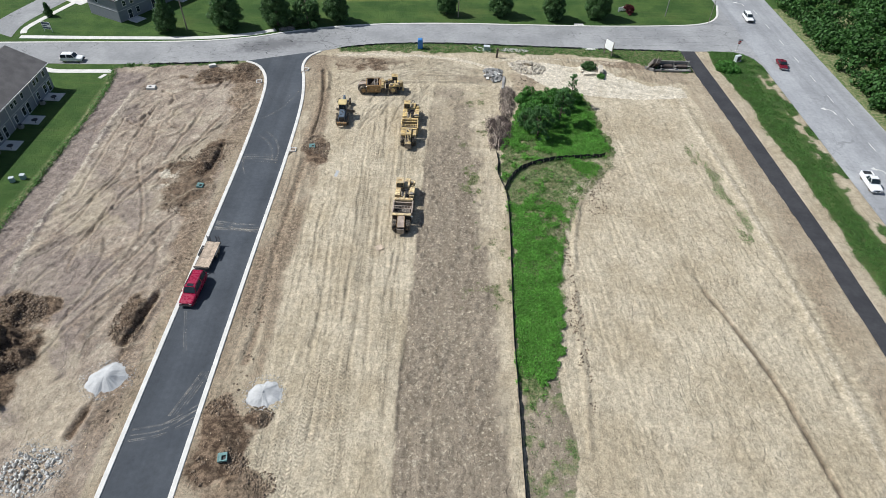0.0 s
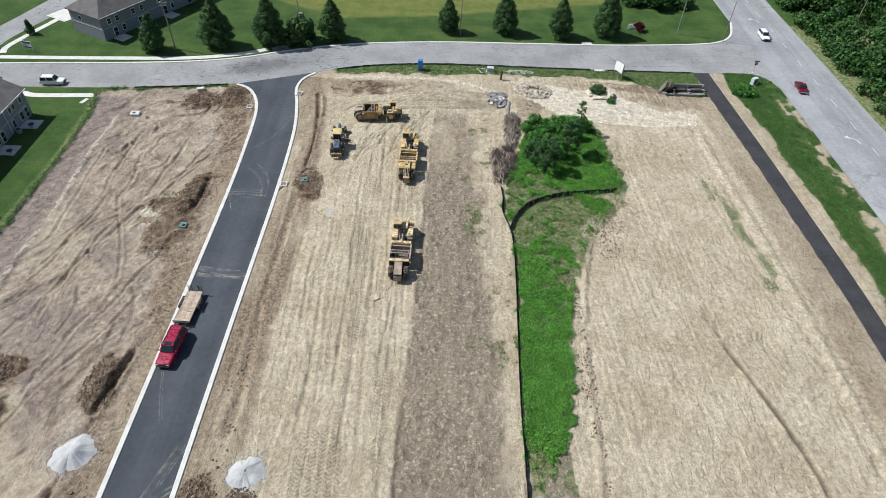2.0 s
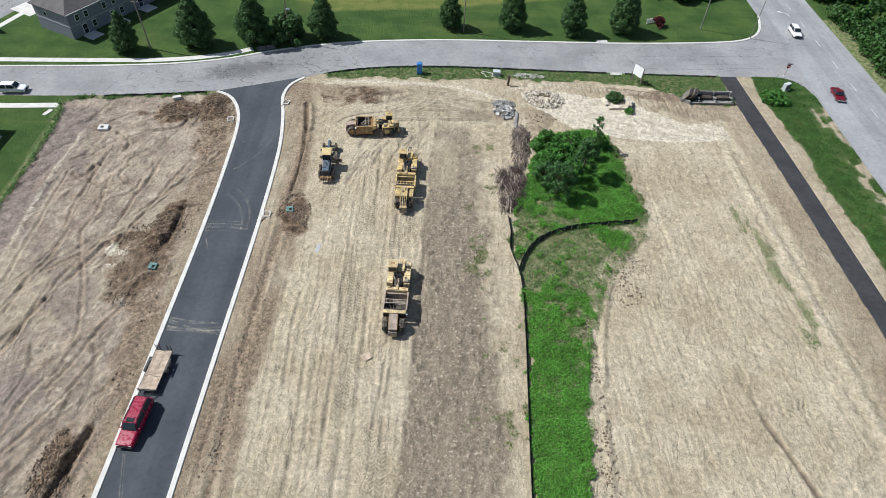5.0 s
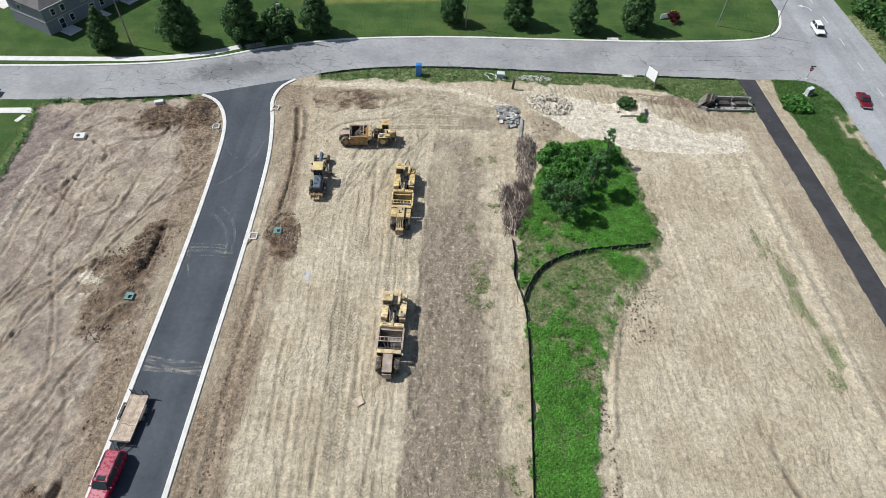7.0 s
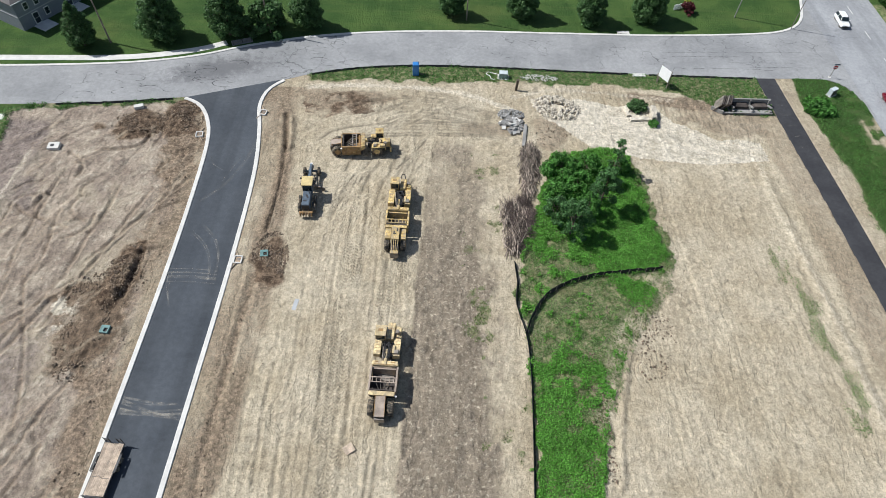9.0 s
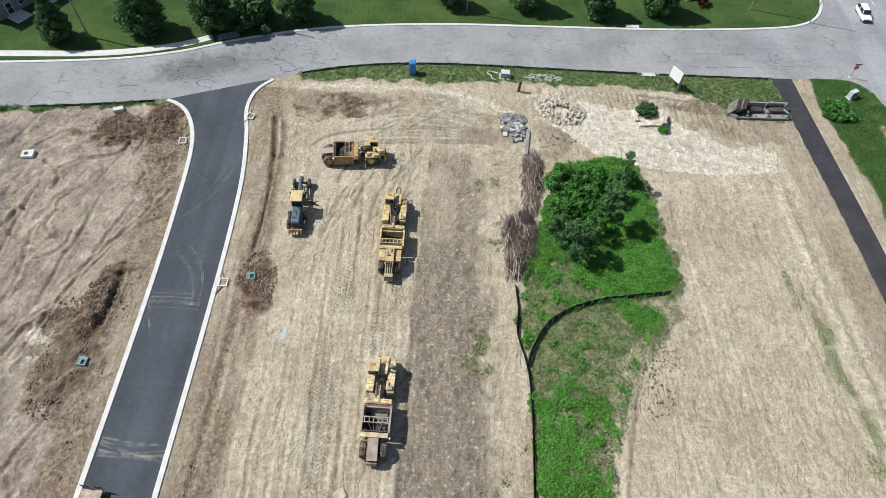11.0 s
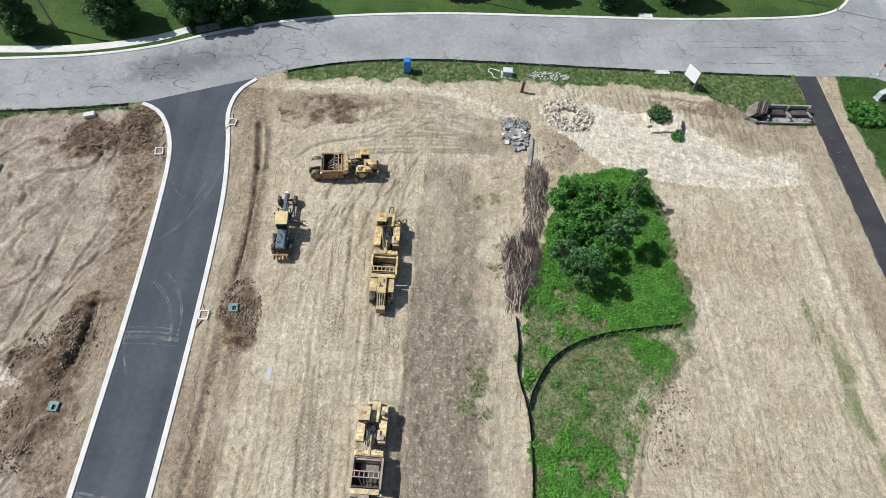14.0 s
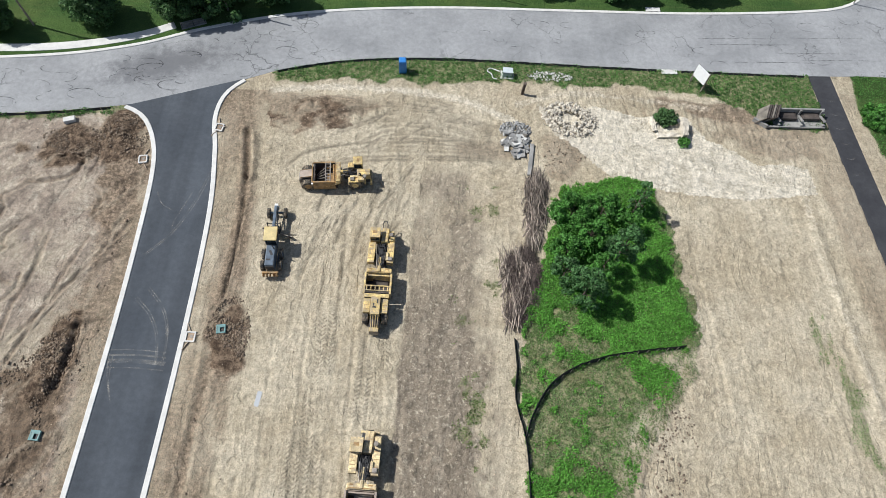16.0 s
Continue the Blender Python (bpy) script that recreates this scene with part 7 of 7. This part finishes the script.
# most slabs near-black: the shade they stand in is put into their colour
for k in range(6):
    boxes("stacked_slab", BOWL_DARK if k % 3 else BARE_STEEL, ob, ((-4.3 + 0.34 * k, 0.5 + 0.02 * k, 0.95 + 0.07 * (k % 2)), (0.14, 2.9 - 0.1 * (k % 3), 1.9), 0.01, (0, 30, -26)))
boxes("wing_wall", OLD_CONCRETE, ob, ((-4.7, -0.7, 0.4), (0.3, 2.2, 0.7), 0.04, (0, 0, 50)))

# ruined walls round the bush
for (x, y, w, d, h, turn) in ((37.9, 127.2, 0.8, 3.0, 1.15, -4), (35.6, 126.1, 3.4, 0.7, 0.35, 6), (33.6, 128.0, 0.6, 2.6, 0.4, 4)):
    bm = bmesh.new()
    box(bm, (x, y, h / 2 - 0.05), (w, d, h), 0.06, (0, 0, turn))
    bmesh.ops.subdivide_edges(bm, edges=bm.edges[:], cuts=4, use_grid_fill=True)
    for v in bm.verts:
        v.co += noise.noise_vector(v.co * 1.7) * 0.24 + noise.noise_vector(v.co * 4.5) * 0.12
    tagged(part("ruined_wall", bm, STONE), "crumbling pale concrete wall stub in chalky soil", "wall", "ruined walls")


# ---- heaps ----
def scatter_rocks(name, places, sizes, material, seed, label, category, kind="", flat=0.7, parent=None):
    """Many lumpy stones as one mesh."""
    rs = np.random.RandomState(seed)
    bm = bmesh.new()
    bmesh.ops.create_icosphere(bm, subdivisions=1, radius=0.5)
    base = np.array([v.co[:] for v in bm.verts])
    tri = np.array([[v.index for v in f.verts] for f in bm.faces])
    bm.free()
    n = len(places)
    v = np.repeat(base[None], n, 0) * rs.uniform(0.72, 1.25, (n, len(base), 1))
    v *= (rs.uniform(0.6, 1.3, (n, 3)) * [1, 1, flat])[:, None, :] * np.asarray(sizes)[:, None, None]
    a = rs.uniform(0, 6.28, n)
    c, s = np.cos(a)[:, None], np.sin(a)[:, None]
    v = np.stack([v[..., 0] * c - v[..., 1] * s, v[..., 0] * s + v[..., 1] * c, v[..., 2]], -1) + np.asarray(places)[:, None, :]
    faces = (tri[None] + (np.arange(n) * len(base))[:, None, None]).reshape(-1, 3)
    ob = fast_mesh(name, v.reshape(-1, 3), faces, material, parent)
    return tagged(ob, label, category, kind=kind)


def heap_places(seed, x, y, rx, ry, high, count, hollow=0.0, turn=0.0):
    rs = np.random.RandomState(seed)
    a, r = rs.uniform(0, 6.283, count), np.sqrt(rs.uniform(hollow, 1, count))
    u, w = np.cos(a) * r * rx, np.sin(a) * r * ry
    c, s = math.cos(radians(turn)), math.sin(radians(turn))
    z = high * (1 - r ** 1.6) * rs.uniform(0.5, 1.0, count) + 0.06
    return np.column_stack([x + c * u - s * w, y + s * u + c * w, z])


def stone_heap(name, places, sizes, material, seed, label):
    """A heap whose stones are parts on a few shared meshes."""
    rs = np.random.RandomState(seed)
    ob = thing(name, pose(0, 0, 0), label, "rubble")
    shapes = []
    for k in range(7):
        bm = bmesh.new()
        bmesh.ops.create_icosphere(bm, subdivisions=1, radius=0.5)
        for v in bm.verts:
            v.co = Vector(v.co) * rs.uniform(0.7, 1.25)
            v.co.z *= 0.7
        mesh = bpy.data.meshes.new("stone")
        bm.to_mesh(mesh)
        bm.free()
        mesh.materials.append(material)
        shapes.append(mesh)
    for k, (p, size) in enumerate(zip(places, sizes)):
        st = new("stone", shapes[k % 7])
        st.parent = ob
        st.matrix_basis = pose(*p, *rs.uniform(-180, 180, 3)) @ Matrix.Diagonal((size * rs.uniform(0.8, 1.4), size * rs.uniform(0.7, 1.1), size, 1))
    return ob


rs = np.random.RandomState(9)
ob = stone_heap("stone_heap", heap_places(501, 21.4, 128.3, 3.9, 3.0, 0.7, 290, 0.12, -15), rs.uniform(0.4, 0.72, 290), STONE, 502, "heap of pale broken limestone blocks on bare soil")
scatter_rocks("small_stones", heap_places(503, 21.4, 128.3, 4.3, 3.4, 0.4, 500, 0.1, -15), rs.uniform(0.1, 0.3, 500), STONE, 504, "", "", "stuff", parent=ob)
WHITE_ROCK = plain("white_grey_rock", (0.43, 0.415, 0.385), 0.95, vary=0.2, pieces=0.35)
ob = stone_heap("rock_pile", heap_places(511, -43.4, 29.6, 3.3, 2.8, 0.4, 280, 0.0, 25), rs.uniform(0.14, 0.62, 280) ** 1.25, WHITE_ROCK, 512, "spread pile of whitish-grey rocks on bare soil")
scatter_rocks("small_stones", heap_places(513, -43.2, 30.2, 4.2, 3.8, 0.1, 900, 0.1, 25), rs.uniform(0.05, 0.22, 900), WHITE_ROCK, 514, "", "", "stuff", parent=ob)
ob = thing("slab_heap", pose(13.4, 123.6, 0), "heap of broken grey concrete and asphalt slabs", "rubble")
rs = np.random.RandomState(10)
for k in range(46):
    a, r = rs.uniform(0, 6.28), math.sqrt(rs.rand())
    x, y = math.cos(a) * r * 1.9, math.sin(a) * r * 2.9 - 0.2
    w, d = rs.uniform(0.5, 1.5), rs.uniform(0.4, 1.0)
    dark_bit = y > 0.9
    boxes("slab", (CONCRETE if k % 4 == 0 else OLD_CONCRETE if k % 3 else SLAB_GREY) if not dark_bit else BARE_STEEL if k % 2 else SLAB_GREY, ob, ((x, y, 0.14 + 0.5 * (1 - r) + 0.1 * rs.rand()), (w, d, rs.uniform(0.12, 0.22)), 0.02, (rs.uniform(-28, 28), rs.uniform(-28, 28), rs.uniform(0, 180))))
scatter_rocks("broken_asphalt", heap_places(531, 0.0, 2.2, 2.3, 1.5, 0.35, 420), rs.uniform(0.12, 0.4, 420), SLAB_GREY, 532, "", "", "stuff", parent=ob)
scatter_rocks("pale_debris", heap_places(541, 19.0, 136.3, 3.4, 1.0, 0.1, 190) + [0, 0, 0.12], rs.uniform(0.1, 0.36, 190), CONCRETE, 542, "scattered pale rubble bits on the grass verge", "rubble", "stuff")
tagged(boxes("concrete_beam", OLD_CONCRETE, None, ((15.4, 120.6, 0.14), (0.55, 5.4, 0.4), 0.04, (0, 0, -7))), "long broken concrete kerb beam lying on soil", "beam")

for k, (x, y, rx, ry, h) in enumerate([(-39.6, 42.0, 2.8, 2.5, 1.1), (-19.7, 40.3, 2.15, 2.4, 0.9)]):
    bm = bmesh.new()
    n_ring, n_side = 16, 40
    top = bm.verts.new((0, 0, h * 0.93))
    last = None
    for i in range(1, n_ring + 1):
        f = i / n_ring
        ring = []
        for j in range(n_side):
            a = 2 * math.pi * j / n_side
            w = 1 + 0.10 * math.sin(2 * a + k) + 0.04 * math.sin(5 * a + 2 * k) + 0.03 * math.sin(9 * a) + 0.02 * math.sin(17 * a + k)
            p = Vector((math.cos(a) * rx * f * w, math.sin(a) * ry * f * w, 0))
            p.z = h * (0.5 + 0.5 * math.cos(math.pi * min(1.0, f * 1.02))) ** 0.8 * 0.95 + 0.22 * noise.noise(p * 1.0 + Vector((7 * k, 0, 0))) * (1 - f) + 0.03 * noise.noise(p * 5) - 0.06 * f
            if k == 1:
                p.z -= 0.35 * math.exp(-((p.x - 0.3) ** 2 + (p.y + 0.5) ** 2) / 0.5)
            ring.append(bm.verts.new(p))
        for j in range(n_side):
            if last is None:
                bm.faces.new((top, ring[j], ring[(j + 1) % n_side]))
            else:
                bm.faces.new((last[j], ring[j], ring[(j + 1) % n_side], last[(j + 1) % n_side]))
        last = ring
    ob = thing("gravel_pile", pose(x, y, 0.02), "pile of fine pale grey gravel dumped on bare soil", "gravel", "gravel piles")
    part("mound", bm, GRAVEL, ob)
    rr = np.random.RandomState(520 + k)
    scatter_rocks("loose_stones", heap_places(521 + k, 0, 0, rx * 1.25, ry * 1.25, 0.0, 260, 0.5), rr.uniform(0.05, 0.16, 260), GRAVEL, 523 + k, "", "", "stuff", parent=ob)


def sticks(name, count, cx, cy, hx, hy, high, spread, long, thick, seed, material, parent=None):
    """Branches piled lengthwise, thin four-sided bars with a bend."""
    rs = np.random.RandomState(seed)
    a, r = rs.uniform(0, 6.283, count), np.sqrt(rs.rand(count))
    mid = np.column_stack([cx + np.cos(a) * r * hx, cy + np.sin(a) * r * hy, high * (1 - r ** 2) * rs.uniform(0.1, 1.0, count) + 0.08])
    turn = np.pi / 2 + rs.normal(0, spread, count)
    rise = rs.normal(0, 0.12, count)
    L = rs.uniform(0.5, 1.0, count) * long
    way = np.column_stack([np.cos(turn) * np.cos(rise), np.sin(turn) * np.cos(rise), np.sin(rise)])
    bend = np.column_stack([rs.normal(0, 0.09, count), rs.normal(0, 0.03, count), rs.normal(0, 0.05, count)]) * L[:, None]
    side = np.cross(way, [0, 0, 1.0])
    side /= np.linalg.norm(side, axis=1)[:, None]
    up = np.cross(side, way)
    t = thick * rs.uniform(0.35, 1.0, count)[:, None]
    rings = []
    for f, s in ((-0.5, 1.0), (0.0, 0.8), (0.5, 0.3)):
        c = mid + way * (L * f)[:, None] + bend * (1 - 4 * f * f)
        c[:, 2] = np.maximum(c[:, 2], 0.04)
        rings += [c + side * t * s, c + up * t * s, c - side * t * s, c - up * t * s]
    v = np.stack(rings, 1)
    f = []
    for base in (0, 4):
        f += [(base + k, base + (k + 1) % 4, base + 4 + (k + 1) % 4, base + 4 + k) for k in range(4)]
    f += [(3, 2, 1, 0), (8, 9, 10, 11)]
    faces = (np.array(f)[None] + (np.arange(count) * 12)[:, None, None]).reshape(-1, 4)
    return fast_mesh(name, v.reshape(-1, 3), faces, material, parent)


TWIG = plain("reddish_dead_twigs", (0.138, 0.104, 0.09), 0.95, vary=0.3, pieces=0.5)
ob = thing("brush_pile", pose(0, 0, 0), "long pile of bare grey branches stacked beside the thicket", "brush pile")
for k, (x, y, hx, hy) in enumerate([(16.0, 116.0, 1.5, 2.4), (15.7, 112.4, 1.4, 2.6), (15.3, 109.2, 0.9, 2.0)]):
    sticks("branch_mass", 150, x, y, hx, hy, 0.9, 0.3, 3.4, 0.085, 630 + k, DEAD_WOOD, ob)
    sticks("twig_mass", 260, x, y, hx * 1.1, hy, 0.7, 0.5, 1.6, 0.035, 640 + k, TWIG, ob)
ob = thing("brush_pile", pose(0, 0, 0), "dense heap of brown twigs and dead branches", "brush pile")
for k, (x, y, hx, hy, h) in enumerate([(12.4, 103.2, 1.0, 2.6, 0.9), (13.8, 100.4, 1.8, 3.0, 1.3), (13.0, 97.6, 1.5, 1.9, 0.8), (14.8, 102.6, 1.2, 2.2, 0.8), (14.2, 105.2, 1.0, 1.6, 0.6)]):
    sticks("branch_mass", 34, x - 0.9, y, hx * 0.9, hy * 0.8, h * 1.25, 0.25, 4.6, 0.075, 610 + k, DEAD_WOOD, ob)
    sticks("twig_mass", 620, x, y, hx * 1.15, hy, h, 0.75, 2.2, 0.026, 620 + k, TWIG, ob)

# soil clods: thick on the spoil, thin elsewhere
rs = np.random.RandomState(30)
heaps = [(-40.3, 51.6, 2.2, 4.8, 500), (-40.0, 90.3, 2.2, 4.8, 500), (-41.5, 79.5, 3.0, 5.5, 450), (-43.0, 86.5, 3.4, 3.6, 240), (-21.3, 93.0, 2.6, 5.2, 900), (-22.8, 32.0, 3.4, 4.0, 600), (-19.6, 37.2, 1.7, 1.5, 160), (-56.0, 52.5, 4.0, 3.4, 700), (-55.0, 44.5, 4.6, 6.4, 1100), (-55.0, 36.0, 3.4, 5.4, 600), (-20.2, 28.5, 4.4, 3.4, 500), (-24.4, 36.5, 2.2, 3.8, 240), (-40.5, 121.5, 3.4, 3.8, 450), (-47.0, 119.5, 4.8, 3.2, 450), (20.2, 121.5, 3.2, 3.6, 90), (-23.2, 62, 1.4, 24, 160), (-37.0, 70, 1.6, 40, 120), (21.4, 60, 1.2, 22, 420), (28, 84, 4.5, 7.0, 300)]
pts, sizes = [], []
for x, y, rx, ry, count in heaps:
    count *= 2
    a, r = rs.uniform(0, 6.283, count), np.sqrt(rs.rand(count))
    p = np.column_stack([x + np.cos(a) * r * rx, y + np.sin(a) * r * ry])
    p = p[rough_noise(p[:, 0], p[:, 1], 2.6, 78) > 0.45 + 0.12 * (r - 0.5)]
    pts.append(p)
    sizes.append(rs.uniform(0.12, 0.5, len(p)) ** 1.5)
pts, sizes = np.concatenate(pts), np.concatenate(sizes)
z = field_at(height, pts[:, 0], pts[:, 1])[0]
scatter_rocks("soil_clods", np.column_stack([pts, z + sizes * 0.15]), sizes, CLOD, 31, "dark brown clods of dug soil", "soil", "stuff", 0.5)
count = 16000
p = rs.uniform((-66, 22), (60, 133), (count, 2))
free = (p[:, 0] < np.interp(p[:, 1], NEW_LEFT[:, 1], NEW_LEFT[:, 0]) - 0.9) | (p[:, 0] > np.interp(p[:, 1], NEW_RIGHT[:, 1], NEW_RIGHT[:, 0]) + 0.9)
g, z = field_at(grass, p[:, 0], p[:, 1])
thick = value_noise(p[:, 0], p[:, 1], 5.0, 77)
free &= (g < 0.4) & (thick + rs.uniform(-0.25, 0.25, count) > 0.42) & (p[:, 1] < np.interp(p[:, 0], FAR_NEAR[:, 0], FAR_NEAR[:, 1]) - 2.5)
p, z = p[free], z[free]
s = rs.uniform(0.05, 0.2, len(p)) ** 1.1
PALE_CLOD = plain("dry_soil_crumbs", (0.36, 0.285, 0.20), 0.97, vary=0.3, pieces=0.35)
scatter_rocks("soil_crumbs", np.column_stack([p, z + s * 0.12]), s, PALE_CLOD, 32, "small dry crumbs of soil scattered over the site", "soil", "stuff")


# ---- marks on the pavements ----
def film_material(name, colour, cover, scale=1.2):
    """A thin patchy film of dust or rubber."""
    n = Nodes(name)
    n.done(colour, 0.9, spec=0.2)
    clear = n.add("ShaderNodeBsdfTransparent")
    both = n.add("ShaderNodeMixShader")
    amount = n.maths("MULTIPLY", n.ramp(n.noise(scale, 5, 0.7), 0.35, 0.7), cover)
    n.tree.links.new(amount, both.inputs[0])
    n.tree.links.new(clear.outputs[0], both.inputs[1])
    n.tree.links.new(n.bsdf.outputs[0], both.inputs[2])
    n.tree.links.new(both.outputs[0], n.tree.nodes["Material Output"].inputs["Surface"])
    return n.mat


DUST_FILM = film_material("dust_film", (0.45, 0.42, 0.37), 0.34, 0.7)
RUBBER_FILM = film_material("rubber_film", (0.05, 0.05, 0.055), 0.7, 0.9)
mark_count = [0]


def mark(points, width, material, top, label="faint tyre mark on the pavement"):
    line = spline(points, max(8, 6 * len(points)))
    mark_count[0] += 1
    z = top + 0.004 + 0.0008 * (mark_count[0] % 9)
    return tagged(ribbon("tyre_mark", beside(line, width / 2), beside(line, -width / 2), z, 0.002, material), label, "mark", kind="structure")


rs = np.random.RandomState(44)
for shift, width in ((0.0, 0.10), (0.22, 0.13), (1.25, 0.10), (1.45, 0.14)):
    mark([(-32.9 + shift, 97.4 + shift), (-31.0 + shift, 95.6 + 0.8 * shift), (-29.7 + 0.9 * shift, 93.6 + 0.6 * shift), (-29.0 + 0.75 * shift, 91.4 + 0.4 * shift), (-28.75 + 0.6 * shift, 89.4 + 0.4 * shift)], width, DUST_FILM, 0.03)
for rise, width in ((88.9, 0.16), (89.7, 0.5), (90.4, 0.22), (91.0, 0.12)):
    mark([(-34.0, rise), (-30.9, rise + 0.1), (-27.6, rise - 0.1)], width, DUST_FILM, 0.03)
mark([(-34.1, 90.6), (-33.6, 88.0), (-32.7, 85.6)], 0.12, DUST_FILM, 0.03)
mark([(-33.6, 90.4), (-33.3, 87.6), (-32.5, 85.2)], 0.12, DUST_FILM, 0.03)
for x0 in (-31.6, -31.3):
    mark([(x0 + 3.9, 116.5), (x0 + 2.6, 111), (x0 + 0.7, 106.5), (x0 - 1.9, 103.2)], 0.09, DUST_FILM, 0.03)
mark([(-29.4, 112.8), (-30.7, 108.6), (-30.9, 107.2)], 0.1, DUST_FILM, 0.03)
mark([(-33.9, 112.6), (-33.0, 110.9), (-31.4, 109.9)], 0.12, DUST_FILM, 0.03)
for k in range(9):
    y0, y1 = rs.uniform(70.2, 72.6), rs.uniform(69.8, 72.0)
    mark([(-34.0, y0), (-30.5, (y0 + y1) / 2 - 0.2), (-26.9, y1)], rs.uniform(0.08, 0.3), DUST_FILM, 0.03)
mark([(-33.4, 53.5), (-32.2, 49.0), (-31.3, 46.2)], 0.12, DUST_FILM, 0.03)
mark([(-33.2, 53.5), (-31.9, 49.0), (-31.0, 46.2)], 0.1, DUST_FILM, 0.03)
for k in range(6):
    y0 = rs.uniform(33.4, 35.4)
    mark([(-34.0, y0), (-30.5, y0 + 0.9), (-27.3, y0 + rs.uniform(2.2, 4.0))], rs.uniform(0.07, 0.2), DUST_FILM, 0.03)
for k in range(6):
    x0 = rs.uniform(-30.6, -29.2)
    mark([(x0, 37.0), (x0 + 1.2, 40.5), (x0 + 2.2, 43.5)], rs.uniform(0.07, 0.18), DUST_FILM, 0.03)
for k in range(46):
    x, y = rs.uniform(-60, -18), 0
    lo, hi = np.interp(x, FAR_NEAR[:, 0], FAR_NEAR[:, 1]), np.interp(x, FAR_FAR[:, 0], FAR_FAR[:, 1])
    y, r, a0, da = rs.uniform(lo + 1.5, hi - 2), rs.uniform(0.5, 1.9), rs.uniform(0, 6.28), rs.uniform(1.0, 3.8)
    pts = [(x + r * math.cos(a0 + da * f) * 1.3, min(max(y + r * 0.6 * math.sin(a0 + da * f), lo + 0.4), hi - 0.4)) for f in np.linspace(0, 1, 7)]
    mark(pts, rs.uniform(0.08, 0.18), RUBBER_FILM, 0.025, "dark curled tyre mark on old concrete")
for k in range(14):
    x = rs.uniform(-14, 72)
    lo, hi = np.interp(x, FAR_NEAR[:, 0], FAR_NEAR[:, 1]), np.interp(x, FAR_FAR[:, 0], FAR_FAR[:, 1])
    y, r, a0 = rs.uniform(lo + 1.5, hi - 2), rs.uniform(0.5, 1.5), rs.uniform(0, 6.28)
    mark([(x + r * 1.5 * math.cos(a0 + 3.4 * f), y + r * 0.7 * math.sin(a0 + 3.4 * f)) for f in np.linspace(0, 1, 6)], 0.13, RUBBER_FILM, 0.025, "dark curled tyre mark on old concrete")
for k in range(6):
    x = rs.uniform(48, 66)
    mark([(x - 6, 141.5 + 1.2 * k), (x, 141.9 + 1.2 * k), (x + 7, 142.2 + 1.25 * k)], 0.12, RUBBER_FILM, 0.025, "long thin tyre streak on the old street")
for k, yy in enumerate(np.linspace(134.6, 121.0, 6)):
    mark([(61.2, yy), (61.9, yy - 0.3), (62.4, yy + 0.1)], 0.1, DUST_FILM, 0.05, "dusty footprint smear on the path")

# highway paint
for k in range(26):
    y = -10 + 9.2 * k
    tagged(boxes("lane_dash", LINE_WHITE, None, ((87.2, y, 0.024), (0.14, 3.0, 0.008))), "worn white dash on the grey highway", "road marking", "lane dashes", "structure")
for (x, y) in ((84.6, 113.6), (84.6, 170.0), (84.6, 92.0)):
    ob = thing("turn_arrow", pose(x, y, 0.02), "worn white turn arrow painted on the highway", "road marking", "turn arrows", "structure")
    line = spline([(0.9, -1.3), (0.6, 0.2), (-0.6, 0.9)], 12)
    ribbon("shaft", beside(line, 0.12), beside(line, -0.12), 0.008, 0.006, LINE_WHITE, ob)
    mesh_ob("head", [(-0.4, 0.3, 0.008), (-0.5, 1.5, 0.008), (-1.5, 0.9, 0.008), (-0.4, 0.3, 0.002), (-0.5, 1.5, 0.002), (-1.5, 0.9, 0.002)], [(0, 1, 2), (5, 4, 3), (0, 3, 4, 1), (1, 4, 5, 2), (2, 5, 3, 0)], LINE_WHITE, ob)

ob = thing("rail_frame", pose(-35.6, 143.0, 0.0, 0, 0, 24), "low dark steel rail frame at the sidewalk's end", "barrier")
for x in (-1.7, 0, 1.7):
    one("post", lambda bm: rod(bm, (x, 0, -0.1), (x, 0, 0.9), 0.05), BLACK_IRON, ob)
for z in (0.45, 0.85):
    one("rail", lambda bm: rod(bm, (-1.75, 0, z), (1.75, 0, z), 0.05), BARE_STEEL, ob)
boxes("slab", OLD_CONCRETE, ob, ((0, 0.6, 0.05), (3.8, 1.5, 0.14), 0.02))
